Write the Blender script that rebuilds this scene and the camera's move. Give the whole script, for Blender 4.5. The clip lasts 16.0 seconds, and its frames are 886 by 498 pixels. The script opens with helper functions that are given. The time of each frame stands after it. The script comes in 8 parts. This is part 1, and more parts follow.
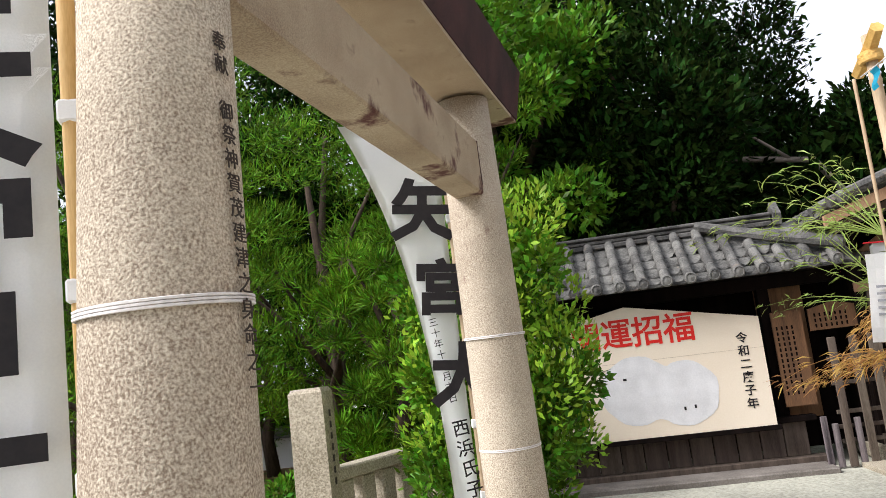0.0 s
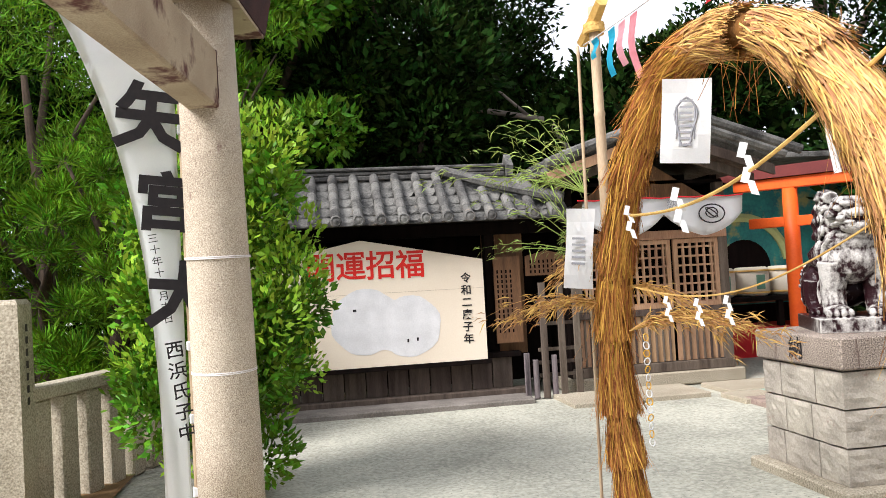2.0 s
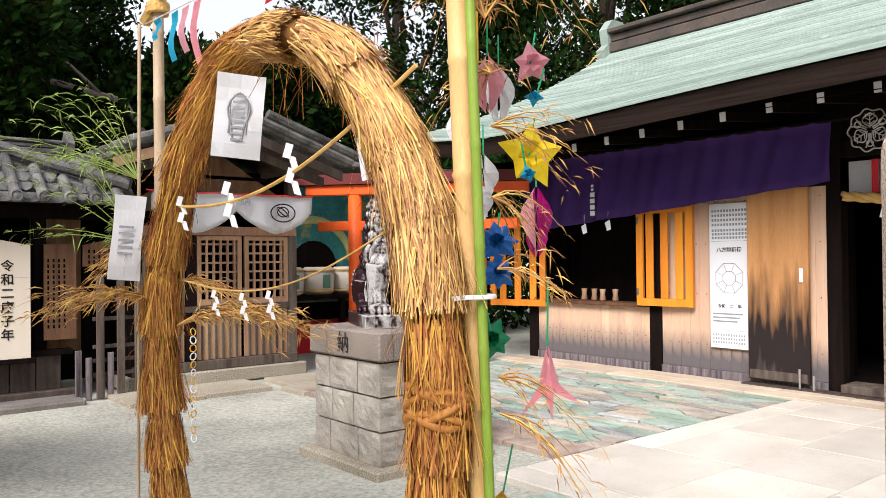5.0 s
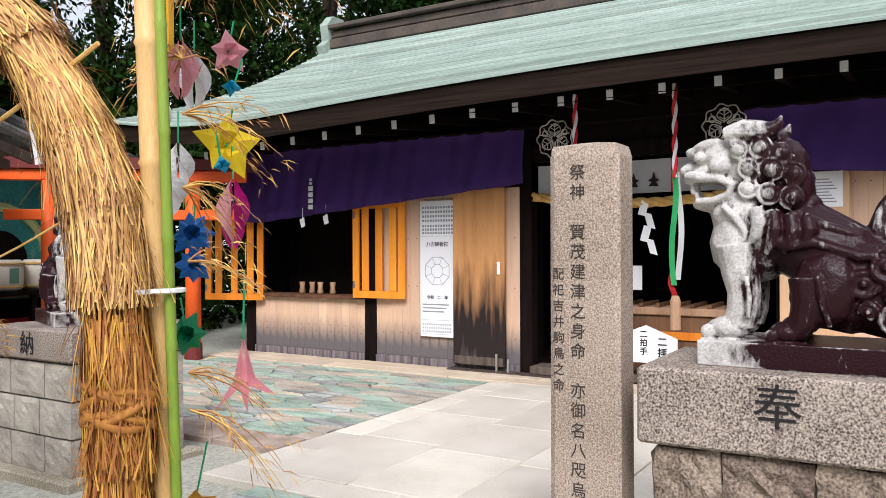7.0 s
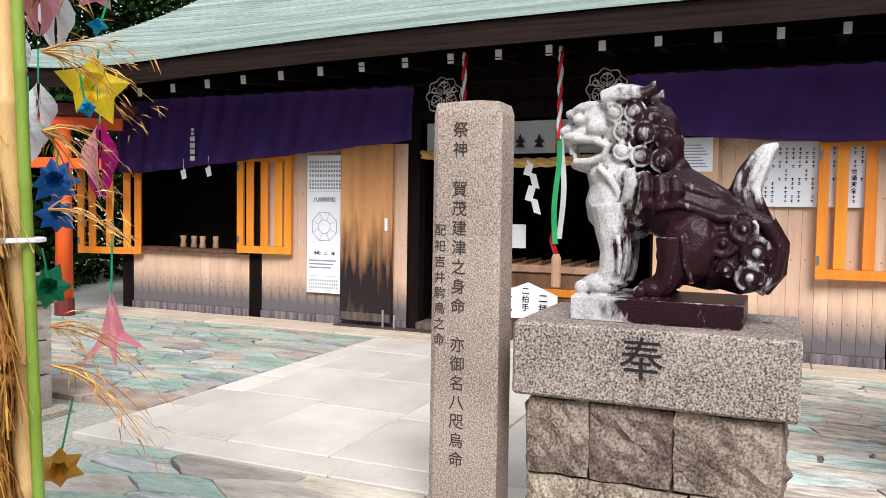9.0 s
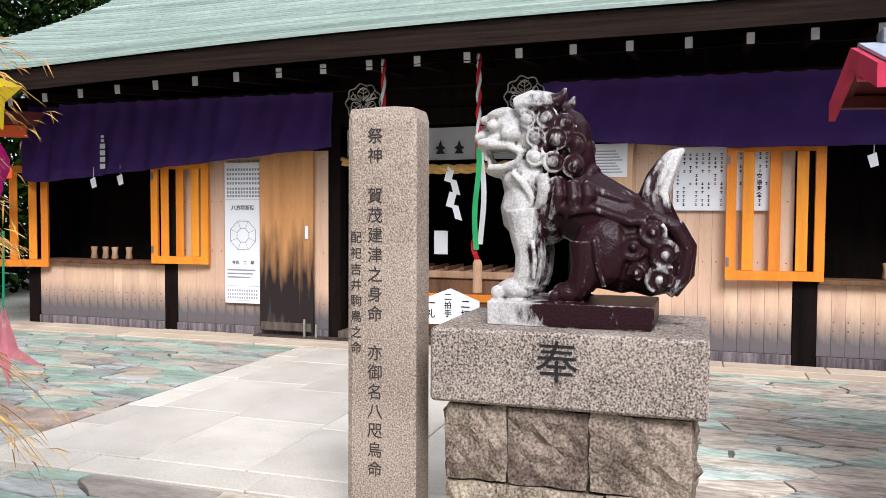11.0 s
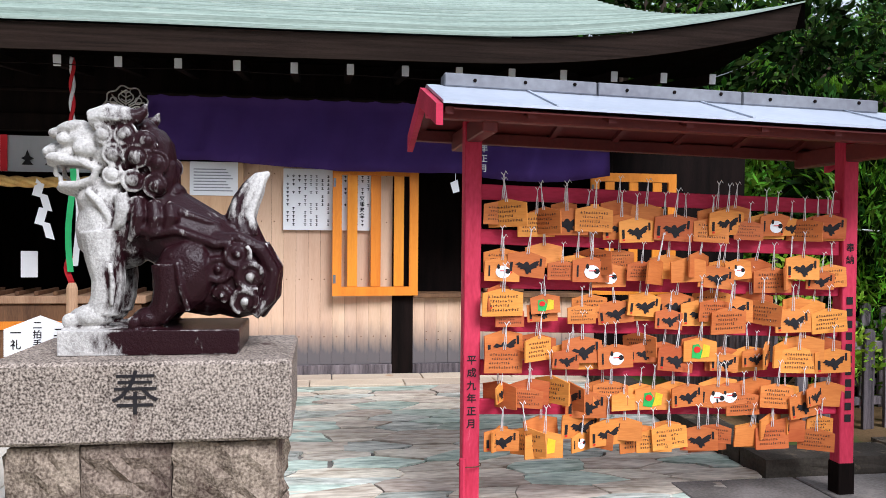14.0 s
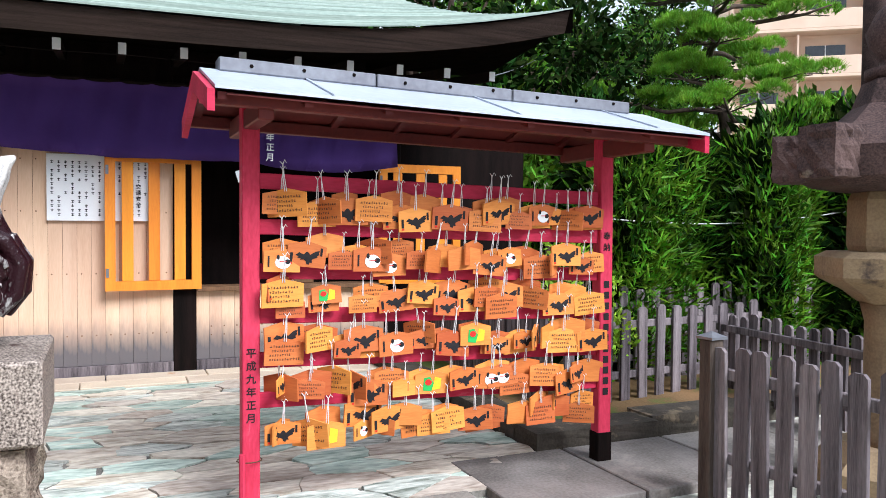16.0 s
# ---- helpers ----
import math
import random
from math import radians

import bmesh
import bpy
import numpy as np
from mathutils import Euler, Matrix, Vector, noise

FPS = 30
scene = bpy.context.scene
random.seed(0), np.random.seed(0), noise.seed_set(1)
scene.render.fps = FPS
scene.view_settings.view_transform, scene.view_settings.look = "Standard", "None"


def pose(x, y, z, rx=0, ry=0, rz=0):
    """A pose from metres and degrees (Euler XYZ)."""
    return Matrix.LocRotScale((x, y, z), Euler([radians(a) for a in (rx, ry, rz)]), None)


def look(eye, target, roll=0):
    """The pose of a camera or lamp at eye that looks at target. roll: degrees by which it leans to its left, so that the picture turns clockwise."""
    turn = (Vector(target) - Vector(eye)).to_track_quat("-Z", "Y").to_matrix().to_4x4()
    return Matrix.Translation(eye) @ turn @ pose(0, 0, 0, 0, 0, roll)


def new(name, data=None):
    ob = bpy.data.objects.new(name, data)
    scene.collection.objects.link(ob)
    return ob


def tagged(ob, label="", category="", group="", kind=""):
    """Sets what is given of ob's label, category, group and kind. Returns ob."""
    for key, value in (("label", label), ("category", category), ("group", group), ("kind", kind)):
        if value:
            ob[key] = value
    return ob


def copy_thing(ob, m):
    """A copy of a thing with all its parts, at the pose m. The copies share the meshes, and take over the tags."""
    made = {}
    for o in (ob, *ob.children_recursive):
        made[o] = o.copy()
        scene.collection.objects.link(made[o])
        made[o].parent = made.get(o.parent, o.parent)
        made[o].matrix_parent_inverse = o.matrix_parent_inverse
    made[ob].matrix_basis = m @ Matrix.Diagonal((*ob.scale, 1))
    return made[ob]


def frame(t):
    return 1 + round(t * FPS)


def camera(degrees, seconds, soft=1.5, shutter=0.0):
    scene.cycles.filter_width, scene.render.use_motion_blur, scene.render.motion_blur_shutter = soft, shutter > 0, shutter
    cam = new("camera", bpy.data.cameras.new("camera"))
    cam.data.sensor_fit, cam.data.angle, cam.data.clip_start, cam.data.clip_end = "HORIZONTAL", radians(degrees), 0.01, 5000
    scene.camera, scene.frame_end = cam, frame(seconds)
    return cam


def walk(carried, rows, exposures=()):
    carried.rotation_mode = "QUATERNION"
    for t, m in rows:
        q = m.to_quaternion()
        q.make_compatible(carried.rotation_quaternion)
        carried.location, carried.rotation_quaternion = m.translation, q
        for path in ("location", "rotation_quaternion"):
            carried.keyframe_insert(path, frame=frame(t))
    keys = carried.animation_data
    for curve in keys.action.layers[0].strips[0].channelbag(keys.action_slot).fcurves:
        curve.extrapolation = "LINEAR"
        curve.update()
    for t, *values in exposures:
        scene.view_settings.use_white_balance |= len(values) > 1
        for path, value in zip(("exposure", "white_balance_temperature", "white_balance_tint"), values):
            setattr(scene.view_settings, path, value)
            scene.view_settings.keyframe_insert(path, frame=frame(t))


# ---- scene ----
cam = camera(58.7, 16.0, soft=0.85)
METRES, EYE, TILT, LEAN, TURN = 0.68, 1.42, 0.0, 0.0, 8.1
ROWS = [
    (0.0, 0.0, 0.0, 0.0, 1.05, 8.55, 6.98),
    (0.5, 0.0448, 0.0207, -0.0258, -2.67, 5.38, 5.89),
    (1.0, 0.1028, 0.0322, -0.0347, -8.39, 3.54, 4.57),
    (1.5, 0.1391, 0.0405, -0.0247, -12.78, 2.51, 3.8),
    (2.0, 0.1537, 0.0261, -0.0318, -17.44, 1.85, 3.17),
    (2.5, 0.1702, 0.0057, -0.0314, -22.51, 1.18, 2.0),
    (3.0, 0.1908, -0.002, -0.0396, -25.9, 0.76, 1.72),
    (3.5, 0.2189, -0.0039, -0.0449, -30.67, 0.4, 1.02),
    (4.0, 0.241, -0.0141, -0.0469, -34.8, 0.2, 1.39),
    (4.5, 0.2828, -0.0306, -0.0514, -40.92, 0.7, 1.3),
    (5.0, 0.3243, -0.0525, -0.0546, -47.16, 0.62, 0.61),
    (7.5, 0.3578, -0.2026, -0.0613, -70.65, -1.32, -0.27),
    (8.0, 0.362, -0.2166, -0.0705, -73.44, -2.7, -0.94),
    (10.5, 0.3892, -0.2444, -0.0705, -77.01, -2.56, -0.2),
    (11.0, 0.4064, -0.2733, -0.0711, -80.32, -2.51, -0.29),
    (11.5, 0.4213, -0.3094, -0.0722, -84.33, -2.65, -0.26),
    (12.0, 0.4308, -0.3504, -0.0671, -88.4, -2.48, -0.5),
    (12.5, 0.4277, -0.4073, -0.058, -94.14, -2.43, -0.48),
    (13.0, 0.4136, -0.4517, -0.05, -99.98, -1.71, -0.9),
    (13.5, 0.4021, -0.4794, -0.0446, -103.7, -1.28, -0.71),
    (14.0, 0.3877, -0.5076, -0.0439, -106.82, -1.06, -0.51),
    (14.5, 0.3786, -0.5466, -0.0492, -111.4, -1.57, 0.27),
    (15.0, 0.3696, -0.5778, -0.0486, -116.33, -1.66, -0.61),
    (15.5, 0.352, -0.6041, -0.05, -119.22, -1.71, -0.4),
    (16.0, 0.3368, -0.6184, -0.0501, -121.45, -1.61, -0.36),
]
walk(cam, [(t, pose(0, 0, EYE, TILT, LEAN, TURN) @ pose(METRES * x, METRES * y, METRES * z, 90 + pitch, roll, yaw)) for t, x, y, z, yaw, pitch, roll in ROWS], [(0.0, 0.80, 6450, 12), (1.0, 1.05, 6500, 11), (2.5, 0.92, 6500, 13), (4.0, 0.80, 6500, 15), (7.5, 0.42, 6200, 14), (10.5, 0.46, 6100, 14), (13.0, 0.34, 5950, 13), (13.5, 0.48, 5930, 13), (14.5, 0.38, 5900, 13), (15.0, 0.38, 5880, 12), (15.5, 0.56, 5860, 11), (16.0, 0.76, 5850, 11)])

# ---- light ----
world = bpy.data.worlds.new("overcast_sky")
scene.world = world
world.use_nodes = True
wn, wl = world.node_tree.nodes, world.node_tree.links
sky = wn.new("ShaderNodeTexSky")
sky.sky_type = "NISHITA"
sky.sun_disc = False
sky.sun_elevation, sky.sun_rotation = radians(43), radians(245)
cloud = wn.new("ShaderNodeMix")
cloud.data_type = "RGBA"
cloud.inputs["Factor"].default_value = 0.75
cloud.inputs["B"].default_value = (8.9, 9.25, 9.8, 1)
wl.new(sky.outputs[0], cloud.inputs["A"])
wl.new(cloud.outputs["Result"], wn["Background"].inputs["Color"])
wn["Background"].inputs["Strength"].default_value = 0.083
sun = new("sun", bpy.data.lights.new("sun", "SUN"))
sun.data.energy, sun.data.angle, sun.data.color = 3.5, radians(28), (1.0, 0.985, 0.97)
sun.matrix_world = look((0, 0, 30), (30 * math.cos(radians(43)) * 0.90, 30 * math.cos(radians(43)) * 0.43, 30 - 30 * math.sin(radians(43))))


# ---- materials ----
def mat(name, a, b=None, scale=5.0, rough=0.8, bump=0.25, fine=60.0, metal=0.0, stretch=(1, 1, 1), rnd=0.0, isl=0.0, spots=None, spot_scale=3.0, spot_at=0.62, spot_stretch=None, spot_soft=0.08, spec=0.22, fine_mix=0.35):
    """Two scales of variation between colours a and b, stains of a third colour, fine relief."""
    m = bpy.data.materials.new(name)
    m.use_nodes = True
    n, l = m.node_tree.nodes, m.node_tree.links
    bs = n["Principled BSDF"]
    b = b or tuple(c * 0.7 for c in a)
    tc, mp = n.new("ShaderNodeTexCoord"), n.new("ShaderNodeMapping")
    mp.inputs["Scale"].default_value = stretch
    l.new(tc.outputs["Object"], mp.inputs[0])
    info = n.new("ShaderNodeObjectInfo")
    if rnd:
        mul = n.new("ShaderNodeVectorMath")
        mul.operation = "SCALE"
        mul.inputs["Scale"].default_value = 37.0
        comb = n.new("ShaderNodeCombineXYZ")
        for i in range(3):
            l.new(info.outputs["Random"], comb.inputs[i])
        l.new(comb.outputs[0], mul.inputs[0])
        l.new(mul.outputs[0], mp.inputs["Location"])
    n1, n2 = n.new("ShaderNodeTexNoise"), n.new("ShaderNodeTexNoise")
    n1.inputs["Scale"].default_value, n1.inputs["Detail"].default_value = scale, 4
    n2.inputs["Scale"].default_value, n2.inputs["Detail"].default_value = fine, 3
    l.new(mp.outputs[0], n1.inputs[0])
    l.new(mp.outputs[0], n2.inputs[0])
    add = n.new("ShaderNodeMix")
    add.inputs["Factor"].default_value = fine_mix
    l.new(n1.outputs[0], add.inputs["A"])
    l.new(n2.outputs[0], add.inputs["B"])
    ramp = n.new("ShaderNodeValToRGB")
    ramp.color_ramp.elements[0].position, ramp.color_ramp.elements[1].position = 0.36, 0.64
    ramp.color_ramp.elements[0].color, ramp.color_ramp.elements[1].color = (*b, 1), (*a, 1)
    l.new(add.outputs["Result"], ramp.inputs[0])
    col = ramp.outputs[0]
    if spots:
        n3 = n.new("ShaderNodeTexNoise")
        n3.inputs["Scale"].default_value, n3.inputs["Detail"].default_value, n3.inputs["Roughness"].default_value = spot_scale, 6, 0.65
        if spot_stretch:
            ms = n.new("ShaderNodeMapping")
            ms.inputs["Scale"].default_value = spot_stretch
            l.new(tc.outputs["Object"], ms.inputs[0])
            l.new(ms.outputs[0], n3.inputs[0])
        else:
            l.new(mp.outputs[0], n3.inputs[0])
        r3 = n.new("ShaderNodeValToRGB")
        r3.color_ramp.elements[0].position, r3.color_ramp.elements[1].position = spot_at, spot_at + spot_soft
        l.new(n3.outputs[0], r3.inputs[0])
        mx = n.new("ShaderNodeMix")
        mx.data_type = "RGBA"
        l.new(r3.outputs[0], mx.inputs["Factor"])
        l.new(col, mx.inputs["A"])
        mx.inputs["B"].default_value = (*spots, 1)
        col = mx.outputs["Result"]
    if rnd or isl:
        hs = n.new("ShaderNodeHueSaturation")
        mr = n.new("ShaderNodeMapRange")
        k = rnd or isl
        mr.inputs["To Min"].default_value, mr.inputs["To Max"].default_value = 1 - k, 1 + k
        l.new(info.outputs["Random"] if rnd else n.new("ShaderNodeNewGeometry").outputs["Random Per Island"], mr.inputs[0])
        l.new(mr.outputs[0], hs.inputs["Value"])
        mh = n.new("ShaderNodeMapRange")
        mh.inputs["To Min"].default_value, mh.inputs["To Max"].default_value = 0.5 - k * 0.06, 0.5 + k * 0.06
        l.new(mr.inputs[0].links[0].from_socket, mh.inputs[0])
        l.new(mh.outputs[0], hs.inputs["Hue"])
        l.new(col, hs.inputs["Color"])
        col = hs.outputs[0]
    l.new(col, bs.inputs["Base Color"])
    bs.inputs["Roughness"].default_value, bs.inputs["Metallic"].default_value = rough, metal
    bs.inputs["Specular IOR Level"].default_value = spec
    if bump:
        bp = n.new("ShaderNodeBump")
        bp.inputs["Strength"].default_value, bp.inputs["Distance"].default_value = bump, 0.01
        l.new(add.outputs["Result"], bp.inputs["Height"])
        l.new(bp.outputs[0], bs.inputs["Normal"])
    return m


def thin(m, k):
    """Lets part of the light pass through a thin leaf or sheet."""
    n, l = m.node_tree.nodes, m.node_tree.links
    bs = n["Principled BSDF"]
    tr, mx = n.new("ShaderNodeBsdfTranslucent"), n.new("ShaderNodeMixShader")
    l.new(bs.inputs["Base Color"].links[0].from_socket, tr.inputs["Color"])
    mx.inputs[0].default_value = k
    l.new(bs.outputs[0], mx.inputs[1])
    l.new(tr.outputs[0], mx.inputs[2])
    l.new(mx.outputs[0], n["Material Output"].inputs["Surface"])
    return m


def leaf_mat(name, a, b, gloss=0.45, k=0.35, thinness=0.0):
    """Foliage: colour varies from leaf to leaf, some light passes through."""
    m = mat(name, a, b, 2.5, gloss, 0, isl=k)
    return thin(m, thinness) if thinness else m


GRAVEL = mat("gravel", (0.53, 0.52, 0.435), (0.265, 0.26, 0.215), 1.1, 0.95, 1.0, 34, fine_mix=0.55, spots=(0.12, 0.12, 0.10), spot_scale=48, spot_at=0.61)
SOIL = mat("soil", (0.26, 0.15, 0.07), (0.14, 0.09, 0.04), 1.5, 0.95, 0.6, 60, spots=(0.10, 0.13, 0.03), spot_scale=1.2, spot_at=0.5)
GRANITE = mat("granite", (0.52, 0.46, 0.36), (0.20, 0.17, 0.12), 1.6, 0.8, 0.5, 80, fine_mix=0.65, spots=(0.12, 0.08, 0.06), spot_scale=26, spot_at=0.70)
TORII_STONE = mat("weathered_granite", (0.66, 0.575, 0.455), (0.22, 0.165, 0.12), 1.6, 0.85, 0.5, 170, fine_mix=0.70, spots=(0.15, 0.07, 0.06), spot_scale=3.4, spot_at=0.66, spot_stretch=(3, 3, 0.8))
BEAM_STONE = mat("stained_granite", (0.50, 0.41, 0.29), (0.26, 0.19, 0.13), 2.2, 0.85, 0.5, 190, fine_mix=0.5, spots=(0.10, 0.04, 0.035), spot_scale=2.2, spot_at=0.55)
KASAGI_STONE = mat("dark_granite", (0.075, 0.03, 0.028), (0.025, 0.012, 0.011), 2.5, 0.85, 0.4, 120, spots=(0.30, 0.22, 0.14), spot_scale=2.0, spot_at=0.68)
GREY_GRANITE = mat("speckled_granite", (0.47, 0.39, 0.325), (0.05, 0.036, 0.029), 3.0, 0.75, 0.4, 125, fine_mix=0.8, spots=(0.085, 0.05, 0.042), spot_scale=1.0, spot_at=0.61, spot_stretch=(7, 7, 0.9))
BLOCK = mat("rough_block", (0.42, 0.34, 0.255), (0.075, 0.052, 0.038), 5.0, 0.9, 1.0, 90, fine_mix=0.62, rnd=0.25, spots=(0.04, 0.019, 0.016), spot_scale=3.6, spot_at=0.50, spot_soft=0.24)
PALE_BLOCK = mat("pale_block", (0.50, 0.45, 0.38), (0.28, 0.25, 0.21), 5.0, 0.9, 0.8, 70, rnd=0.12, spots=(0.22, 0.10, 0.09), spot_scale=4.0, spot_at=0.66)
SLAB = mat("paving_slab", (0.67, 0.615, 0.53), (0.49, 0.44, 0.365), 2.2, 0.75, 0.3, 120, fine_mix=0.5, rnd=0.10, spots=(0.45, 0.37, 0.30), spot_scale=2.6, spot_at=0.64, spot_soft=0.2)
SLATE = mat("green_slate", (0.43, 0.52, 0.43), (0.21, 0.29, 0.23), 4.0, 0.6, 0.9, 24, stretch=(2.6, 0.7, 1), rnd=0.2, spots=(0.50, 0.43, 0.34), spot_scale=2.0, spot_at=0.60)
SLATES = [SLATE, SLATE, SLATE, mat("beige_slate", (0.62, 0.54, 0.43), (0.34, 0.28, 0.21), 4.0, 0.65, 0.9, 24, stretch=(2.6, 0.7, 1), rnd=0.18), mat("grey_slate", (0.50, 0.51, 0.48), (0.20, 0.21, 0.19), 5.0, 0.6, 1.0, 24, stretch=(3, 0.6, 1), rnd=0.25), mat("tan_slate", (0.50, 0.45, 0.38), (0.30, 0.255, 0.205), 4.0, 0.65, 0.9, 24, stretch=(2.6, 0.7, 1), rnd=0.15)]
PALE_SLATES = [mat("pale_green_slate", (0.62, 0.70, 0.60), (0.20, 0.27, 0.22), 4.0, 0.6, 0.9, 15, fine_mix=0.5, stretch=(2.6, 0.7, 1), rnd=0.2, spots=(0.60, 0.52, 0.42), spot_scale=2.0, spot_at=0.60), mat("cream_slate", (0.74, 0.68, 0.57), (0.30, 0.24, 0.18), 4.0, 0.65, 0.9, 15, fine_mix=0.5, stretch=(2.6, 0.7, 1), rnd=0.18), mat("pale_grey_slate", (0.66, 0.67, 0.60), (0.13, 0.15, 0.12), 5.0, 0.6, 1.0, 15, fine_mix=0.5, stretch=(3, 0.6, 1), rnd=0.25), mat("pale_tan_slate", (0.68, 0.60, 0.50), (0.28, 0.22, 0.17), 4.0, 0.65, 0.9, 15, fine_mix=0.5, stretch=(2.6, 0.7, 1), rnd=0.15)]
PALE_MORTAR = mat("paving_mortar", (0.26, 0.24, 0.21), (0.06, 0.055, 0.045), 3, 0.95, 0.5, 60)
DARK_FLAG = mat("dark_flagstone", (0.28, 0.25, 0.225), (0.12, 0.105, 0.09), 2.5, 0.75, 0.5, 60, rnd=0.25, spots=(0.40, 0.34, 0.29), spot_scale=2.0, spot_at=0.60, spot_soft=0.15)
MORTAR = mat("joint_soil", (0.15, 0.135, 0.11), (0.05, 0.045, 0.035), 8, 0.95, 0.4, 80)
CEDAR = mat("pale_cedar", (0.62, 0.40, 0.24), (0.50, 0.30, 0.17), 2.0, 0.65, 0.2, 40, stretch=(4, 4, 0.35), rnd=0.10)
OLD_WOOD = mat("weathered_wood", (0.13, 0.10, 0.08), (0.05, 0.035, 0.028), 3.0, 0.85, 0.5, 50, stretch=(5, 5, 0.4), rnd=0.25)
GREY_WOOD = mat("grey_picket", (0.25, 0.21, 0.215), (0.055, 0.045, 0.048), 3.0, 0.9, 0.8, 50, stretch=(9, 9, 0.35), rnd=0.32, spots=(0.03, 0.024, 0.024), spot_scale=3.0, spot_at=0.66, spot_stretch=(9, 9, 0.8))
# near-black timber; indoors and under eaves its darkness is painted shade
BLACK_WOOD_AND_SHADE = mat("black_timber_and_shade", (0.012, 0.007, 0.006), (0.004, 0.003, 0.0025), 3.0, 0.85, 0.3, 40, stretch=(4, 4, 0.5), spec=0.06)
BROWN_WOOD = mat("brown_timber", (0.20, 0.10, 0.05), (0.09, 0.045, 0.025), 2.5, 0.7, 0.3, 40, stretch=(4, 4, 0.4), rnd=0.15)
TAN_WOOD = mat("tan_timber", (0.48, 0.30, 0.18), (0.30, 0.17, 0.10), 2.5, 0.7, 0.3, 40, stretch=(3, 3, 0.4), rnd=0.15)
SHUTTER = mat("orange_varnish", (0.85, 0.295, 0.03), (0.68, 0.205, 0.02), 2.0, 0.45, 0.12, 40, stretch=(5, 5, 0.4), rnd=0.10)
RED_PAINT = mat("faded_red_paint", (0.62, 0.045, 0.095), (0.42, 0.02, 0.05), 3.0, 0.6, 0.25, 40, stretch=(2, 2, 0.6), spots=(0.60, 0.13, 0.18), spot_scale=5, spot_at=0.64)
VERMILION = mat("vermilion_paint", (0.85, 0.13, 0.02), (0.72, 0.09, 0.015), 2.0, 0.45, 0.08, 40)
# the rack's red paint with shade mixed into its colour
SHADED_RED = mat("shaded_red_paint", (0.56, 0.03, 0.08), (0.38, 0.016, 0.045), 3.0, 0.6, 0.25, 40, stretch=(2, 0.6, 2), spots=(0.50, 0.08, 0.12), spot_scale=5, spot_at=0.64)
# maroon paint of the gate, and shaded red under the rack roof
MAROON_AND_SHADE = mat("maroon_and_shaded_red", (0.16, 0.03, 0.025), (0.10, 0.02, 0.02), 2.0, 0.5, 0.1, 40)
COPPER = mat("green_patina", (0.34, 0.405, 0.35), (0.205, 0.26, 0.22), 1.6, 0.7, 0.3, 30, stretch=(1, 0.5, 1), rnd=0.22, spots=(0.38, 0.43, 0.37), spot_scale=5, spot_at=0.6)
METAL_SHEET = mat("pale_sheet_metal", (0.52, 0.56, 0.63), (0.42, 0.46, 0.53), 1.5, 0.38, 0.05, 20, metal=0.35)
METAL_CAP = mat("dull_metal_cap", (0.24, 0.25, 0.27), (0.16, 0.16, 0.18), 3.0, 0.5, 0.1, 30, metal=0.5)
STEEL = mat("galvanised_pipe", (0.62, 0.60, 0.56), (0.48, 0.46, 0.43), 6, 0.35, 0.05, 40, metal=0.7)
TILE = mat("roof_tile", (0.18, 0.172, 0.16), (0.032, 0.031, 0.03), 5, 0.6, 0.4, 50, rnd=0.25, spots=(0.22, 0.18, 0.14), spot_scale=6, spot_at=0.62)
PURPLE = mat("purple_cloth", (0.115, 0.055, 0.26), (0.085, 0.04, 0.20), 2.0, 0.85, 0.15, 300)
WHITE_CLOTH = mat("white_cloth", (0.88, 0.88, 0.88), (0.80, 0.80, 0.81), 3.0, 0.85, 0.12, 200)
CREAM_CLOTH = mat("cream_cloth", (0.72, 0.66, 0.56), (0.60, 0.53, 0.43), 3.0, 0.85, 0.15, 150)
PAPER = mat("white_paper", (0.82, 0.82, 0.82), (0.76, 0.76, 0.77), 3, 0.8, 0.03, 100)
INK = mat("black_ink", (0.012, 0.010, 0.012), (0.02, 0.017, 0.018), 20, 0.7, 0)
GREY_INK = mat("grey_print", (0.32, 0.32, 0.34), (0.24, 0.24, 0.26), 20, 0.8, 0)
RED_INK = mat("red_ink", (0.72, 0.03, 0.02), (0.60, 0.02, 0.015), 12, 0.7, 0)
STRAW = mat("straw", (0.74, 0.45, 0.18), (0.46, 0.235, 0.07), 6, 0.65, 0.2, 60, isl=0.42)
STRAW_BROWN = mat("aged_straw", (0.56, 0.255, 0.06), (0.29, 0.11, 0.022), 6, 0.7, 0.2, 60, isl=0.42)
STRAW_CORE = mat("straw_core", (0.22, 0.095, 0.022), (0.08, 0.032, 0.008), 9, 0.8, 0.6, 80, stretch=(3, 3, 0.6))
DRY_LEAF = mat("dry_bamboo_leaf", (0.62, 0.36, 0.12), (0.42, 0.22, 0.06), 6, 0.7, 0.1, 60, isl=0.35)
CANE = mat("dry_bamboo", (0.70, 0.46, 0.20), (0.52, 0.31, 0.11), 3, 0.45, 0.1, 60, stretch=(4, 4, 0.6))
OLD_CANE = mat("old_bamboo", (0.55, 0.42, 0.28), (0.36, 0.25, 0.16), 4, 0.5, 0.15, 60, stretch=(4, 4, 0.6))
GREEN_CANE = mat("green_bamboo", (0.25, 0.34, 0.055), (0.16, 0.25, 0.03), 3, 0.35, 0.08, 60, stretch=(4, 4, 0.6))
EMA_WOOD = mat("plaque_wood", (0.68, 0.235, 0.058), (0.52, 0.15, 0.034), 3, 0.5, 0.1, 40, stretch=(0.6, 4, 4), rnd=0.24)
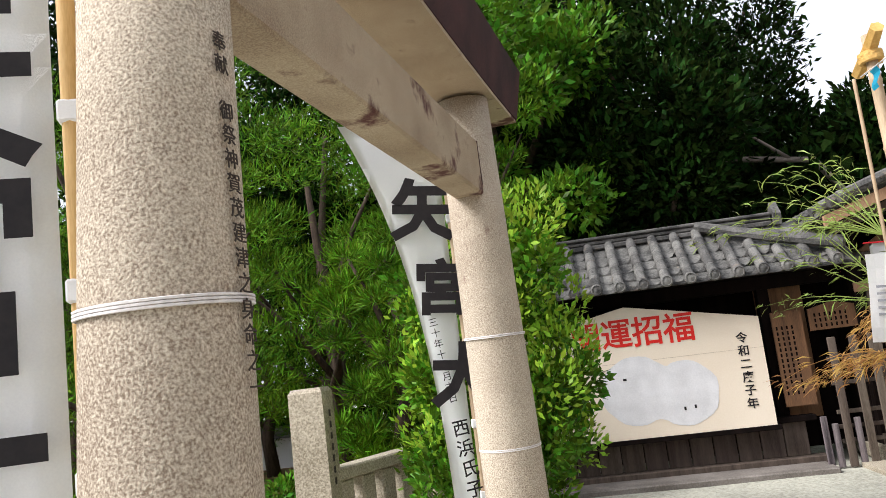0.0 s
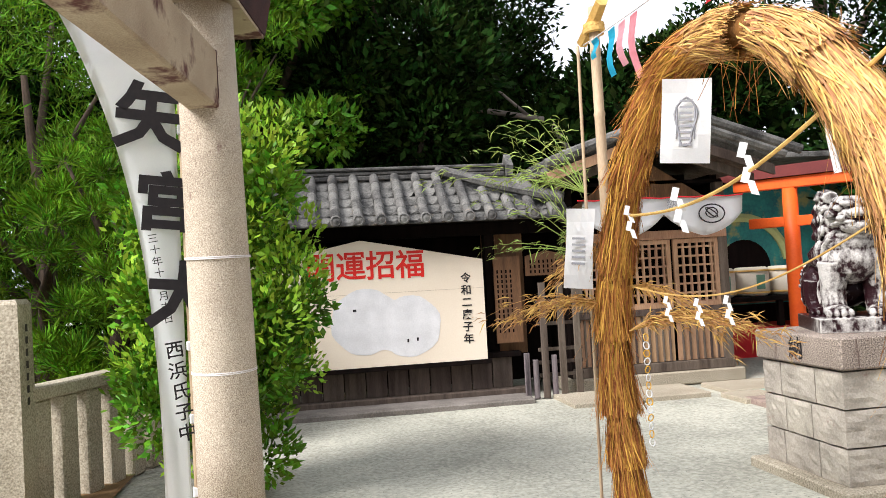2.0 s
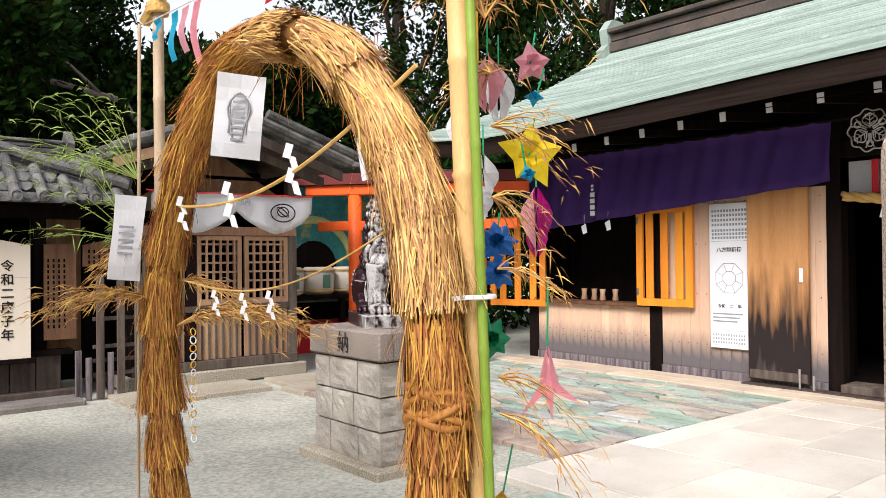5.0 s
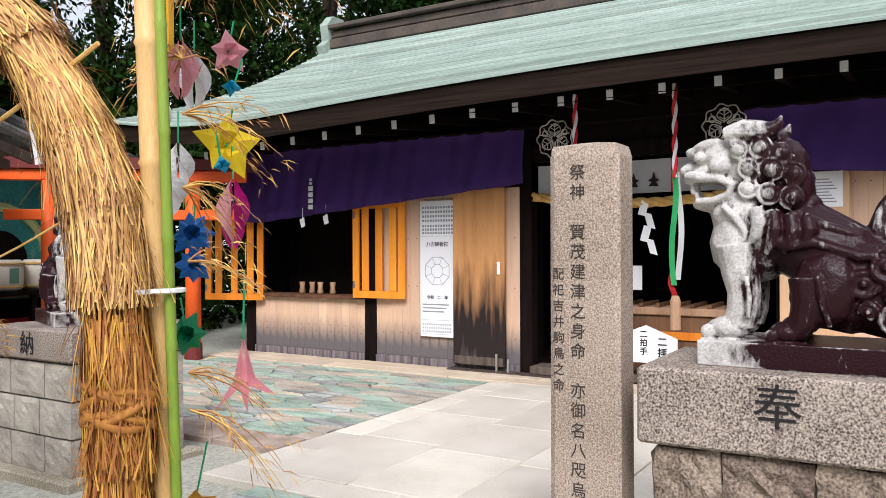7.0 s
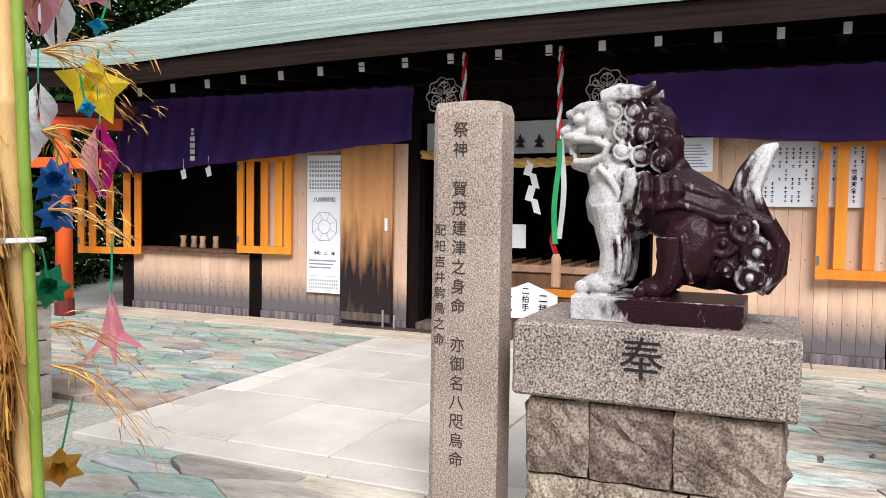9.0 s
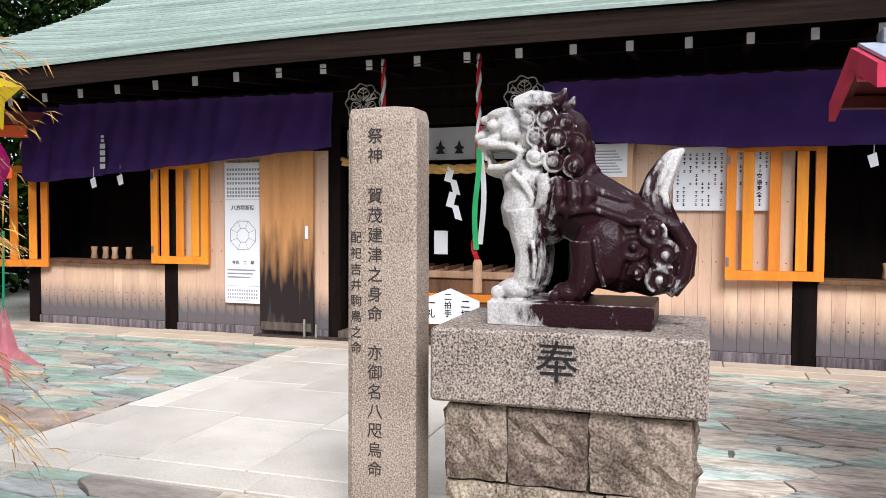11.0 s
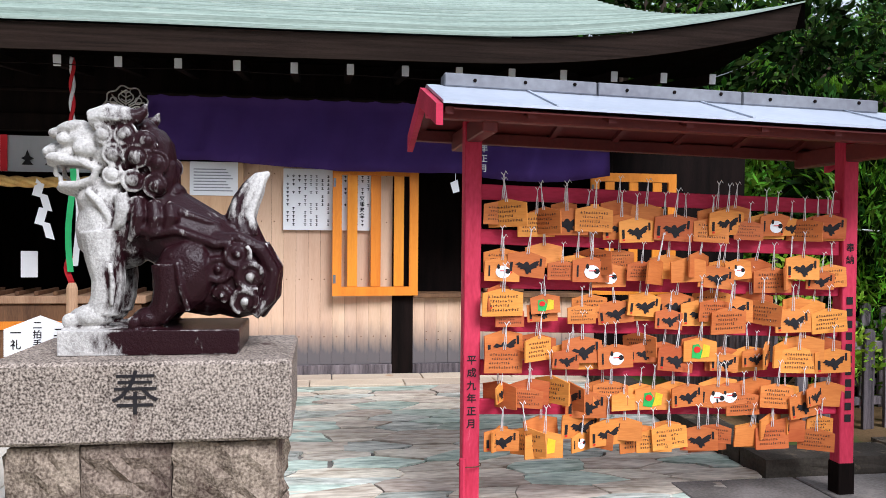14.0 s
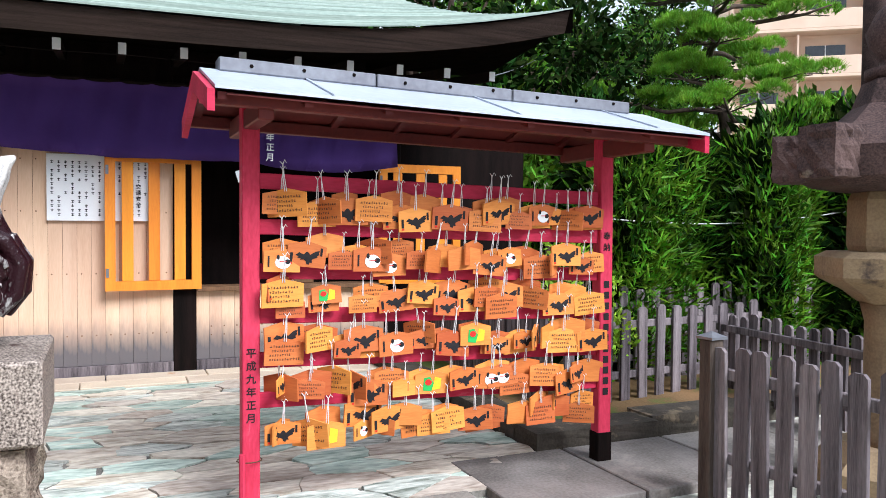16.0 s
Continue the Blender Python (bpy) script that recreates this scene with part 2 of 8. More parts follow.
EMA_CREAM = mat("cream_board", (0.80, 0.70, 0.57), (0.74, 0.63, 0.50), 1.0, 0.7, 0.05, 60)
ROPE = mat("rice_straw_rope", (0.72, 0.46, 0.16), (0.50, 0.29, 0.08), 12, 0.8, 0.4, 90)
WHITE_ROPE = mat("white_cord", (0.78, 0.74, 0.72), (0.62, 0.58, 0.57), 30, 0.8, 0.2, 120)
BARK = mat("bark", (0.10, 0.07, 0.05), (0.035, 0.025, 0.02), 6, 0.95, 0.8, 40, stretch=(3, 3, 0.7))
BALCONY = mat("beige_render", (0.74, 0.55, 0.42), (0.66, 0.48, 0.36), 1, 0.85, 0.1, 30)
DARK_GLASS = mat("dark_window", (0.05, 0.06, 0.07), (0.03, 0.035, 0.04), 1, 0.12, 0, 10, spec=0.7)
PAINTED = mat("painted_panel", (0.05, 0.30, 0.26), (0.03, 0.14, 0.16), 3, 0.6, 0.05, 20, spots=(0.36, 0.34, 0.14), spot_scale=1.7, spot_at=0.55)
LANTERN_STONE = mat("dark_lichen_stone", (0.12, 0.075, 0.066), (0.03, 0.02, 0.019), 5, 0.9, 0.8, 90, fine_mix=0.5, spots=(0.26, 0.21, 0.16), spot_scale=4.0, spot_at=0.62)
LANTERN_PALE = mat("tan_lantern_stone", (0.36, 0.26, 0.15), (0.20, 0.14, 0.085), 4, 0.9, 0.6, 70, spots=(0.08, 0.06, 0.05), spot_scale=3.0, spot_at=0.62)
KERB = mat("mossy_kerb", (0.085, 0.07, 0.055), (0.035, 0.03, 0.022), 5, 0.9, 0.7, 60, spots=(0.22, 0.17, 0.11), spot_scale=3, spot_at=0.6)


def plain(name, c, rough=0.6, spec=0.4):
    return mat(name, c, tuple(v * 0.82 for v in c), 6, rough, 0.05, 60, spec=spec)


PINK, YELLOW, MAGENTA, BLUE, GREEN, GOLD, CYAN, RED, PALE_PINK = (thin(plain("pink_foil", (0.98, 0.52, 0.58)), 0.6), thin(plain("yellow_foil", (0.95, 0.78, 0.04)), 0.35), plain("magenta_foil", (0.55, 0.01, 0.24), 0.3), plain("blue_foil", (0.02, 0.20, 0.62), 0.3), plain("green_foil", (0.01, 0.36, 0.15), 0.35), plain("gold_foil", (0.75, 0.40, 0.03), 0.35), thin(plain("cyan_paper", (0.05, 0.55, 0.75)), 0.4), plain("red_cloth", (0.65, 0.02, 0.03), 0.8), thin(plain("pale_pink_paper", (0.90, 0.52, 0.58)), 0.4))
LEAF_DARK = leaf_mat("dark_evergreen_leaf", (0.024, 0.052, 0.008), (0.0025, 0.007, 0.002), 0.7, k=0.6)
LEAF_MID = leaf_mat("camellia_leaf", (0.15, 0.31, 0.02), (0.03, 0.09, 0.008), 0.4, k=0.5, thinness=0.2)
LEAF_BRIGHT = leaf_mat("bright_leaf", (0.40, 0.58, 0.05), (0.20, 0.38, 0.025), 0.4, thinness=0.3)
LEAF_PINE = leaf_mat("pine_needle", (0.165, 0.32, 0.016), (0.010, 0.042, 0.005), 0.55, k=0.5)
LEAF_HEDGE = leaf_mat("podocarpus_leaf", (0.125, 0.28, 0.013), (0.006, 0.028, 0.003), 0.45, k=0.5)
LEAF_BAMBOO = leaf_mat("bamboo_leaf", (0.33, 0.42, 0.10), (0.20, 0.28, 0.06), 0.5)
for leaf_, sheen in ((LEAF_DARK, 0.03), (LEAF_PINE, 0.05), (LEAF_HEDGE, 0.10), (LEAF_MID, 0.12)):
    leaf_.node_tree.nodes["Principled BSDF"].inputs["Specular IOR Level"].default_value = sheen


def statue_mat(name, front):
    """Pale granite with dark purple-black algae on the back; shade in the hollows and highlights on the curls are
    painted in. front: how stained the chest is.
    """
    m = mat(name, (0.60, 0.575, 0.54), (0.33, 0.31, 0.29), 9, 0.75, 0.6, 110, fine_mix=0.5)
    n, l = m.node_tree.nodes, m.node_tree.links
    bs = n["Principled BSDF"]
    col = bs.inputs["Base Color"].links[0].from_socket
    tc = n.new("ShaderNodeTexCoord")
    sep = n.new("ShaderNodeSeparateXYZ")
    l.new(tc.outputs["Object"], sep.inputs[0])
    nz = n.new("ShaderNodeTexNoise")
    nz.inputs["Scale"].default_value, nz.inputs["Detail"].default_value, nz.inputs["Roughness"].default_value = 9.0, 8, 0.75
    mp = n.new("ShaderNodeMapping")
    mp.inputs["Scale"].default_value = (1, 1, 0.45)
    l.new(tc.outputs["Object"], mp.inputs[0])
    l.new(mp.outputs[0], nz.inputs[0])
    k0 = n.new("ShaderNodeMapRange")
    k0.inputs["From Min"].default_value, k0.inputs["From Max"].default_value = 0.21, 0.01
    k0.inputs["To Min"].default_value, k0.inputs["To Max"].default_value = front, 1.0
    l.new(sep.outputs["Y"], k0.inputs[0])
    # the outer edge of the tail is paler
    ty, tz = n.new("ShaderNodeMapRange"), n.new("ShaderNodeMapRange")
    ty.inputs["From Min"].default_value, ty.inputs["From Max"].default_value = -0.315, -0.36
    tz.inputs["From Min"].default_value, tz.inputs["From Max"].default_value = 0.44, 0.52
    l.new(sep.outputs["Y"], ty.inputs[0])
    l.new(sep.outputs["Z"], tz.inputs[0])
    tail = n.new("ShaderNodeMath")
    tail.operation = "MULTIPLY"
    l.new(ty.outputs[0], tail.inputs[0])
    l.new(tz.outputs[0], tail.inputs[1])
    k = n.new("ShaderNodeMath")
    k.operation = "MULTIPLY_ADD"
    k.inputs[1].default_value = -0.75
    l.new(tail.outputs[0], k.inputs[0])
    l.new(k0.outputs[0], k.inputs[2])
    # pointiness darkens hollows as shade and whitens raised locks as highlights
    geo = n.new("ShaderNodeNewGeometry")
    hollow_shade = n.new("ShaderNodeMath")
    hollow_shade.operation = "MULTIPLY_ADD"
    hollow_shade.inputs[1].default_value = -6.5
    hollow_shade.inputs[2].default_value = 2.82
    l.new(geo.outputs["Pointiness"], hollow_shade.inputs[0])
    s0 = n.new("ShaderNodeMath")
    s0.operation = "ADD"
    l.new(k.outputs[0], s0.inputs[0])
    l.new(hollow_shade.outputs[0], s0.inputs[1])
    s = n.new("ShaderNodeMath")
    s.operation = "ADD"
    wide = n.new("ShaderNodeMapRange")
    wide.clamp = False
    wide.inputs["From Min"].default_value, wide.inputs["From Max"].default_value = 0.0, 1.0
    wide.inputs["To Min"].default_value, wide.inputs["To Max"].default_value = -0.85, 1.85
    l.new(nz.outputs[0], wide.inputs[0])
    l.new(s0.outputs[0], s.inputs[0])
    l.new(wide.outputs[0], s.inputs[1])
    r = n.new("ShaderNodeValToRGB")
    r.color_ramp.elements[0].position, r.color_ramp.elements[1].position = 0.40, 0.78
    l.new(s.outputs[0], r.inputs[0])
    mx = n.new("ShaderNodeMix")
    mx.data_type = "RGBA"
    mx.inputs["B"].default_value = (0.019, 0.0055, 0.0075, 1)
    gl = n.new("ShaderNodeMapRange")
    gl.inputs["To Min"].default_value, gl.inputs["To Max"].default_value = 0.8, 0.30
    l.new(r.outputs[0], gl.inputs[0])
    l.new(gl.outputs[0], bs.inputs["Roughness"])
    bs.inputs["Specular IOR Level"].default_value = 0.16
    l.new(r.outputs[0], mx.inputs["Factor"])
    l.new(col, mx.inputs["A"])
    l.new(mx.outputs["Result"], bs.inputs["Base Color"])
    return m


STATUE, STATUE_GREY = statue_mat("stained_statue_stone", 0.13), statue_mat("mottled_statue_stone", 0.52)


def door_mat():
    """Cedar whose lower half is burnt dark by rain, with ragged vertical streaks."""
    m = mat("rain_stained_door", (0.60, 0.30, 0.12), (0.46, 0.21, 0.075), 2, 0.65, 0.2, 40, stretch=(4, 4, 0.3))
    n, l = m.node_tree.nodes, m.node_tree.links
    bs = n["Principled BSDF"]
    col = bs.inputs["Base Color"].links[0].from_socket
    tc, sep, mp, nz = n.new("ShaderNodeTexCoord"), n.new("ShaderNodeSeparateXYZ"), n.new("ShaderNodeMapping"), n.new("ShaderNodeTexNoise")
    l.new(tc.outputs["Object"], sep.inputs[0])
    mp.inputs["Scale"].default_value = (15, 15, 1.6)
    l.new(tc.outputs["Object"], mp.inputs[0])
    l.new(mp.outputs[0], nz.inputs[0])
    nz.inputs["Scale"].default_value, nz.inputs["Detail"].default_value = 1.0, 5
    k = n.new("ShaderNodeMath")
    k.operation = "MULTIPLY_ADD"
    k.inputs[1].default_value, k.inputs[2].default_value = -0.9, 1.02
    l.new(sep.outputs["Z"], k.inputs[0])
    s = n.new("ShaderNodeMath")
    s.operation = "ADD"
    l.new(k.outputs[0], s.inputs[0])
    l.new(nz.outputs[0], s.inputs[1])
    r = n.new("ShaderNodeValToRGB")
    r.color_ramp.elements[0].position, r.color_ramp.elements[1].position = 0.42, 0.98
    l.new(s.outputs[0], r.inputs[0])
    mx = n.new("ShaderNodeMix")
    mx.data_type = "RGBA"
    low = n.new("ShaderNodeMapRange")
    low.inputs["From Min"].default_value, low.inputs["From Max"].default_value = 1.35, 1.75
    l.new(s.outputs[0], low.inputs[0])
    dk = n.new("ShaderNodeMix")
    dk.data_type = "RGBA"
    dk.inputs["A"].default_value, dk.inputs["B"].default_value = (0.022, 0.015, 0.014, 1), (0.17, 0.135, 0.125, 1)
    l.new(low.outputs[0], dk.inputs["Factor"])
    l.new(dk.outputs["Result"], mx.inputs["B"])
    l.new(r.outputs[0], mx.inputs["Factor"])
    l.new(col, mx.inputs["A"])
    l.new(mx.outputs["Result"], bs.inputs["Base Color"])
    return m


STAINED_DOOR = door_mat()


def wall_mat():
    """Cedar boards greyed by splashing rain in an uneven band near their feet."""
    m = mat("splashed_cedar", (0.72, 0.50, 0.345), (0.60, 0.39, 0.255), 2.0, 0.65, 0.2, 40, stretch=(4, 4, 0.35), rnd=0.08)
    n, l = m.node_tree.nodes, m.node_tree.links
    bs = n["Principled BSDF"]
    col = bs.inputs["Base Color"].links[0].from_socket
    tc, sep, mp, nz = n.new("ShaderNodeTexCoord"), n.new("ShaderNodeSeparateXYZ"), n.new("ShaderNodeMapping"), n.new("ShaderNodeTexNoise")
    l.new(tc.outputs["Object"], sep.inputs[0])
    mp.inputs["Scale"].default_value = (5, 5, 1.5)
    l.new(tc.outputs["Object"], mp.inputs[0])
    l.new(mp.outputs[0], nz.inputs[0])
    nz.inputs["Scale"].default_value, nz.inputs["Detail"].default_value = 1.0, 5
    k = n.new("ShaderNodeMath")
    k.operation = "MULTIPLY_ADD"
    k.inputs[1].default_value, k.inputs[2].default_value = -1.5, 0.84
    l.new(sep.outputs["Z"], k.inputs[0])
    s = n.new("ShaderNodeMath")
    s.operation = "ADD"
    l.new(k.outputs[0], s.inputs[0])
    l.new(nz.outputs[0], s.inputs[1])
    r = n.new("ShaderNodeValToRGB")
    r.color_ramp.elements[0].position, r.color_ramp.elements[1].position = 0.50, 0.95
    l.new(s.outputs[0], r.inputs[0])
    mx = n.new("ShaderNodeMix")
    mx.data_type = "RGBA"
    mx.inputs["B"].default_value = (0.13, 0.115, 0.115, 1)
    l.new(r.outputs[0], mx.inputs["Factor"])
    l.new(col, mx.inputs["A"])
    l.new(mx.outputs["Result"], bs.inputs["Base Color"])
    return m


WALL_BOARD = wall_mat()


# ---- builders ----
def thing(name, at=(0, 0, 0), label="", category="", group="", kind="", rz=0.0):
    ob = new(name)
    ob.matrix_basis = pose(*at, 0, 0, rz)
    ob.empty_display_size = 0.1
    return tagged(ob, label, category, group, kind)


def mesh_ob(name, bm, material, parent=None, label="", smooth=False):
    me = bpy.data.meshes.new(name)
    bm.to_mesh(me)
    bm.free()
    for m in material if isinstance(material, (list, tuple)) else [material]:
        me.materials.append(m)
    if smooth:
        me.polygons.foreach_set("use_smooth", [True] * len(me.polygons))
    ob = new(name, me)
    ob.parent = parent
    if label:
        ob["label"] = label
    return ob


def part(name, bm, material, parent, label="", smooth=False):
    return mesh_ob(name, bm, material, parent, label, smooth)


def solid(name, bm, material, label, category, group="", kind="", smooth=False):
    return tagged(mesh_ob(name, bm, material, None, "", smooth), label, category, group, kind)


def B(*boxes, bevel=0.0, bm=None):
    """Boxes (x0, x1, y0, y1, z0, z1) in one bmesh, with bevelled edges."""
    bm = bm or bmesh.new()
    for x0, x1, y0, y1, z0, z1 in boxes:
        r = bmesh.ops.create_cube(bm, size=1)["verts"]
        for v in r:
            v.co = Vector((x0 + (v.co.x + 0.5) * (x1 - x0), y0 + (v.co.y + 0.5) * (y1 - y0), z0 + (v.co.z + 0.5) * (z1 - z0)))
    if bevel:
        bmesh.ops.bevel(bm, geom=bm.edges[:], offset=bevel, segments=1, affect="EDGES", clamp_overlap=True)
    return bm


def T(paths, sides=8, bm=None, caps=True):
    """Tubes: each path is a list of (point, radius)."""
    bm = bm or bmesh.new()
    for path in paths:
        rings, prev = [], None
        for i, (p, r) in enumerate(path):
            p = Vector(p)
            d = (Vector(path[min(i + 1, len(path) - 1)][0]) - Vector(path[max(i - 1, 0)][0])).normalized()
            u = (prev - d * prev.dot(d)) if prev else (Vector((0, 0, 1)) if abs(d.z) < 0.9 else Vector((1, 0, 0))).cross(d)
            u = u.normalized() if u.length > 1e-6 else d.orthogonal().normalized()
            prev = u
            w = d.cross(u)
            rings.append([bm.verts.new(p + (u * math.cos(a) + w * math.sin(a)) * r) for a in (2 * math.pi * k / sides for k in range(sides))])
        for a, b in zip(rings, rings[1:]):
            for k in range(sides):
                bm.faces.new((a[k], a[(k + 1) % sides], b[(k + 1) % sides], b[k]))
        if caps:
            bm.faces.new(rings[0][::-1])
            bm.faces.new(rings[-1])
    return bm


def lathe(profile, sides=24, square=False):
    """A turned solid: (radius, z) rows. square: with four flat sides."""
    bm = bmesh.new()
    n = 4 if square else sides
    k = math.sqrt(2) if square else 1
    rings = [[bm.verts.new((k * r * math.cos(2 * math.pi * (i + 0.5) / n), k * r * math.sin(2 * math.pi * (i + 0.5) / n), z)) for i in range(n)] for r, z in profile]
    for a, b in zip(rings, rings[1:]):
        for i in range(n):
            bm.faces.new((a[i], a[(i + 1) % n], b[(i + 1) % n], b[i]))
    bm.faces.new(rings[0][::-1])
    bm.faces.new(rings[-1])
    return bm


def frame_ring(w, h, border, depth, bm=None):
    """A rectangular frame in one piece, in the y-z plane, thick along x."""
    bm = bm or bmesh.new()
    loops = []
    for x in (0, depth):
        for k in (0, border):
            loops.append([bm.verts.new((x, a, c)) for a, c in ((k, k), (w - k, k), (w - k, h - k), (k, h - k))])
    o0, i0, o1, i1 = loops
    for i in range(4):
        j = (i + 1) % 4
        for q in ((o0[i], o0[j], i0[j], i0[i]), (o1[j], o1[i], i1[i], i1[j]), (o0[j], o0[i], o1[i], o1[j]), (i0[i], i0[j], i1[j], i1[i])):
            bm.faces.new(q)
    bmesh.ops.recalc_face_normals(bm, faces=bm.faces[:])
    return bm


def prism(points, depth, axis="y", bm=None):
    """A flat outline given thickness. Outline in (x, z), thick along y, or in (y, z), thick along x, or in (x, y), thick along z."""
    bm = bm or bmesh.new()
    f = {"y": lambda a, b, d: (a, d, b), "x": lambda a, b, d: (d, a, b), "z": lambda a, b, d: (a, b, d)}[axis]
    lo, hi = [bm.verts.new(f(a, b, 0)) for a, b in points], [bm.verts.new(f(a, b, depth)) for a, b in points]
    bm.faces.new(lo)
    bm.faces.new(hi[::-1])
    for i in range(len(points)):
        j = (i + 1) % len(points)
        bm.faces.new((lo[j], lo[i], hi[i], hi[j]))
    bmesh.ops.recalc_face_normals(bm, faces=bm.faces[:])
    return bm


def grid_sheet(nu, nv, f, thick=0.0):
    bm = bmesh.new()
    vs = [[bm.verts.new(f(i / nu, j / nv)) for j in range(nv + 1)] for i in range(nu + 1)]
    for i in range(nu):
        for j in range(nv):
            bm.faces.new((vs[i][j], vs[i + 1][j], vs[i + 1][j + 1], vs[i][j + 1]))
    if thick:
        bmesh.ops.solidify(bm, geom=bm.faces[:], thickness=thick)
    return bm


def quads_ob(name, verts, material, parent=None, per=4):
    """Many loose faces in one mesh, from an array of corners."""
    v = np.asarray(verts, dtype=np.float32).reshape(-1, 3)
    nf = len(v) // per
    me = bpy.data.meshes.new(name)
    me.vertices.add(len(v))
    me.vertices.foreach_set("co", v.ravel())
    me.loops.add(len(v))
    me.loops.foreach_set("vertex_index", np.arange(len(v), dtype=np.int32))
    me.polygons.add(nf)
    me.polygons.foreach_set("loop_start", np.arange(0, len(v), per, dtype=np.int32))
    me.update(calc_edges=True)
    me.materials.append(material)
    ob = new(name, me)
    ob.parent = parent
    return ob


def text_mesh(s, size, bold=0.0, vertical=True, spacing=1.0, depth=0.001):
    """Writing as a mesh in the x-z plane, its face to -y, centred in x, its top at z = 0."""
    c = bpy.data.curves.new("writing", "FONT")
    c.body = "\n".join(s) if vertical else s
    c.size, c.align_x, c.align_y, c.offset, c.space_line, c.extrude, c.resolution_u = size, "CENTER", "TOP", bold * size, spacing, depth, 2
    ob = new("writing", c)
    dg = bpy.context.evaluated_depsgraph_get()
    me = bpy.data.meshes.new_from_object(ob.evaluated_get(dg))
    bpy.data.objects.remove(ob)
    me.transform(Matrix.Rotation(radians(90), 4, "X"))
    return me


def writing(s, size, material, m, parent, bold=0.015, vertical=True, spacing=1.0, name="writing"):
    me = text_mesh(s, size * (0.78 if len(s) > 1 else 1.0), bold, vertical, spacing * 1.32)
    me.materials.clear()
    me.materials.append(material)
    ob = new(name, me)
    ob.parent = parent
    ob.matrix_basis = m
    return ob


def ink_bars(rows, material, parent, m, depth=0.001, name="printed_lines"):
    """Unreadable print as plain bars: (x0, x1, z0, z1) on the x-z plane."""
    bm = B(*[(x0, x1, -depth, 0, z0, z1) for x0, x1, z0, z1 in rows])
    ob = tagged(part(name, bm, material, parent), kind="stuff")
    ob.matrix_basis = m
    return ob


FACE_X = -90  # turns writing that faces -y so that it faces -x

# ---- ground ----
def ground_sheet():
    xs = [-400, -120, -40, -15, -6, -2, 0, 2, 4, 6, 10, 20, 60, 150, 400]
    bm = bmesh.new()
    vs = [[bm.verts.new((x, y, 0.012 * math.sin(1.3 * x + 0.7 * y) - 0.012 if abs(x) < 30 and abs(y) < 30 else -0.02)) for y in xs] for x in xs]
    for i in range(len(xs) - 1):
        for j in range(len(xs) - 1):
            bm.faces.new((vs[i][j], vs[i + 1][j], vs[i + 1][j + 1], vs[i][j + 1]))
    return solid("ground", bm, GRAVEL, "grey-green fine gravel yard, raked and slightly stained", "ground", kind="structure")


ground_sheet()
solid("garden_soil", grid_sheet(12, 12, lambda u, v: (-9 + 7.7 * u, 4.9 + 9 * v, 0.02 + 0.05 * math.sin(5 * u) * math.sin(7 * v) * (u * (1 - u) * v * (1 - v) * 16))), SOIL, "bare brown garden soil with patches of moss", "ground", kind="structure")

# ---- main hall ----
HX, MID = 7.95, 2.2
hall = thing("shrine_hall", (HX, 0, 0), "wooden shrine hall with green copper roof and cedar walls", "building")


def eave_lift(y):
    return 0.38 * max(0.0, (abs(y - MID) - 3.7) / 2.85) ** 2


def sag(y):
    """The old eave line sinks towards one end."""
    return -0.0043 * max(0.0, y) ** 2 + 0.013 * max(0.0, -y)


def roof_point(y01, v):
    half = 6.55 - 1.35 * v
    y = MID + (2 * y01 - 1) * half
    lift = eave_lift(MID + (2 * y01 - 1) * 6.55) * (1 - v) ** 1.6
    return Vector((-1.45 + 3.1 * v, y, 2.955 + 1.52 * (0.55 * v + 0.45 * v * v) + lift + sag(y) * (1 - v)))


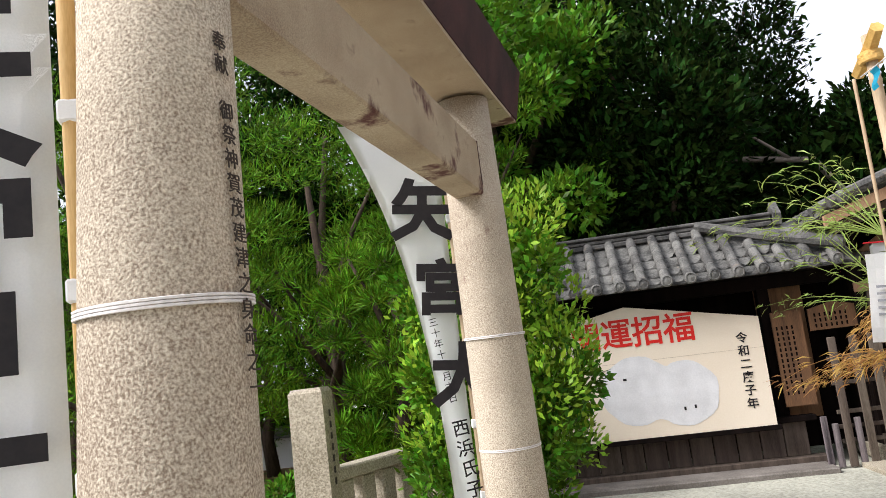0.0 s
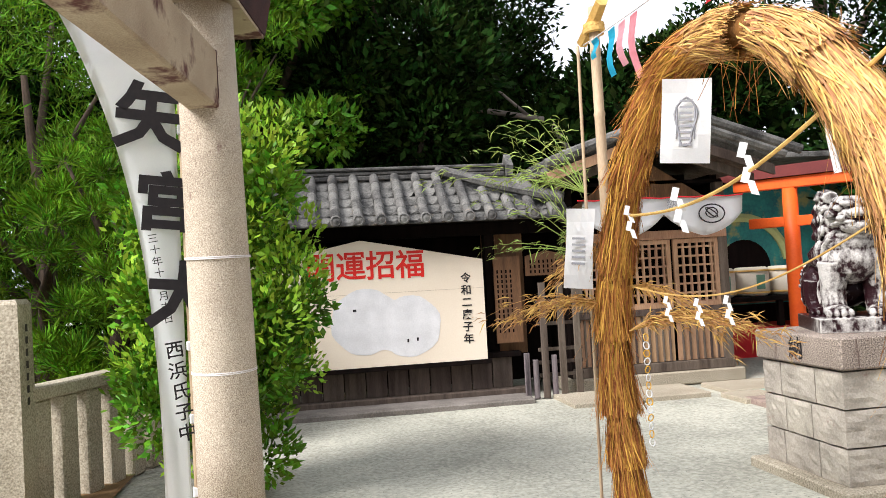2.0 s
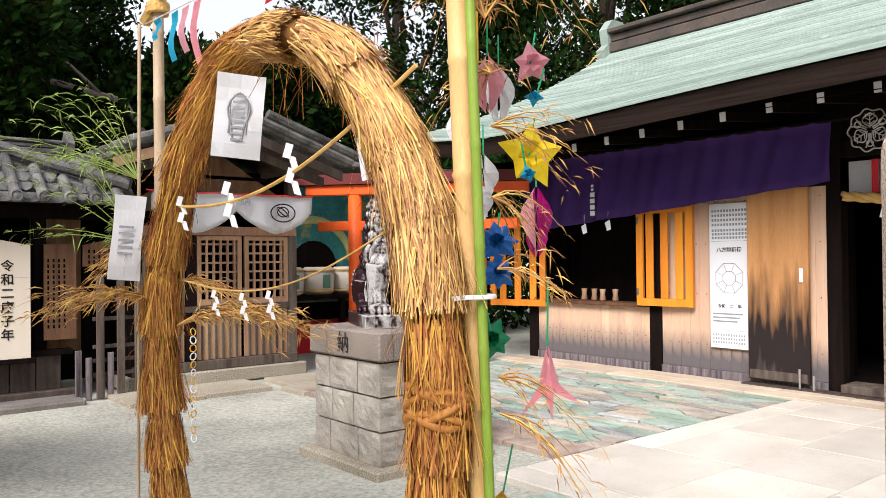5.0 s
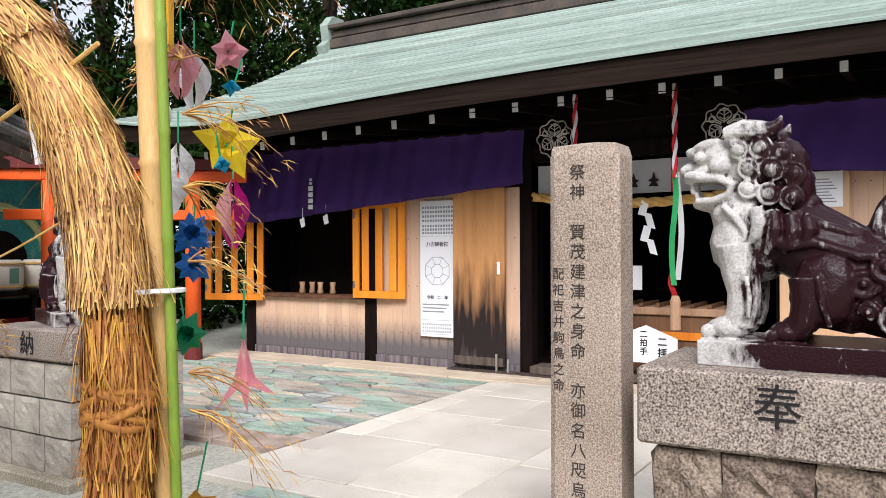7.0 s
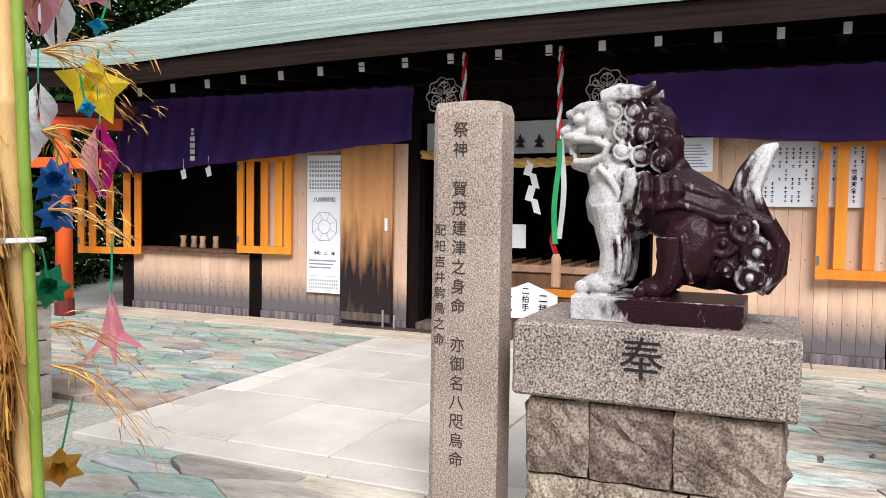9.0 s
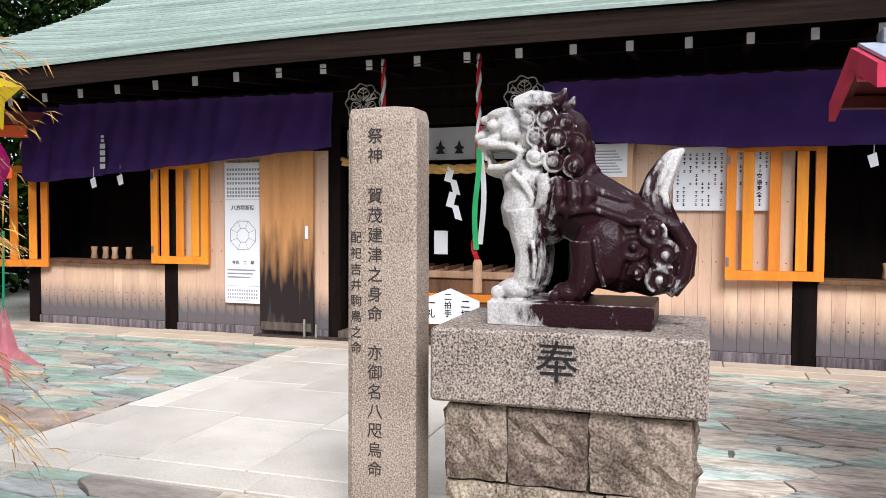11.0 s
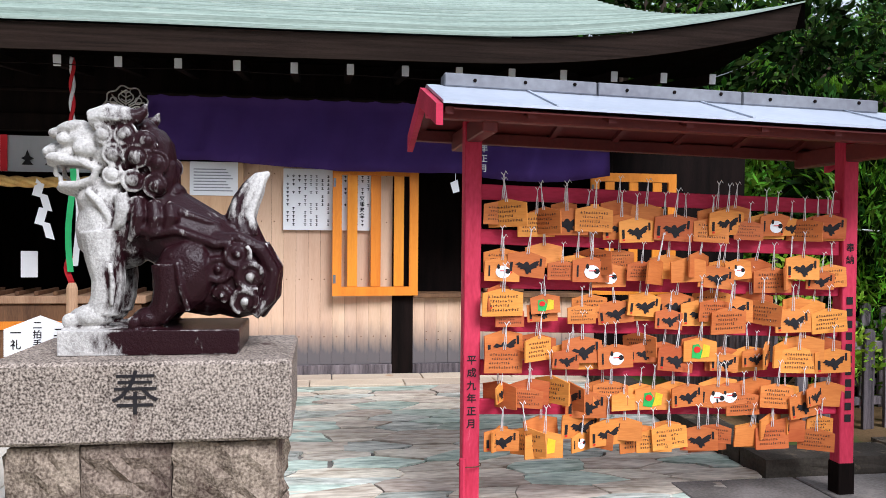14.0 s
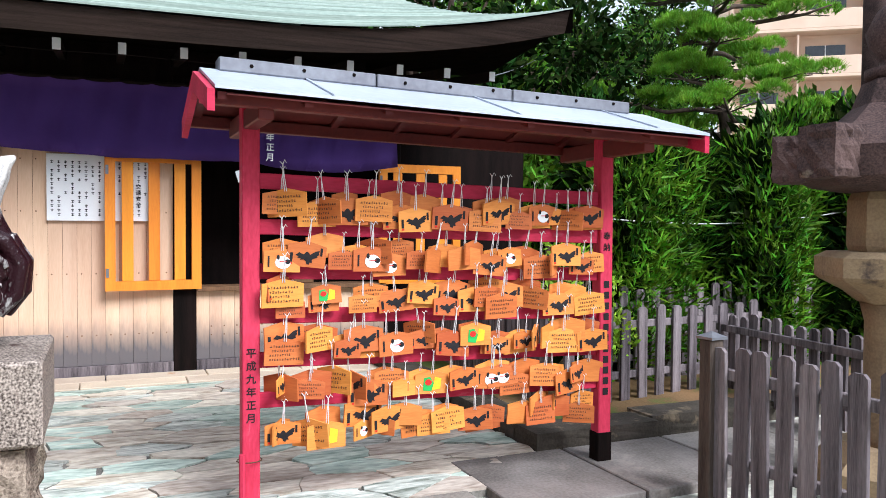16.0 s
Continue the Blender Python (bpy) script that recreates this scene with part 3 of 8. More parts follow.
def hall_shell():
    # posts from the ground to the wall plate
    for y0, y1 in ((7.45, 7.62), (5.48, 5.65), (3.44, 3.58), (0.86, 1.02), (-1.18, -0.98), (-3.2, -3.03)):
        part("post", B((-0.035, 0.12, y0, y1, 0, 2.75), bevel=0.006), BLACK_WOOD_AND_SHADE, hall, "blackened square post")
    for y0, y1 in ((5.65, 7.45), (-3.03, -1.18)):
        part("window_sill", B((-0.10, 0.22, y0 + 0.002, y1 - 0.002, 0.775, 0.815), bevel=0.004), BROWN_WOOD, hall)
        part("shelf", B((0.222, 0.6, y0 + 0.002, y1 - 0.002, 0.74, 0.78), bevel=0.004), BROWN_WOOD, hall)
    for y0, y1 in ((5.652, 7.448), (3.582, 5.478), (-0.978, 0.858), (-3.028, -1.182)):
        part("skirting_board", B((-0.05, 0.05, y0, y1, 0.0, 0.13), bevel=0.004), GREY_WOOD, hall, "grey weathered skirting plank")
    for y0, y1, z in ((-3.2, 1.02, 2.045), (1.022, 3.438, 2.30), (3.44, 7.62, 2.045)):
        part("lintel", B((-0.03, 0.14, y0, y1, z, z + 0.155), bevel=0.006), BLACK_WOOD_AND_SHADE, hall)
        part("upper_wall", B((0.0, 0.1, y0, y1, z + 0.157, 3.0)), BLACK_WOOD_AND_SHADE, hall)
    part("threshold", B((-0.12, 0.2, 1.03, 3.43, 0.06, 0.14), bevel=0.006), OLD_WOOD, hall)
    # floor, inner walls and ceiling hold the indoor shade as near-black colour
    part("interior_floor", B((0.11, 3.2, -3.1, 7.5, 0.0, 0.10)), BLACK_WOOD_AND_SHADE, hall)
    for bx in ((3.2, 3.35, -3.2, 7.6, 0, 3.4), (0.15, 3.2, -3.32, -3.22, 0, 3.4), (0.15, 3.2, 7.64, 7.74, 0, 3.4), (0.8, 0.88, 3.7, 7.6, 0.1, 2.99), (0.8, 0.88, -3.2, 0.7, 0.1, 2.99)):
        part("interior_wall", B(bx), BLACK_WOOD_AND_SHADE, hall)
    # wall added in black to stand for the shade below the roof tip
    part("side_wall", B((0.62, 0.70, -5.0, -3.34, 0.0, 2.62)), BLACK_WOOD_AND_SHADE, hall, "side wall, its black standing in for shade under the eaves")
    part("interior_ceiling", B((0.12, 3.2, -3.2, 7.6, 3.0, 3.06)), BLACK_WOOD_AND_SHADE, hall)
    # eaves: rafters and soffit coloured near black to paint the shade there
    y = -3.794
    while y < 8.3:
        r = part("rafter", B((-1.02, 0.0, y - 0.032, y + 0.032, -0.045, 0.045), bevel=0.004), BLACK_WOOD_AND_SHADE, hall)
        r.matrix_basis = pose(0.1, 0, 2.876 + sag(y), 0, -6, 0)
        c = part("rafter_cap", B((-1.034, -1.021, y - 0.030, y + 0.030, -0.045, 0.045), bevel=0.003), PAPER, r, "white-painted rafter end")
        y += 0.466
    part("soffit", grid_sheet(40, 4, lambda u, v: (-1.38 + 1.5 * v, MID + (2 * u - 1) * 6.4, 2.83 + 0.19 * v + (0.8 * eave_lift(MID + (2 * u - 1) * 6.4) + sag(MID + (2 * u - 1) * 6.4)) * (1 - v)), 0.02), BLACK_WOOD_AND_SHADE, hall)

    def fascia(u, v):
        p = roof_point(u, 0.0)
        return (p.x + 0.03 + 0.05 * (1 - v), p.y * 1.0, p.z - 0.20 + 0.19 * v)
    part("fascia", grid_sheet(48, 1, fascia, 0.04), mat("layered_bark_fascia", (0.065, 0.04, 0.03), (0.025, 0.016, 0.012), 3, 0.85, 0.4, 60, stretch=(6, 0.4, 14)), hall, "dark brown layered eave edge")
    part("gutter_chain", T([[((-1.2, -3.6 + 0.6 * i, 2.66 + 0.012 * (i % 2)), 0.004) for i in range(13)]], 4), BLACK_WOOD_AND_SHADE, hall)
    # gables and back slope
    part("back_roof", grid_sheet(24, 8, lambda u, v: (3.3 - roof_point(u, 1 - v).x + 0.0, roof_point(u, 1 - v).y, roof_point(u, 1 - v).z)), COPPER, hall)
    for s in (0, 1):
        pts = [roof_point(s, v / 8) for v in range(9)]
        bm = bmesh.new()
        a = [bm.verts.new((p.x, p.y, p.z - 0.005)) for p in pts]
        b = [bm.verts.new((p.x, p.y, p.z - 0.22)) for p in pts]
        for i in range(8):
            bm.faces.new((a[i], a[i + 1], b[i + 1], b[i]))
        bmesh.ops.solidify(bm, geom=bm.faces[:], thickness=0.06)
        part("verge_board", bm, BLACK_WOOD_AND_SHADE, hall)
        yy = MID + (2 * s - 1) * 5.0
        part("gable_wall", prism([(-0.1, 2.7), (3.4, 2.7), (3.4, 3.3), (1.65, 4.3), (-0.1, 3.3)], 0.1, "y"), BLACK_WOOD_AND_SHADE, hall).location.y = yy
    ridge = part("ridge", B((1.45, 1.85, MID - 5.2, MID + 5.2, 4.36, 4.5), (1.48, 1.82, MID - 5.2, MID + 5.2, 4.52, 4.62), (1.40, 1.90, MID - 5.25, MID + 5.25, 4.64, 4.70), bevel=0.01), mat("ridge_copper", (0.12, 0.09, 0.07), (0.06, 0.05, 0.045), 3, 0.6, 0.2, 30), hall, "dark banded roof ridge")
    for s in (-1, 1):
        part("ridge_ornament", prism([(-0.28, -0.3), (0.28, -0.3), (0.34, -0.12), (0.22, -0.02), (0.26, 0.2), (0.12, 0.36), (-0.12, 0.36), (-0.26, 0.2), (-0.22, -0.02), (-0.34, -0.12)], 0.14, "y"), COPPER, ridge, "curled green copper ridge-end ornament").location = (1.65, MID + s * 5.25 - 0.07, 4.5)


hall_shell()


def lattice_shutter(y0, y1, z0, z1, hinge_y, turn, label):
    """An orange slatted shutter leaf that stands open on its hinge side."""
    w = y1 - y0
    leaf = part("shutter", frame_ring(w, z1 - z0, 0.085, 0.035), SHUTTER, hall, label)
    n = 3
    for i in range(n):
        y = 0.075 + (w - 0.15) * (i + 0.5) / n
        part("slat", B((0.008, 0.028, y - 0.048, y + 0.048, 0.086, z1 - z0 - 0.086), bevel=0.003), SHUTTER, leaf)
    for z in (0.12, z1 - z0 - 0.2):
        part("hinge", B((-0.006, -0.0005, w - 0.03, w - 0.005, z, z + 0.08)), METAL_CAP, leaf)
    leaf.matrix_basis = pose(-0.10, y0, z0, 0, 0, turn)
    return leaf


lattice_shutter(5.02, 5.74, 0.80, 1.95, 5.7, 4, "orange varnished slatted shutter leaf, swung open")
lattice_shutter(7.25, 8.10, 0.72, 1.93, 7.2, 16, "orange varnished slatted shutter leaf, swung open")
lattice_shutter(-1.22, -0.40, 0.80, 2.03, -1.2, 4, "orange varnished slatted shutter leaf, swung open")
lattice_shutter(-3.85, -2.95, 0.80, 2.02, -2.95, 0, "orange varnished slatted shutter leaf, swung open")
for i, (y0, y1, lab) in enumerate(((3.72, 4.36, "sliding cedar door, its lower half blackened by rain"), (0.42, 0.98, "pale cedar sliding door standing open"))):
    d = part("door", B((-0.12, -0.075, y0, y1, 0.10, 2.04), bevel=0.004), STAINED_DOOR if i == 0 else CEDAR, hall, lab)
    part("door_rail", B((-0.128, -0.121, y0 + 0.02, y1 - 0.02, 0.11, 0.2), bevel=0.002), OLD_WOOD if i == 0 else CEDAR, d)
    part("door_handle", B((-0.135, -0.121, y0 + 0.05, y0 + 0.085, 1.10, 1.24), bevel=0.004), PAPER, d, "white plastic pull plate")
part("door_rail_floor", B((-0.2, -0.05, 3.0, 4.4, 0.03, 0.06)), OLD_WOOD, hall)
part("downpipe", T([[((-0.16, 3.66, 0.0), 0.012), ((-0.16, 3.66, 0.2), 0.012)], [((-0.16, 3.8, 0.0), 0.012), ((-0.16, 3.8, 0.25), 0.012)]], 6), STEEL, hall)

# curtain, crests, ropes
def curtain_bottom(y):
    if y > 3.4:
        return 2.06 - 0.09 * (y - 3.4) + 0.25 * max(0.0, y - 7.0) ** 2
    if y > -0.46:
        return 1.97 + 0.075 * (y + 0.46) / 1.2 if y < 0.74 else 2.045
    return 1.975 - 0.075 * max(0.0, math.sin(math.pi * (-1.6 - y) / 1.47)) if y < -1.6 else 1.97


def curtain_point(u, v, y0=7.45, y1=3.42):
    y = y0 + (y1 - y0) * u
    zb = curtain_bottom(y)
    z = zb + (2.62 - zb) * v
    return (HX - 0.26 + 0.035 * math.sin(9 * y) * (1 - v) + 0.02 * math.sin(23 * y + 4 * v), y, z)


curtain = thing("curtain", (0, 0, 0), "purple shrine curtain with a scalloped lower hem and white writing", "curtain")
part("cloth", grid_sheet(70, 6, curtain_point, 0.004), PURPLE, curtain, smooth=True)
part("cloth", grid_sheet(70, 6, lambda u, v: curtain_point(u, v, 1.25, -3.07), 0.004), PURPLE, curtain, smooth=True)
part("curtain_pole", T([[((HX - 0.26, 7.5, 2.63), 0.02), ((HX - 0.26, -3.1, 2.63), 0.02)]], 8), BLACK_WOOD_AND_SHADE, curtain)
ink_bars([(-0.035, 0.035, z, z + 0.055) for z in (0.0, 0.075, 0.15, 0.225)] + [(-0.02, 0.02, 0.30, 0.33), (-0.02, 0.02, 0.345, 0.375)], PAPER, curtain, pose(HX - 0.315, 6.25, 1.87, 0, 0, FACE_X))
writing("年正月", 0.10, PAPER, pose(HX - 0.315, -1.81, 2.24, 0, 0, FACE_X), curtain, spacing=0.9)
for y, z in ((6.42, 1.77), (6.05, 1.80), (-1.55, 1.90)):
    s = thing("curtain_tassel", (HX - 0.27, y, z), "small white paper tassel below the curtain", "tassel", "curtain tassels")
    part("strip", prism([(-0.04, -0.10), (0.02, -0.12), (0.05, -0.02), (0.0, 0.0), (-0.02, 0.01)], 0.006, "x"), PAPER, s)
    part("string", T([[((0, 0, 0), 0.003), ((0, 0, 0.12), 0.003)]], 4), PAPER, s)


def crest(y):
    c = thing("crest_ornament", (HX - 0.55, y, 2.45), "round openwork silver crest hanging under the eaves", "ornament", "hanging crests")
    ring_ = [((0, (0.178 + 0.012 * math.cos(9 * a)) * math.cos(a), (0.178 + 0.012 * math.cos(9 * a)) * math.sin(a)), 0.007) for a in (2 * math.pi * k / 60 for k in range(61))]
    part("ring", T([ring_], 5, caps=False), STEEL, c)
    paths = []
    for k in range(3):
        a = 2 * math.pi * k / 3 + math.pi / 2
        ca, sa = math.cos(a), math.sin(a)
        put = lambda u, w: (0, ca * u - sa * w, sa * u + ca * w)
        paths.append([(put(0.02, 0), 0.006), (put(0.15, 0), 0.004)])
        for sgn in (1, -1):
            paths.append([(put(0.03 + 0.12 * q / 8, sgn * 0.062 * math.sin(math.pi * q / 8)), 0.006) for q in range(9)])
            for q in range(3):
                paths.append([(put(0.05 + 0.035 * q, 0), 0.004), (put(0.075 + 0.035 * q, sgn * 0.04), 0.004)])
            paths.append([(put(0.02, sgn * 0.02), 0.006), (put(0.06, sgn * 0.085), 0.006), (put(0.11, sgn * 0.115), 0.005)])
            paths.append([(put(0.06 + 0.028 * math.cos(t), sgn * 0.10 + 0.028 * math.sin(t)), 0.005) for t in (6.283 * j / 8 for j in range(9))])
    part("leaf_tracery", T(paths, 4), STEEL, c)
    part("chain", T([[((0, 0, 0.18), 0.005), ((0, 0, 0.45), 0.005)]], 5), BLACK_WOOD_AND_SHADE, c)


crest(2.95)
crest(1.36)


def bell_rope(y, cloth):
    x = HX - 0.7
    r = thing("bell_rope", (x, y, 0), "red and white twisted bell rope with coloured streamers", "rope", "bell ropes")
    for i, m in enumerate((RED, PAPER)):
        part("strand", T([[((0.012 * math.cos(20 * z + math.pi * i), 0.012 * math.sin(20 * z + math.pi * i), z), 0.016) for z in (2.0 + 0.012 * k for k in range(70))]], 5), m, r, smooth=True)
    for k, (m, z0, z1, dy) in enumerate(((GREEN, 1.05, 2.06, 0.012), (PAPER, 1.1, 2.05, -0.035), (RED, 0.92, 1.18, 0.03))):
        part("streamer", grid_sheet(2, 10, lambda u, v: (0.012 * k + 0.01 * math.sin(9 * v + k), dy + 0.05 * (u - 0.5) + 0.02 * math.sin(6 * v + 2 * k), z0 + (z1 - z0) * v), 0.003), plain("streamer_green", (0.05, 0.55, 0.18)) if m is GREEN else m, r)
    part("grip", T([[((0, 0, 0.66), 0.045), ((0, 0, 0.92), 0.045), ((0, 0, 0.96), 0.03)]], 10), TAN_WOOD, r)


bell_rope(2.68, True)
bell_rope(1.75, True)

noren = thing("crest_banner", (HX + 0.06, 0, 0), "white cloth banner with black crests and red tapes", "banner")
part("cloth", grid_sheet(40, 2, lambda u, v: (0.02 * math.sin(18 * u), 3.4 - 2.35 * u, 1.93 + 0.33 * v), 0.003), WHITE_CLOTH, noren)
for y in (3.15, 2.55, 1.95, 1.35):
    part("tape", B((-0.03, -0.024, y - 0.03, y + 0.03, 1.93, 2.26)), RED, noren)
for y in (2.95, 2.75, 2.35, 2.15, 1.75, 1.55):
    part("crest_mark", prism([(-0.05, -0.06), (0.05, -0.06), (0.02, -0.02), (0.055, 0.0), (0.02, 0.02), (0.0, 0.08), (-0.02, 0.02), (-0.055, 0.0), (-0.02, -0.02)], 0.003, "x"), INK, noren).location = (-0.03, y, 2.05)
rope = thing("sacred_rope", (HX - 0.02, 0, 0), "thick twisted straw rope across the entrance", "rope")
for i in range(3):
    part("strand", T([[((0.026 * math.cos(14 * u * 2.4 + 2.09 * i), 3.42 - 2.38 * u, 1.93 - 0.10 * math.sin(math.pi * u) + 0.026 * math.sin(14 * u * 2.4 + 2.09 * i)), 0.028) for u in (k / 70 for k in range(71))]], 6), ROPE, rope, smooth=True)


def shide(name, at, k=1.0, rz=0.0, rx=0.0, parent=None, label="white zigzag paper streamer"):
    """A folded zigzag paper streamer, its top at the origin."""
    t = thing(name, at, label, "paper streamer", "zigzag paper streamers")
    t.matrix_basis = pose(*at, rx, 0, rz)
    for i in range(4):
        x, d = 0.014 * k * (1 if i % 2 else -1) + 0.006 * k * i, 0.012 * k * (1 if i % 2 else -1)
        part("fold", prism([(x - 0.022 * k - d, -0.075 * k * i + 0.012 * k), (x + 0.022 * k - d, -0.075 * k * i), (x + 0.022 * k + d, -0.075 * k * (i + 1) - 0.012 * k), (x - 0.022 * k + d, -0.075 * k * (i + 1))], 0.002, "y"), PAPER, t).location.y = 0.004 * (i % 2)
    return t


for y in (3.0, 2.2, 1.4):
    shide("paper_streamer", (HX - 0.06, y, 1.84), 1.7, FACE_X)

# notices on the wall
def notice(y0, y1, z0, z1, label, x=HX - 0.055):
    n = thing("notice", (x, (y0 + y1) / 2, z0), label, "notice")
    w, h = (y1 - y0) / 2, z1 - z0
    part("sheet", B((-0.006, 0.0, -w, w, 0, h), bevel=0.001), PAPER, n)
    return n, w, h


n1, w, h = notice(4.37, 4.83, 0.38, 1.93, "tall white fortune calendar sheet with a round compass chart")
writing("八方除祈祷", 0.075, INK, pose(-0.008, 0.0, h - 0.47, 0, 0, FACE_X), n1, vertical=False)
part("chart", T([[((-0.008, 0.17 * math.cos(math.pi / 8 + math.pi / 4 * k), 0.75 + 0.17 * math.sin(math.pi / 8 + math.pi / 4 * k)), 0.003) for k in range(9)], [((-0.008, 0.08 * math.cos(math.pi / 8 + math.pi / 4 * k), 0.75 + 0.08 * math.sin(math.pi / 8 + math.pi / 4 * k)), 0.003) for k in range(9)]] + [[((-0.008, 0.08 * math.cos(a), 0.75 + 0.08 * math.sin(a)), 0.002), ((-0.008, 0.17 * math.cos(a), 0.75 + 0.17 * math.sin(a)), 0.002)] for a in (math.pi / 8 + math.pi / 4 * k for k in range(8))], 4), GREY_INK, n1)
writing("令和　二　年", 0.06, INK, pose(-0.008, 0.0, 0.47, 0, 0, FACE_X), n1, vertical=False)
ink_bars([(-0.2 + 0.035 * i, -0.178 + 0.035 * i, z, z + 0.026) for i in range(12) for z in (1.17, 1.21, 1.25, 1.31, 1.36, 1.41, 1.46)] + [(-0.2, 0.15 - 0.03 * (k % 3), 0.36 - 0.04 * k, 0.375 - 0.04 * k) for k in range(3)] + [(-0.2 + 0.03 * i, -0.185 + 0.03 * i, 0.05 + 0.04 * k, 0.072 + 0.04 * k) for i in range(13) for k in range(3)] + [(-0.21, 0.21, 0.03, 0.033), (-0.21, 0.21, 0.19, 0.193), (-0.21, 0.21, 1.145, 1.148)], GREY_INK, n1, pose(-0.007, 0, 0, 0, 0, FACE_X))
n2, w, h = notice(-0.86, 0.06, 1.42, 2.0, "white board listing prayers in columns of black characters")
ink_bars([(-0.43 + 0.054 * i + dx, -0.43 + 0.054 * i + dx + w_, 0.04 + 0.038 * k + dz, 0.04 + 0.038 * k + dz + h_) for i in range(16) for k in range(13) if (i * 7 + k * 3) % 11 > 1 and not (i % 4 == 2 and k < 5) and not (5 < k < 8 and i % 3) for dx, w_, dz, h_ in ((0, 0.024, 0.017, 0.005), (0.009, 0.006, 0.0, 0.026), (0.002, 0.02, 0.004, 0.004))], INK, n2, pose(-0.007, 0, 0, 0, 0, FACE_X))
writing("交通安全", 0.062, INK, pose(-0.0075, -0.28, 0.33, 0, 0, FACE_X), n2, spacing=0.85)
n3, w, h = notice(0.47, 0.90, 1.73, 2.04, "small white notice with faint print", HX - 0.125)
ink_bars([(-0.18, 0.17 - 0.02 * (k % 4), 0.04 + 0.028 * k, 0.05 + 0.028 * k) for k in range(8)], GREY_INK, n3, pose(-0.007, 0, 0, 0, 0, FACE_X))
n4, w, h = notice(2.35, 2.5, 0.95, 1.2, "small white paper slip in the doorway", HX + 0.3)

# offering box and etiquette sign in the doorway
box_ = thing("offering_box", (HX + 0.25, 2.2, 0.10), "brown wooden offering box with a slatted top", "offering box")
part("body", B((0, 0.6, -0.8, 0.8, 0, 0.6), bevel=0.01), BROWN_WOOD, box_)
part("rim", B((-0.03, 0.63, -0.84, 0.84, 0.602, 0.68), bevel=0.01), TAN_WOOD, box_)
for k in range(9):
    part("slat", B((0.0, 0.6, -0.72 + 0.17 * k, -0.68 + 0.17 * k, 0.682, 0.72), bevel=0.004), BROWN_WOOD, box_)
part("front_rail", B((-0.02, -0.001, -0.8, 0.8, 0.36, 0.44), bevel=0.004), SHUTTER, box_)
sign = thing("etiquette_sign", (HX - 0.22, 2.16, 0.0), "house-shaped white sign with black brush writing on a stand", "sign")
part("board", prism([(-0.3, 0.28), (0.3, 0.28), (0.3, 0.52), (0.0, 0.64), (-0.3, 0.52)], 0.02, "x"), PAPER, sign)
for y in (-0.18, 0.18):
    part("stand", B((0.022, 0.05, y - 0.02, y + 0.02, 0, 0.5), bevel=0.003), BROWN_WOOD, sign)
writing("二拝", 0.12, INK, pose(-0.003, -0.16, 0.53, 0, 0, FACE_X), sign, spacing=0.85)
writing("二拍手", 0.10, INK, pose(-0.003, 0.02, 0.59, 0, 0, FACE_X), sign, spacing=0.8)
writing("一礼", 0.12, INK, pose(-0.003, 0.2, 0.53, 0, 0, FACE_X), sign, spacing=0.85)
vase = None
for k, (y, x) in enumerate(((6.75, 0.1), (6.6, 0.12), (6.45, 0.1), (6.28, 0.14), (-1.75, 0.1), (-1.95, 0.12))):
    if vase is None:
        vase = thing("wooden_cup", (HX + x, y, 0.815), "small brown wooden cup on the window sill", "cup", "cups on the sill")
        part("cup", lathe([(0.03, 0), (0.042, 0.02), (0.03, 0.08), (0.038, 0.15), (0.03, 0.15)], 12), TAN_WOOD, vase, smooth=True)
    else:
        copy_thing(vase, pose(HX + x, y, 0.815))
tray = thing("wooden_box", (HX + 0.16, -2.2, 0.815), "dark wooden box with a pale label on the window counter", "box")
part("body", B((0, 0.2, -0.14, 0.14, 0, 0.18), bevel=0.006), BROWN_WOOD, tray)
part("paper_label", B((-0.004, -0.001, -0.06, 0.06, 0.04, 0.14)), PAPER, tray)

# ---- votive board wall with tiled roof ----
WY = 8.62
wall = thing("board_house", (0, WY, 0), "dark wooden votive shed with a grey tiled roof", "building")
for y0, z0, z1 in ((0.0, 0.08, 0.42),):
    n = 16
    for i in range(n):
        x = -1.5 + 0.235 * i
        part("plank", B((x, x + 0.225, 0.05, 0.09, 0.10, 0.44), bevel=0.004), OLD_WOOD, wall)
part("sill_beam", B((-1.55, 2.35, -0.02, 0.12, 0.442, 0.50), bevel=0.006), BLACK_WOOD_AND_SHADE, wall)
# back wall and soffit are near black, painting the shade inside
part("back_wall", B((-1.55, 3.2, 0.62, 0.7, 0.1, 2.3)), BLACK_WOOD_AND_SHADE, wall)
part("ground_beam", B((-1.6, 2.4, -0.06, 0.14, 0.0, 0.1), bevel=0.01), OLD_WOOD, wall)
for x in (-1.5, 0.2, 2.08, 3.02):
    part("post", B((x - 0.06, x + 0.06, 0.13, 0.25, 0.0, 2.1), bevel=0.006), BLACK_WOOD_AND_SHADE, wall)
part("wall_plate", B((-1.6, 3.2, 0.1, 0.22, 1.82, 1.96), bevel=0.006), BLACK_WOOD_AND_SHADE, wall)
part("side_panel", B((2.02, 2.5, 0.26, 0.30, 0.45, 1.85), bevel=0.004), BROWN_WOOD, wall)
part("soffit", B((-1.6, 3.0, -0.28, 0.7, 1.962, 1.985)), BLACK_WOOD_AND_SHADE, wall)
# step and platform
solid("stone_step", B((-1.7, 2.35, 8.12, 8.55, -0.03, 0.045), bevel=0.015), DARK_FLAG, "worn dark stone step along the board house", "step", kind="structure")
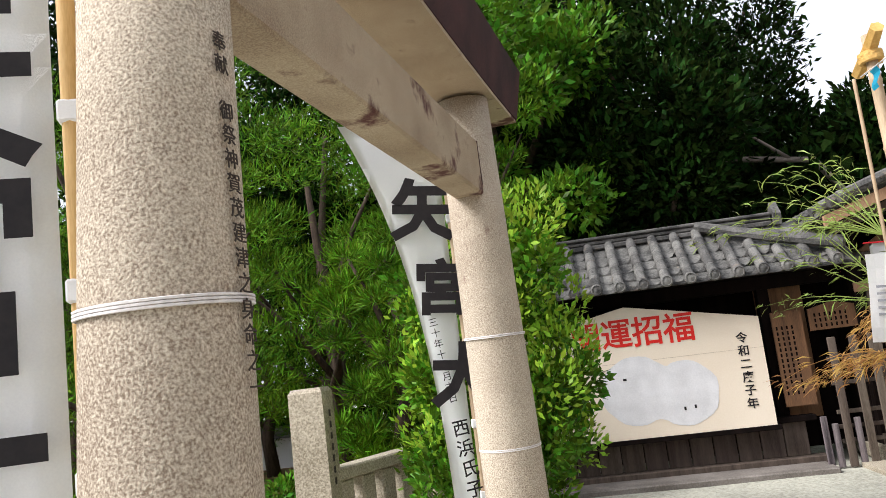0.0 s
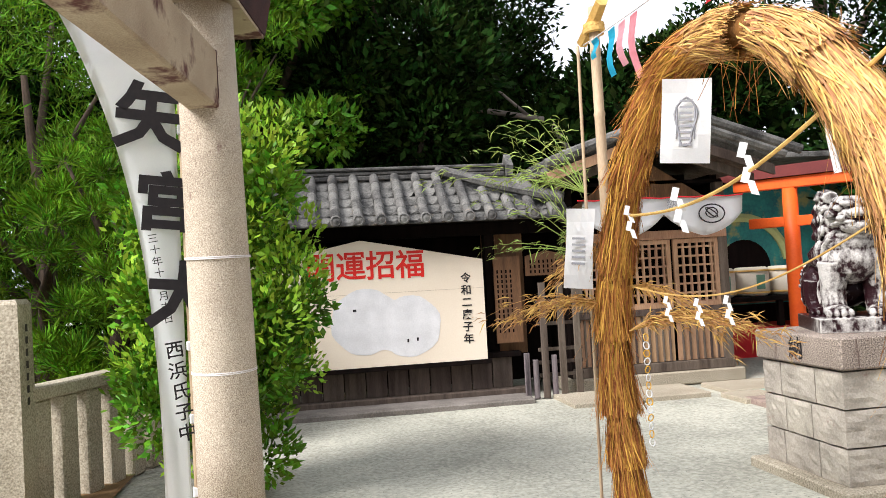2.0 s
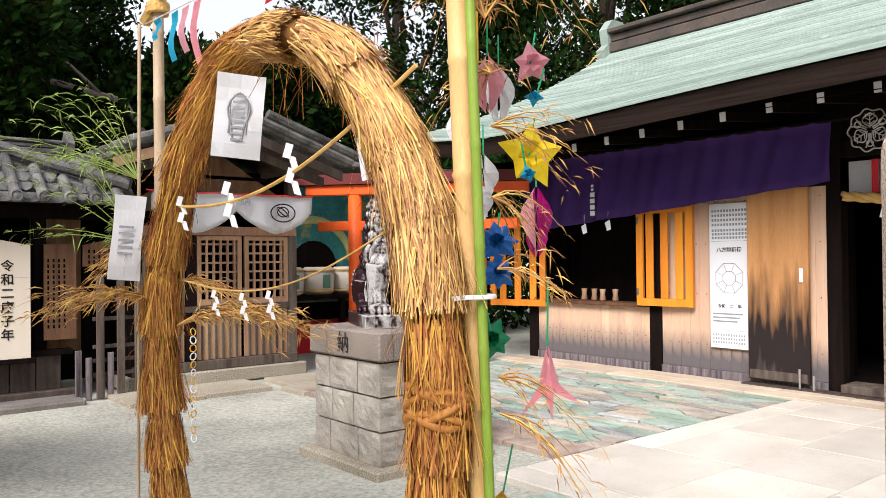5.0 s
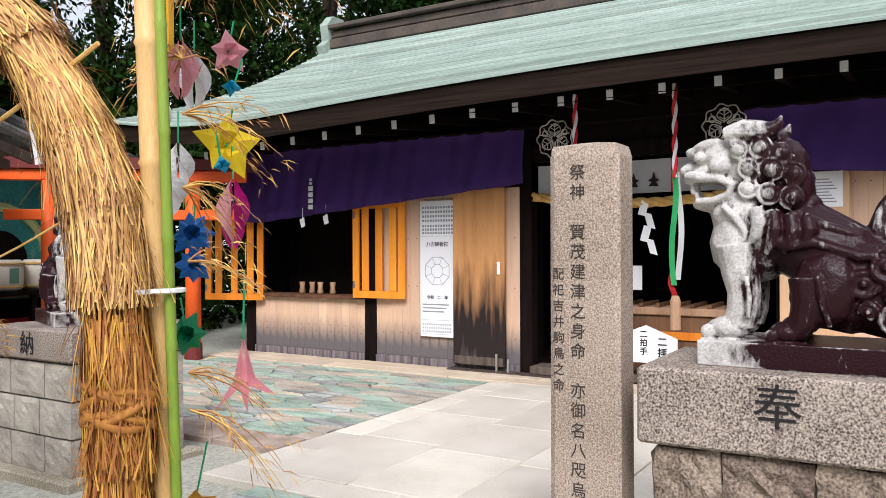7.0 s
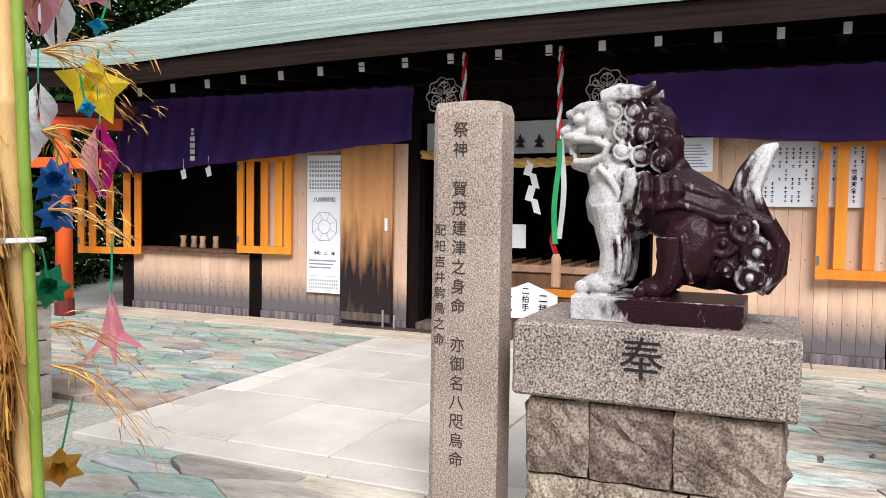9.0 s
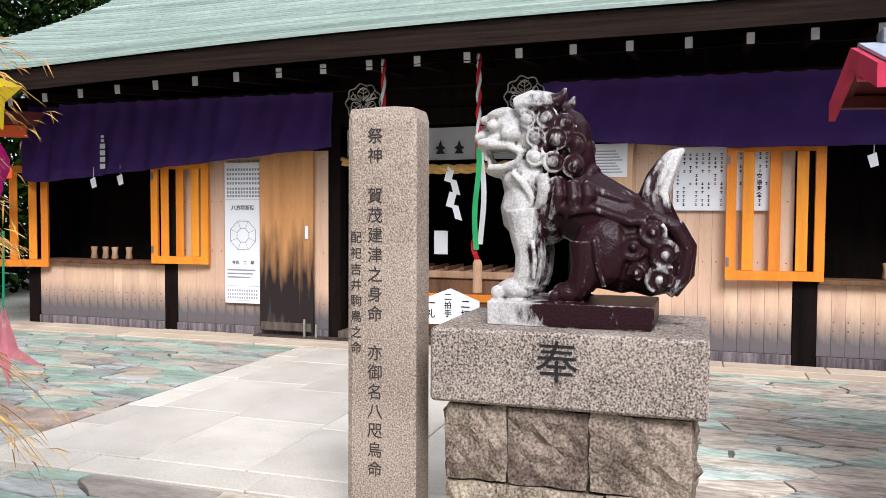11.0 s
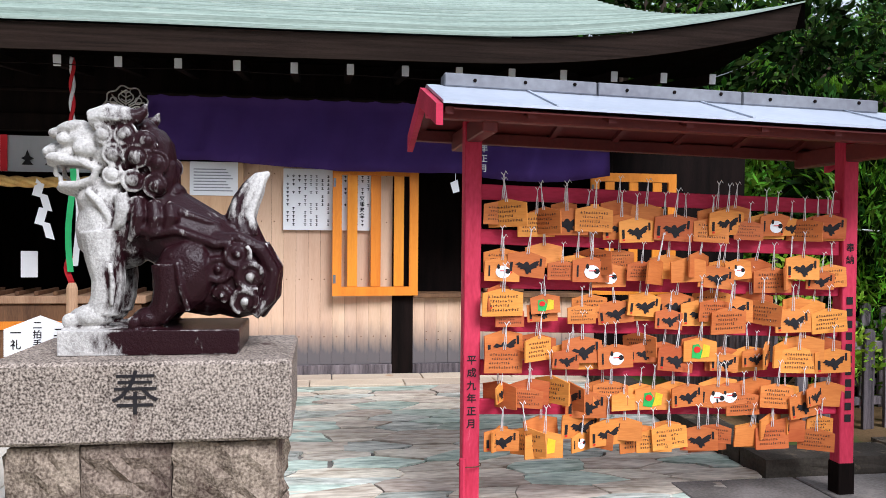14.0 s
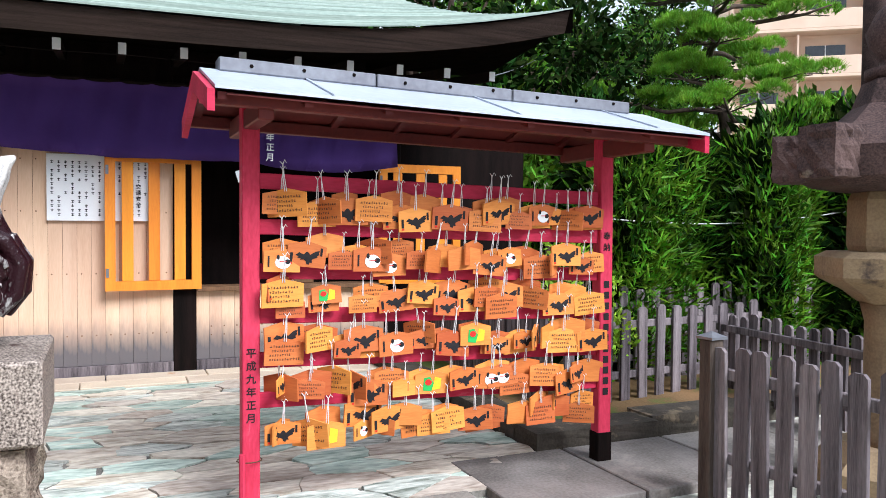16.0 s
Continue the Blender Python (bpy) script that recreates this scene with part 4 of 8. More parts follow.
roofp = part("roof", prism([(-0.34, 1.99), (0.34, 2.52), (1.0, 1.99), (1.0, 1.95), (0.34, 2.47), (-0.34, 1.95)], 4.5, "x"), TILE, wall)
roofp.location.x = -1.6


def tile_roof(parent, x0, x1, y_e, z_e, y_r, z_r, step, hip=None, rows=6):
    """Rows of round cover tiles over stepped pan tiles. hip: x where the end slope begins."""
    L = y_r - y_e
    cover_bm = T([[((0, -0.006, -0.005), 0.050), ((0, 0.0, 0.0), 0.055), ((0, L / rows, (z_r - z_e) / rows), 0.050)]], 12)
    cover = bpy.data.meshes.new("cover_tile")
    cover_bm.to_mesh(cover)
    cover_bm.free()
    cover.materials.append(TILE)
    pan_bm = grid_sheet(6, 1, lambda u, v: ((u - 0.5) * step, (L / rows + 0.02) * v, -0.03 * math.sin(math.pi * u) + (z_r - z_e) / rows * v + 0.02 - 0.012 * v), 0.014)
    pan = bpy.data.meshes.new("pan_tile")
    pan_bm.to_mesh(pan)
    pan_bm.free()
    pan.materials.append(TILE)
    cap_bm = lathe([(0.062, 0), (0.062, 0.025), (0.047, 0.036), (0.043, 0.026), (0.02, 0.032), (0.004, 0.036)], 14)
    cap = bpy.data.meshes.new("end_tile")
    cap_bm.to_mesh(cap)
    cap_bm.free()
    cap.materials.append(TILE)
    n = int((x1 - x0) / step)
    for i in range(n):
        x = x0 + (i + 0.5) * step
        top = rows
        if hip is not None and x > hip:
            top = max(1, int(rows * (x1 - x) / (x1 - hip) + 0.5))
        for k in range(top):
            y, z = y_e + L * k / rows, z_e + (z_r - z_e) * k / rows
            for me, nm, dx, dz in ((cover, "cover_tile", 0, 0.040), (pan, "pan_tile", step / 2, -0.005)):
                o = new(nm, me)
                o.parent = parent
                o.matrix_basis = pose(x + dx, y, z + dz, random.uniform(-0.6, 0.6), 0, random.uniform(-0.9, 0.9))
        o = new("end_tile", cap)
        o.parent = parent
        o.matrix_basis = pose(x, y_e - 0.004, z_e + 0.040, 90, 0, 0)


tile_roof(roofp, 0.9, 4.55, -0.40, 1.965, 0.30, 2.50, 0.235, hip=3.1, rows=5)
part("ridge", B((0.0, 3.95, 0.27, 0.42, 2.50, 2.555), (0.0, 3.95, 0.285, 0.405, 2.56, 2.605), (0.0, 3.95, 0.27, 0.42, 2.61, 2.65), bevel=0.012), TILE, roofp, "layered grey ridge tiles")
part("hip_ridge", T([[((3.15, 0.30, 2.60), 0.06), ((3.8, -0.02, 2.36), 0.06), ((4.42, -0.36, 2.16), 0.07)]], 8), TILE, roofp, "sloping ridge of mossy tiles")
part("ridge_ornament", prism([(-0.1, 0), (0.1, 0), (0.13, 0.12), (0.05, 0.2), (0.0, 0.26), (-0.05, 0.2), (-0.13, 0.12)], 0.08, "x"), TILE, roofp).location = (3.96, 0.345, 2.5)

ema = thing("giant_votive_board", (0, WY - 0.12, 0), "huge cream house-shaped votive board with red and black brush writing", "votive board")
part("board", prism([(-0.72, 0.45), (1.94, 0.45), (1.94, 1.545), (0.61, 1.81), (-0.72, 1.545)], 0.05, "y"), EMA_CREAM, ema)
part("frame", B((-0.76, 1.98, -0.01, 0.06, 0.40, 0.448), bevel=0.004), BLACK_WOOD_AND_SHADE, ema)
part("joint", B((-0.72, 1.94, -0.0015, -0.0005, 1.232, 1.235)), plain("board_joint", (0.5, 0.4, 0.3)), ema)
for s, x in (("開", 0.13), ("運", 0.45), ("招", 0.77), ("福", 1.09)):
    writing(s, 0.325, RED_INK, pose(x + 0.05, -0.004, 1.68 - 0.012 * abs(x - 0.5), 0, 0, 0), ema, bold=0.015)
writing("令和二庚子年", 0.150, INK, pose(1.74, -0.004, 1.40, 0, 0, 0), ema, spacing=0.86)
blob = []
for cx, cz, rx, rz in ((0.62, 0.95, 0.36, 0.28), (0.95, 0.86, 0.42, 0.25), (1.18, 0.84, 0.26, 0.2)):
    blob.append((cx, cz, rx, rz))
outline = []
for k in range(48):
    a = 2 * math.pi * k / 48
    r = max((cx + rx * math.cos(a) - 0.85) * math.cos(a) + (cz + rz * math.sin(a) - 0.9) * math.sin(a) for cx, cz, rx, rz in blob)
    outline.append((0.85 + r * math.cos(a) + 0.012 * math.sin(11 * a), 0.9 + r * math.sin(a) * 0.98))
part("painted_shape", prism(outline, 0.002, "y"), plain("pale_grey_paint", (0.72, 0.71, 0.72), 0.8), ema, "pale grey painted shape").location.y = -0.003
for x, z, w, h in ((0.50, 1.05, 0.035, 0.025), (1.065, 0.69, 0.02, 0.035), (1.17, 0.70, 0.02, 0.035)):
    part("painted_dot", B((x, x + w, -0.006, -0.004, z, z + h)), INK, ema)


def notice_board(x0, x1, z0, z1, y, label, bars=True, gable=False):
    b = thing("wooden_notice_board", ((x0 + x1) / 2, y, z0), label, "notice board")
    w, h = (x1 - x0) / 2, z1 - z0
    part("board", prism([(-w, 0), (w, 0), (w, h), (0, h * 1.25), (-w, h)] if gable else [(-w, 0), (w, 0), (w, h), (-w, h)], 0.03, "y"), BROWN_WOOD, b)
    ink_bars([(-w * 0.8 + 0.05 * i, -w * 0.8 + 0.05 * i + 0.018, h * 0.12 + 0.055 * k, h * 0.12 + 0.055 * k + 0.036) for i in range(int(w * 1.6 / 0.05)) for k in range(int(h * 0.78 / 0.055))], BLACK_WOOD_AND_SHADE, b, pose(0, -0.001, 0))
    return b


nb = notice_board(2.08, 2.38, 0.60, 1.56, WY - 0.03, "tall brown wooden notice board with faded black writing")
notice_board(2.44, 2.92, 1.33, 1.55, WY - 0.06, "small brown gabled wooden notice board", gable=True)
# low plank gate between the two sheds
gate = thing("plank_gate", (2.30, 8.33, 0), "weathered grey lattice gate of uneven planks", "gate")
for i, (x, h) in enumerate(((0.0, 0.50), (0.10, 0.42), (0.20, 1.25), (0.31, 0.46), (0.40, 1.25), (0.58, 1.25))):
    part("plank", B((x, x + (0.075 if h > 1 else 0.06), -0.02 + 0.015 * (i % 2), 0.01 + 0.015 * (i % 2), 0.0, h), bevel=0.005), OLD_WOOD if h > 1 else GREY_WOOD, gate)
for z in (0.22, 0.36, 0.5, 0.78, 1.02):
    part("crossbar", B((0.18, 0.68, 0.035, 0.06, z, z + 0.04), bevel=0.004), OLD_WOOD, gate)

# ---- small shrine shed with lattice doors ----
SY = 8.55
shed = thing("lattice_shed", (0, SY, 0), "small gabled wooden shrine shed with lattice doors", "building")
part("stone_base", B((2.84, 4.95, -0.10, 1.8, 0.0, 0.15), bevel=0.015), GRANITE, shed)
# the shed's inner shade is put into near-black walls and ceiling
part("back_wall", B((2.9, 4.85, 0.9, 1.0, 0.15, 2.5), (2.9, 3.0, 0.10, 0.9, 0.15, 2.4), (4.76, 4.85, 0.10, 0.9, 0.15, 2.4)), BLACK_WOOD_AND_SHADE, shed)
part("ceiling", B((2.9, 4.85, 0.0, 0.9, 2.3, 2.34)), BLACK_WOOD_AND_SHADE, shed)
for x in (2.95, 3.55, 4.80):
    part("post", B((x - 0.055, x + 0.055, -0.04, 0.07, 0.15, 2.3), bevel=0.006), BLACK_WOOD_AND_SHADE if x < 4 else OLD_WOOD, shed)
part("sill", B((2.9, 4.85, -0.055, 0.08, 0.152, 0.26), bevel=0.006), OLD_WOOD, shed)
part("mid_rail", B((3.01, 4.745, -0.05, 0.05, 0.80, 0.87), bevel=0.006), OLD_WOOD, shed)
part("lintel", B((2.9, 4.85, -0.05, 0.07, 1.66, 1.76), bevel=0.006), TAN_WOOD, shed)
part("head_beam", B((2.86, 4.9, -0.07, 0.06, 1.92, 2.05), bevel=0.006), OLD_WOOD, shed)
for x0, x1 in ((3.02, 3.48), (3.62, 4.15), (4.19, 4.74)):
    part("lower_panel", B((x0, x1, 0.0, 0.02, 0.265, 0.795)), TAN_WOOD, shed, "pale plank panel behind bars")
    bm = frame_ring(x1 - x0, 0.78, 0.05, 0.045)
    bmesh.ops.transform(bm, matrix=pose(x0, -0.03, 0.875) @ Matrix(((0, 1, 0, 0), (1, 0, 0, 0), (0, 0, 1, 0), (0, 0, 0, 1))), verts=bm.verts[:])
    bmesh.ops.recalc_face_normals(bm, faces=bm.faces[:])
    d = part("lattice_door", bm, TAN_WOOD if x0 > 3.5 else OLD_WOOD, shed)
    for k in range(6):
        x = x0 + 0.06 + (x1 - x0 - 0.12) * k / 5
        part("bar", B((x - 0.011, x + 0.011, -0.02, -0.001, 0.27, 0.79), bevel=0.002), OLD_WOOD, shed)
        if 0 < k:
            part("lattice_bar", B((x - 0.035, x - 0.013, -0.025, 0.01, 0.875, 1.655)), TAN_WOOD, d)
    for k in range(7):
        z = 0.93 + 0.105 * k
        part("lattice_bar", B((x0 + 0.051, x1 - 0.051, -0.018, 0.004, z - 0.011, z + 0.011)), TAN_WOOD, d)
# gable roof whose ridge runs away from the yard
RX, RZ = 3.88, 2.90
for s in (-1, 1):
    r = part("roof", prism([(0, 0), (1.28 * s, -0.42), (1.28 * s, -0.47), (0, -0.06)], 1.9, "y"), TILE, shed)
    r.location = (RX, -0.55, RZ)
    so = part("soffit", prism([(0, -0.064), (1.27 * s, -0.474), (1.27 * s, -0.49), (0, -0.08)], 1.88, "y"), OLD_WOOD, shed)
    so.location = (RX, -0.54, RZ)
    bb = part("barge_board", prism([(0, -0.07), (1.3 * s, -0.49), (1.3 * s, -0.60), (0, -0.18)], 0.05, "y"), TAN_WOOD if s < 0 else OLD_WOOD, shed, "bent timber barge board")
    bb.location = (RX, -0.58, RZ)
    bb2 = part("barge_board", prism([(0, -0.19), (1.15 * s, -0.56), (1.15 * s, -0.66), (0, -0.29)], 0.05, "y"), OLD_WOOD, shed)
    bb2.location = (RX, -0.40, RZ)
    for k in range(7):
        y = -0.5 + 0.28 * k
        part("cover_tile", T([[((0.1 * s, y, -0.0), 0.05), ((1.30 * s, y, -0.40), 0.055)]], 8), TILE, r)
    for k in range(5):
        part("verge_tile", T([[((s * (0.02 + 0.26 * k), -0.03, 0.03 - 0.085 * k), 0.055), ((s * (0.28 + 0.26 * k), -0.03, -0.055 - 0.085 * k), 0.045)]], 8), TILE, r)
part("ridge", B((RX - 0.09, RX + 0.09, -0.6, 1.35, RZ, RZ + 0.10), bevel=0.02), TILE, shed)
part("gable_wall", prism([(3.0, 2.06), (4.76, 2.06), (3.88, 2.6)], 0.04, "y"), BROWN_WOOD, shed)
ban = thing("shrine_banner", (0, SY - 0.52, -0.03), "white draped shrine cloth with a black crest", "banner")


def drape(u, v):
    x = 2.95 + 1.85 * u
    sag = abs(math.sin(math.pi * u * 2))
    return (x, 0.03 * math.sin(26 * u) * (1 - v), 2.12 - (0.18 + 0.24 * sag) * (1 - v))


part("cloth", grid_sheet(48, 5, drape, 0.003), WHITE_CLOTH, ban, smooth=True)
part("cord", T([[((2.9 + 0.19 * k, -0.01, 2.13 - 0.012 * (k % 2)), 0.008) for k in range(11)]], 5), RED, ban)
part("crest_mark", T([[((4.4 + 0.15 * math.cos(a), -0.05, 1.93 + 0.10 * math.sin(a)), 0.008) for a in (2 * math.pi * k / 20 for k in range(21))]] + [[((4.4 + 0.07 * math.cos(a + b), -0.05, 1.93 + 0.055 * math.sin(a) + 0.01), 0.007) for a in (2 * math.pi * k / 10 for k in range(11))] for b in (0, 1.0)], 5), INK, ban)
writing("納", 0.12, GREY_INK, pose(3.95, -0.045, 2.1, 0, 0, 0), ban, bold=0.0)

# ---- vermilion gate with painted wall and barrels beyond ----
tor = thing("vermilion_gate", (5.9, 8.83, 0), "bright vermilion shrine gate with a dark red top rail", "shrine gate", rz=-48)
for x in (0.0, 1.65):
    part("post", T([[((x, 0, 0.23), 0.098), ((x, 0, 2.22), 0.088)]], 14), VERMILION, tor, smooth=True)
    part("post_foot", T([[((x, 0, 0.03), 0.112), ((x, 0, 0.229), 0.108)]], 14), MAROON_AND_SHADE, tor, "dark red painted post foot")
    part("foot_stone", T([[((x, 0, -0.02), 0.17), ((x, 0, 0.029), 0.16)]], 14), GRANITE, tor)
part("tie_beam", B((-0.5, 2.15, -0.045, 0.045, 1.75, 1.875), bevel=0.008), VERMILION, tor)
part("lintel", B((-0.66, 2.30, -0.07, 0.07, 2.222, 2.355), bevel=0.008), VERMILION, tor)
part("cap_rail", prism([(-0.75, 2.36), (2.40, 2.36), (2.48, 2.50), (-0.84, 2.50)], 0.24, "y"), MAROON_AND_SHADE, tor).location.y = -0.12
screen = thing("painted_screen", (6.75, 10.9, 0.7), "teal painted panel with a pale arc over brown hills", "painted panel")
part("panel", B((-1.65, 1.65, 0.0, 0.1, 0, 1.8), bevel=0.006), PAINTED, screen)
part("painted_arc", T([[((-0.35 + 0.75 * math.cos(a), -0.004, 0.55 + 0.75 * math.sin(a)), 0.07) for a in (0.15 + 0.2 * k for k in range(15))]], 6), plain("pale_yellow_paint", (0.55, 0.58, 0.25)), screen)
part("painted_disc", prism([(-0.30 + 0.42 * math.cos(a), 0.55 + 0.42 * math.sin(a)) for a in (6.28 * k / 24 for k in range(24))], 0.004, "y"), BLACK_WOOD_AND_SHADE, screen).location.y = -0.005
part("painted_hills", prism([(-1.6, 0.02), (1.6, 0.02), (1.6, 0.3), (1.0, 0.42), (0.4, 0.3), (-0.2, 0.40), (-0.8, 0.28), (-1.6, 0.36)], 0.006, "y"), BROWN_WOOD, screen).location.y = -0.012
part("leg", B((-1.6, -1.5, 0.02, 0.1, -0.7, -0.002)), BLACK_WOOD_AND_SHADE, screen)
part("leg", B((1.5, 1.6, 0.02, 0.1, -0.7, -0.002)), BLACK_WOOD_AND_SHADE, screen)
solid("side_shed", B((5.0, 9.5, 11.02, 11.6, 0, 3.0)), BLACK_WOOD_AND_SHADE, "dark shed wall behind the vermilion gate", "building", kind="structure")
solid("side_shed_roof", B((4.6, 9.0, 9.95, 11.6, 2.75, 2.83), bevel=0.01), TILE, "low grey tiled roof over the painted panel", "roof", kind="structure")
red_table = thing("red_platform", (6.3, 10.6, 0), "low red-painted wooden platform", "platform")
part("top", B((-1.1, 1.6, -0.35, 0.35, 0.3, 0.42), bevel=0.01), RED, red_table)
part("front", B((-1.05, 1.55, -0.34, -0.3, 0.0, 0.298)), RED, red_table)
cask = thing("sake_barrel", (5.75, 10.45, 0.85), "straw-wrapped sake barrel with faded green and red markings", "barrel", "sake barrels")
part("barrel", lathe([(0.2, 0), (0.235, 0.03), (0.245, 0.2), (0.235, 0.38), (0.2, 0.41)], 18), CREAM_CLOTH, cask, smooth=True)
for z in (0.05, 0.36):
    part("hoop", T([[((0.245 * math.cos(a), 0.245 * math.sin(a), z), 0.014) for a in (2 * math.pi * k / 18 for k in range(19))]], 5), ROPE, cask)
part("mark", B((-0.06, 0.06, -0.262, -0.24, 0.1, 0.3), bevel=0.004), plain("faded_green_mark", (0.12, 0.25, 0.18)), cask)
for x in (6.27, 6.79, 7.3):
    copy_thing(cask, pose(x, 10.45, 0.85))
rack0 = thing("barrel_stand", (6.5, 10.45, 0), "dark timber stand under the barrels", "stand")
part("shelf", B((-1.1, 1.2, -0.28, 0.28, 0.78, 0.848), bevel=0.008), BLACK_WOOD_AND_SHADE, rack0)
for x in (-1.0, 0.05, 1.1):
    part("leg", B((x - 0.04, x + 0.04, -0.26, -0.18, 0.422, 0.778), bevel=0.004), BLACK_WOOD_AND_SHADE, rack0)

# ---- guardian lions ----
def lion_mesh(name, mouth_open):
    """A seated stone lion that looks along +y, modelled from merged rounded masses."""
    bm = bmesh.new()

    def ell(x, y, z, rx, ry, rz, ax=0.0):
        m = Matrix.Translation((x, y, z)) @ Matrix.Rotation(radians(ax), 4, "X") @ Matrix.Diagonal((rx, ry, rz, 1))
        bmesh.ops.create_icosphere(bm, subdivisions=2, radius=1, matrix=m)

    def pair(x, *a):
        ell(x, *a)
        ell(-x, *a)

    def tubes(path, sides=8):
        for s in (1, -1):
            T([[((s * x, y, z), r) for x, y, z, r in path]], sides, bm)

    def curl(x, y, z, r, turn=0.0, knob=0.70, rim=0.24):
        """A round lock: a knob inside a coiled rim."""
        pair(x, y, z, r * 0.75, r * 0.95, r * 0.95)
        pair(x + r * 0.50, y, z, r * 0.52, r * knob, r * knob)
        tubes([(x + r * 0.52, y + r * (1.05 - 0.02 * q) * math.cos(turn + 0.5 * q), z + r * (1.05 - 0.02 * q) * math.sin(turn + 0.5 * q), r * rim * (0.55 + 0.5 * math.sin(0.3 * q))) for q in range(11)], 6)

    # trunk, chest and rump
    T([[((0, 0.08, 0.53), 0.14), ((0, -0.04, 0.47), 0.150), ((0, -0.14, 0.41), 0.150), ((0, -0.25, 0.335), 0.152), ((0, -0.31, 0.275), 0.15)]], 16, bm)
    ell(0, 0.135, 0.46, 0.155, 0.165, 0.165)
    ell(0, 0.15, 0.57, 0.14, 0.145, 0.12)
    ell(0, -0.31, 0.26, 0.155, 0.16, 0.15)
    ell(0, -0.20, 0.24, 0.15, 0.16, 0.12)
    ell(0, -0.355, 0.275, 0.14, 0.118, 0.15)
    # skull, brow, muzzle, nose
    ell(0, 0.11, 0.745, 0.145, 0.15, 0.135)
    ell(0, 0.235, 0.795, 0.115, 0.12, 0.072)
    ell(0, 0.295, 0.745, 0.092, 0.085, 0.05)
    ell(0, 0.365, 0.755, 0.060, 0.035, 0.032)
    pair(0.030, 0.385, 0.748, 0.024, 0.022, 0.022)
    pair(0.060, 0.29, 0.838, 0.048, 0.062, 0.026, -14)
    pair(0.052, 0.348, 0.815, 0.036, 0.030, 0.022)
    pair(0.088, 0.315, 0.790, 0.024, 0.026, 0.022)
    pair(0.105, 0.235, 0.755, 0.034, 0.045, 0.035)
    pair(0.085, 0.345, 0.722, 0.022, 0.035, 0.020)
    if mouth_open:
        tubes([(0.055, 0.375, 0.706, 0.017), (0.088, 0.315, 0.712, 0.018), (0.105, 0.245, 0.708, 0.018), (0.112, 0.190, 0.680, 0.018), (0.104, 0.205, 0.640, 0.018), (0.086, 0.27, 0.620, 0.017), (0.060, 0.335, 0.622, 0.016)])
        ell(0, 0.275, 0.600, 0.082, 0.085, 0.024, 6)
        ell(0, 0.330, 0.612, 0.060, 0.032, 0.022)
        ell(0, 0.20, 0.590, 0.10, 0.06, 0.045)
        pair(0.050, 0.352, 0.672, 0.010, 0.010, 0.026)
        pair(0.048, 0.335, 0.640, 0.009, 0.009, 0.022)
    else:
        ell(0, 0.30, 0.67, 0.085, 0.09, 0.05)
        ell(0, 0.345, 0.675, 0.07, 0.045, 0.03)
        tubes([(0.03, 0.385, 0.695, 0.012), (0.085, 0.33, 0.70, 0.014), (0.11, 0.23, 0.68, 0.016)])
        ell(0, 0.22, 0.62, 0.10, 0.08, 0.05)
    # swept-back ears
    tubes([(0.095, 0.215, 0.862, 0.040), (0.105, 0.15, 0.878, 0.048), (0.112, 0.085, 0.872, 0.044), (0.115, 0.045, 0.878, 0.030), (0.116, 0.022, 0.900, 0.018), (0.116, 0.016, 0.925, 0.006)])
    tubes([(0.140, 0.17, 0.868, 0.010), (0.150, 0.11, 0.862, 0.012), (0.142, 0.06, 0.868, 0.008)], 6)
    # mane: a full body of hair with coiled locks
    ell(0, 0.02, 0.735, 0.135, 0.095, 0.125)
    ell(0, -0.015, 0.645, 0.135, 0.075, 0.13)
    for k, (y, z, r) in enumerate(((0.165, 0.805, 0.036), (0.085, 0.810, 0.040), (0.010, 0.785, 0.040), (0.125, 0.735, 0.038), (0.045, 0.725, 0.044), (-0.030, 0.705, 0.040), (0.130, 0.660, 0.036), (0.055, 0.640, 0.040), (-0.025, 0.620, 0.042))):
        curl(0.118, y, z, r, 0.7 + 1.3 * k)
    for k in range(5):
        ell(0, 0.035 - 0.028 * k, 0.845 - 0.062 * k, 0.085, 0.036, 0.04)
    for y, z, ln in ((0.10, 0.585, 0.13), (0.045, 0.575, 0.16), (-0.015, 0.560, 0.14), (-0.07, 0.545, 0.10)):
        tubes([(0.128, y, z, 0.026), (0.150, y - 0.012, z - ln * 0.45, 0.030), (0.150, y + 0.002, z - ln * 0.8, 0.022), (0.146, y + 0.022, z - ln, 0.010)])
    tubes([(0.118, 0.225, 0.60, 0.014), (0.135, 0.175, 0.555, 0.018), (0.140, 0.14, 0.50, 0.014), (0.135, 0.135, 0.45, 0.008)], 6)
    # fore legs with a raised tendon and toes
    tubes([(0.095, 0.175, 0.45, 0.082), (0.100, 0.165, 0.35, 0.070), (0.102, 0.150, 0.27, 0.062), (0.102, 0.155, 0.20, 0.060), (0.102, 0.17, 0.15, 0.060)], 12)
    tubes([(0.165, 0.13, 0.33, 0.008), (0.168, 0.12, 0.25, 0.012), (0.164, 0.125, 0.18, 0.008)], 6)
    pair(0.102, 0.205, 0.135, 0.068, 0.082, 0.046)
    for k in range(4):
        pair(0.102 + 0.034 * (k - 1.5), 0.272, 0.122, 0.018, 0.030, 0.030)
    # flame-shaped hair along the flank
    tubes([(0.135, 0.05, 0.47, 0.030), (0.152, -0.02, 0.445, 0.022), (0.150, -0.10, 0.455, 0.018), (0.146, -0.17, 0.430, 0.018), (0.150, -0.24, 0.405, 0.020), (0.150, -0.30, 0.410, 0.014)])
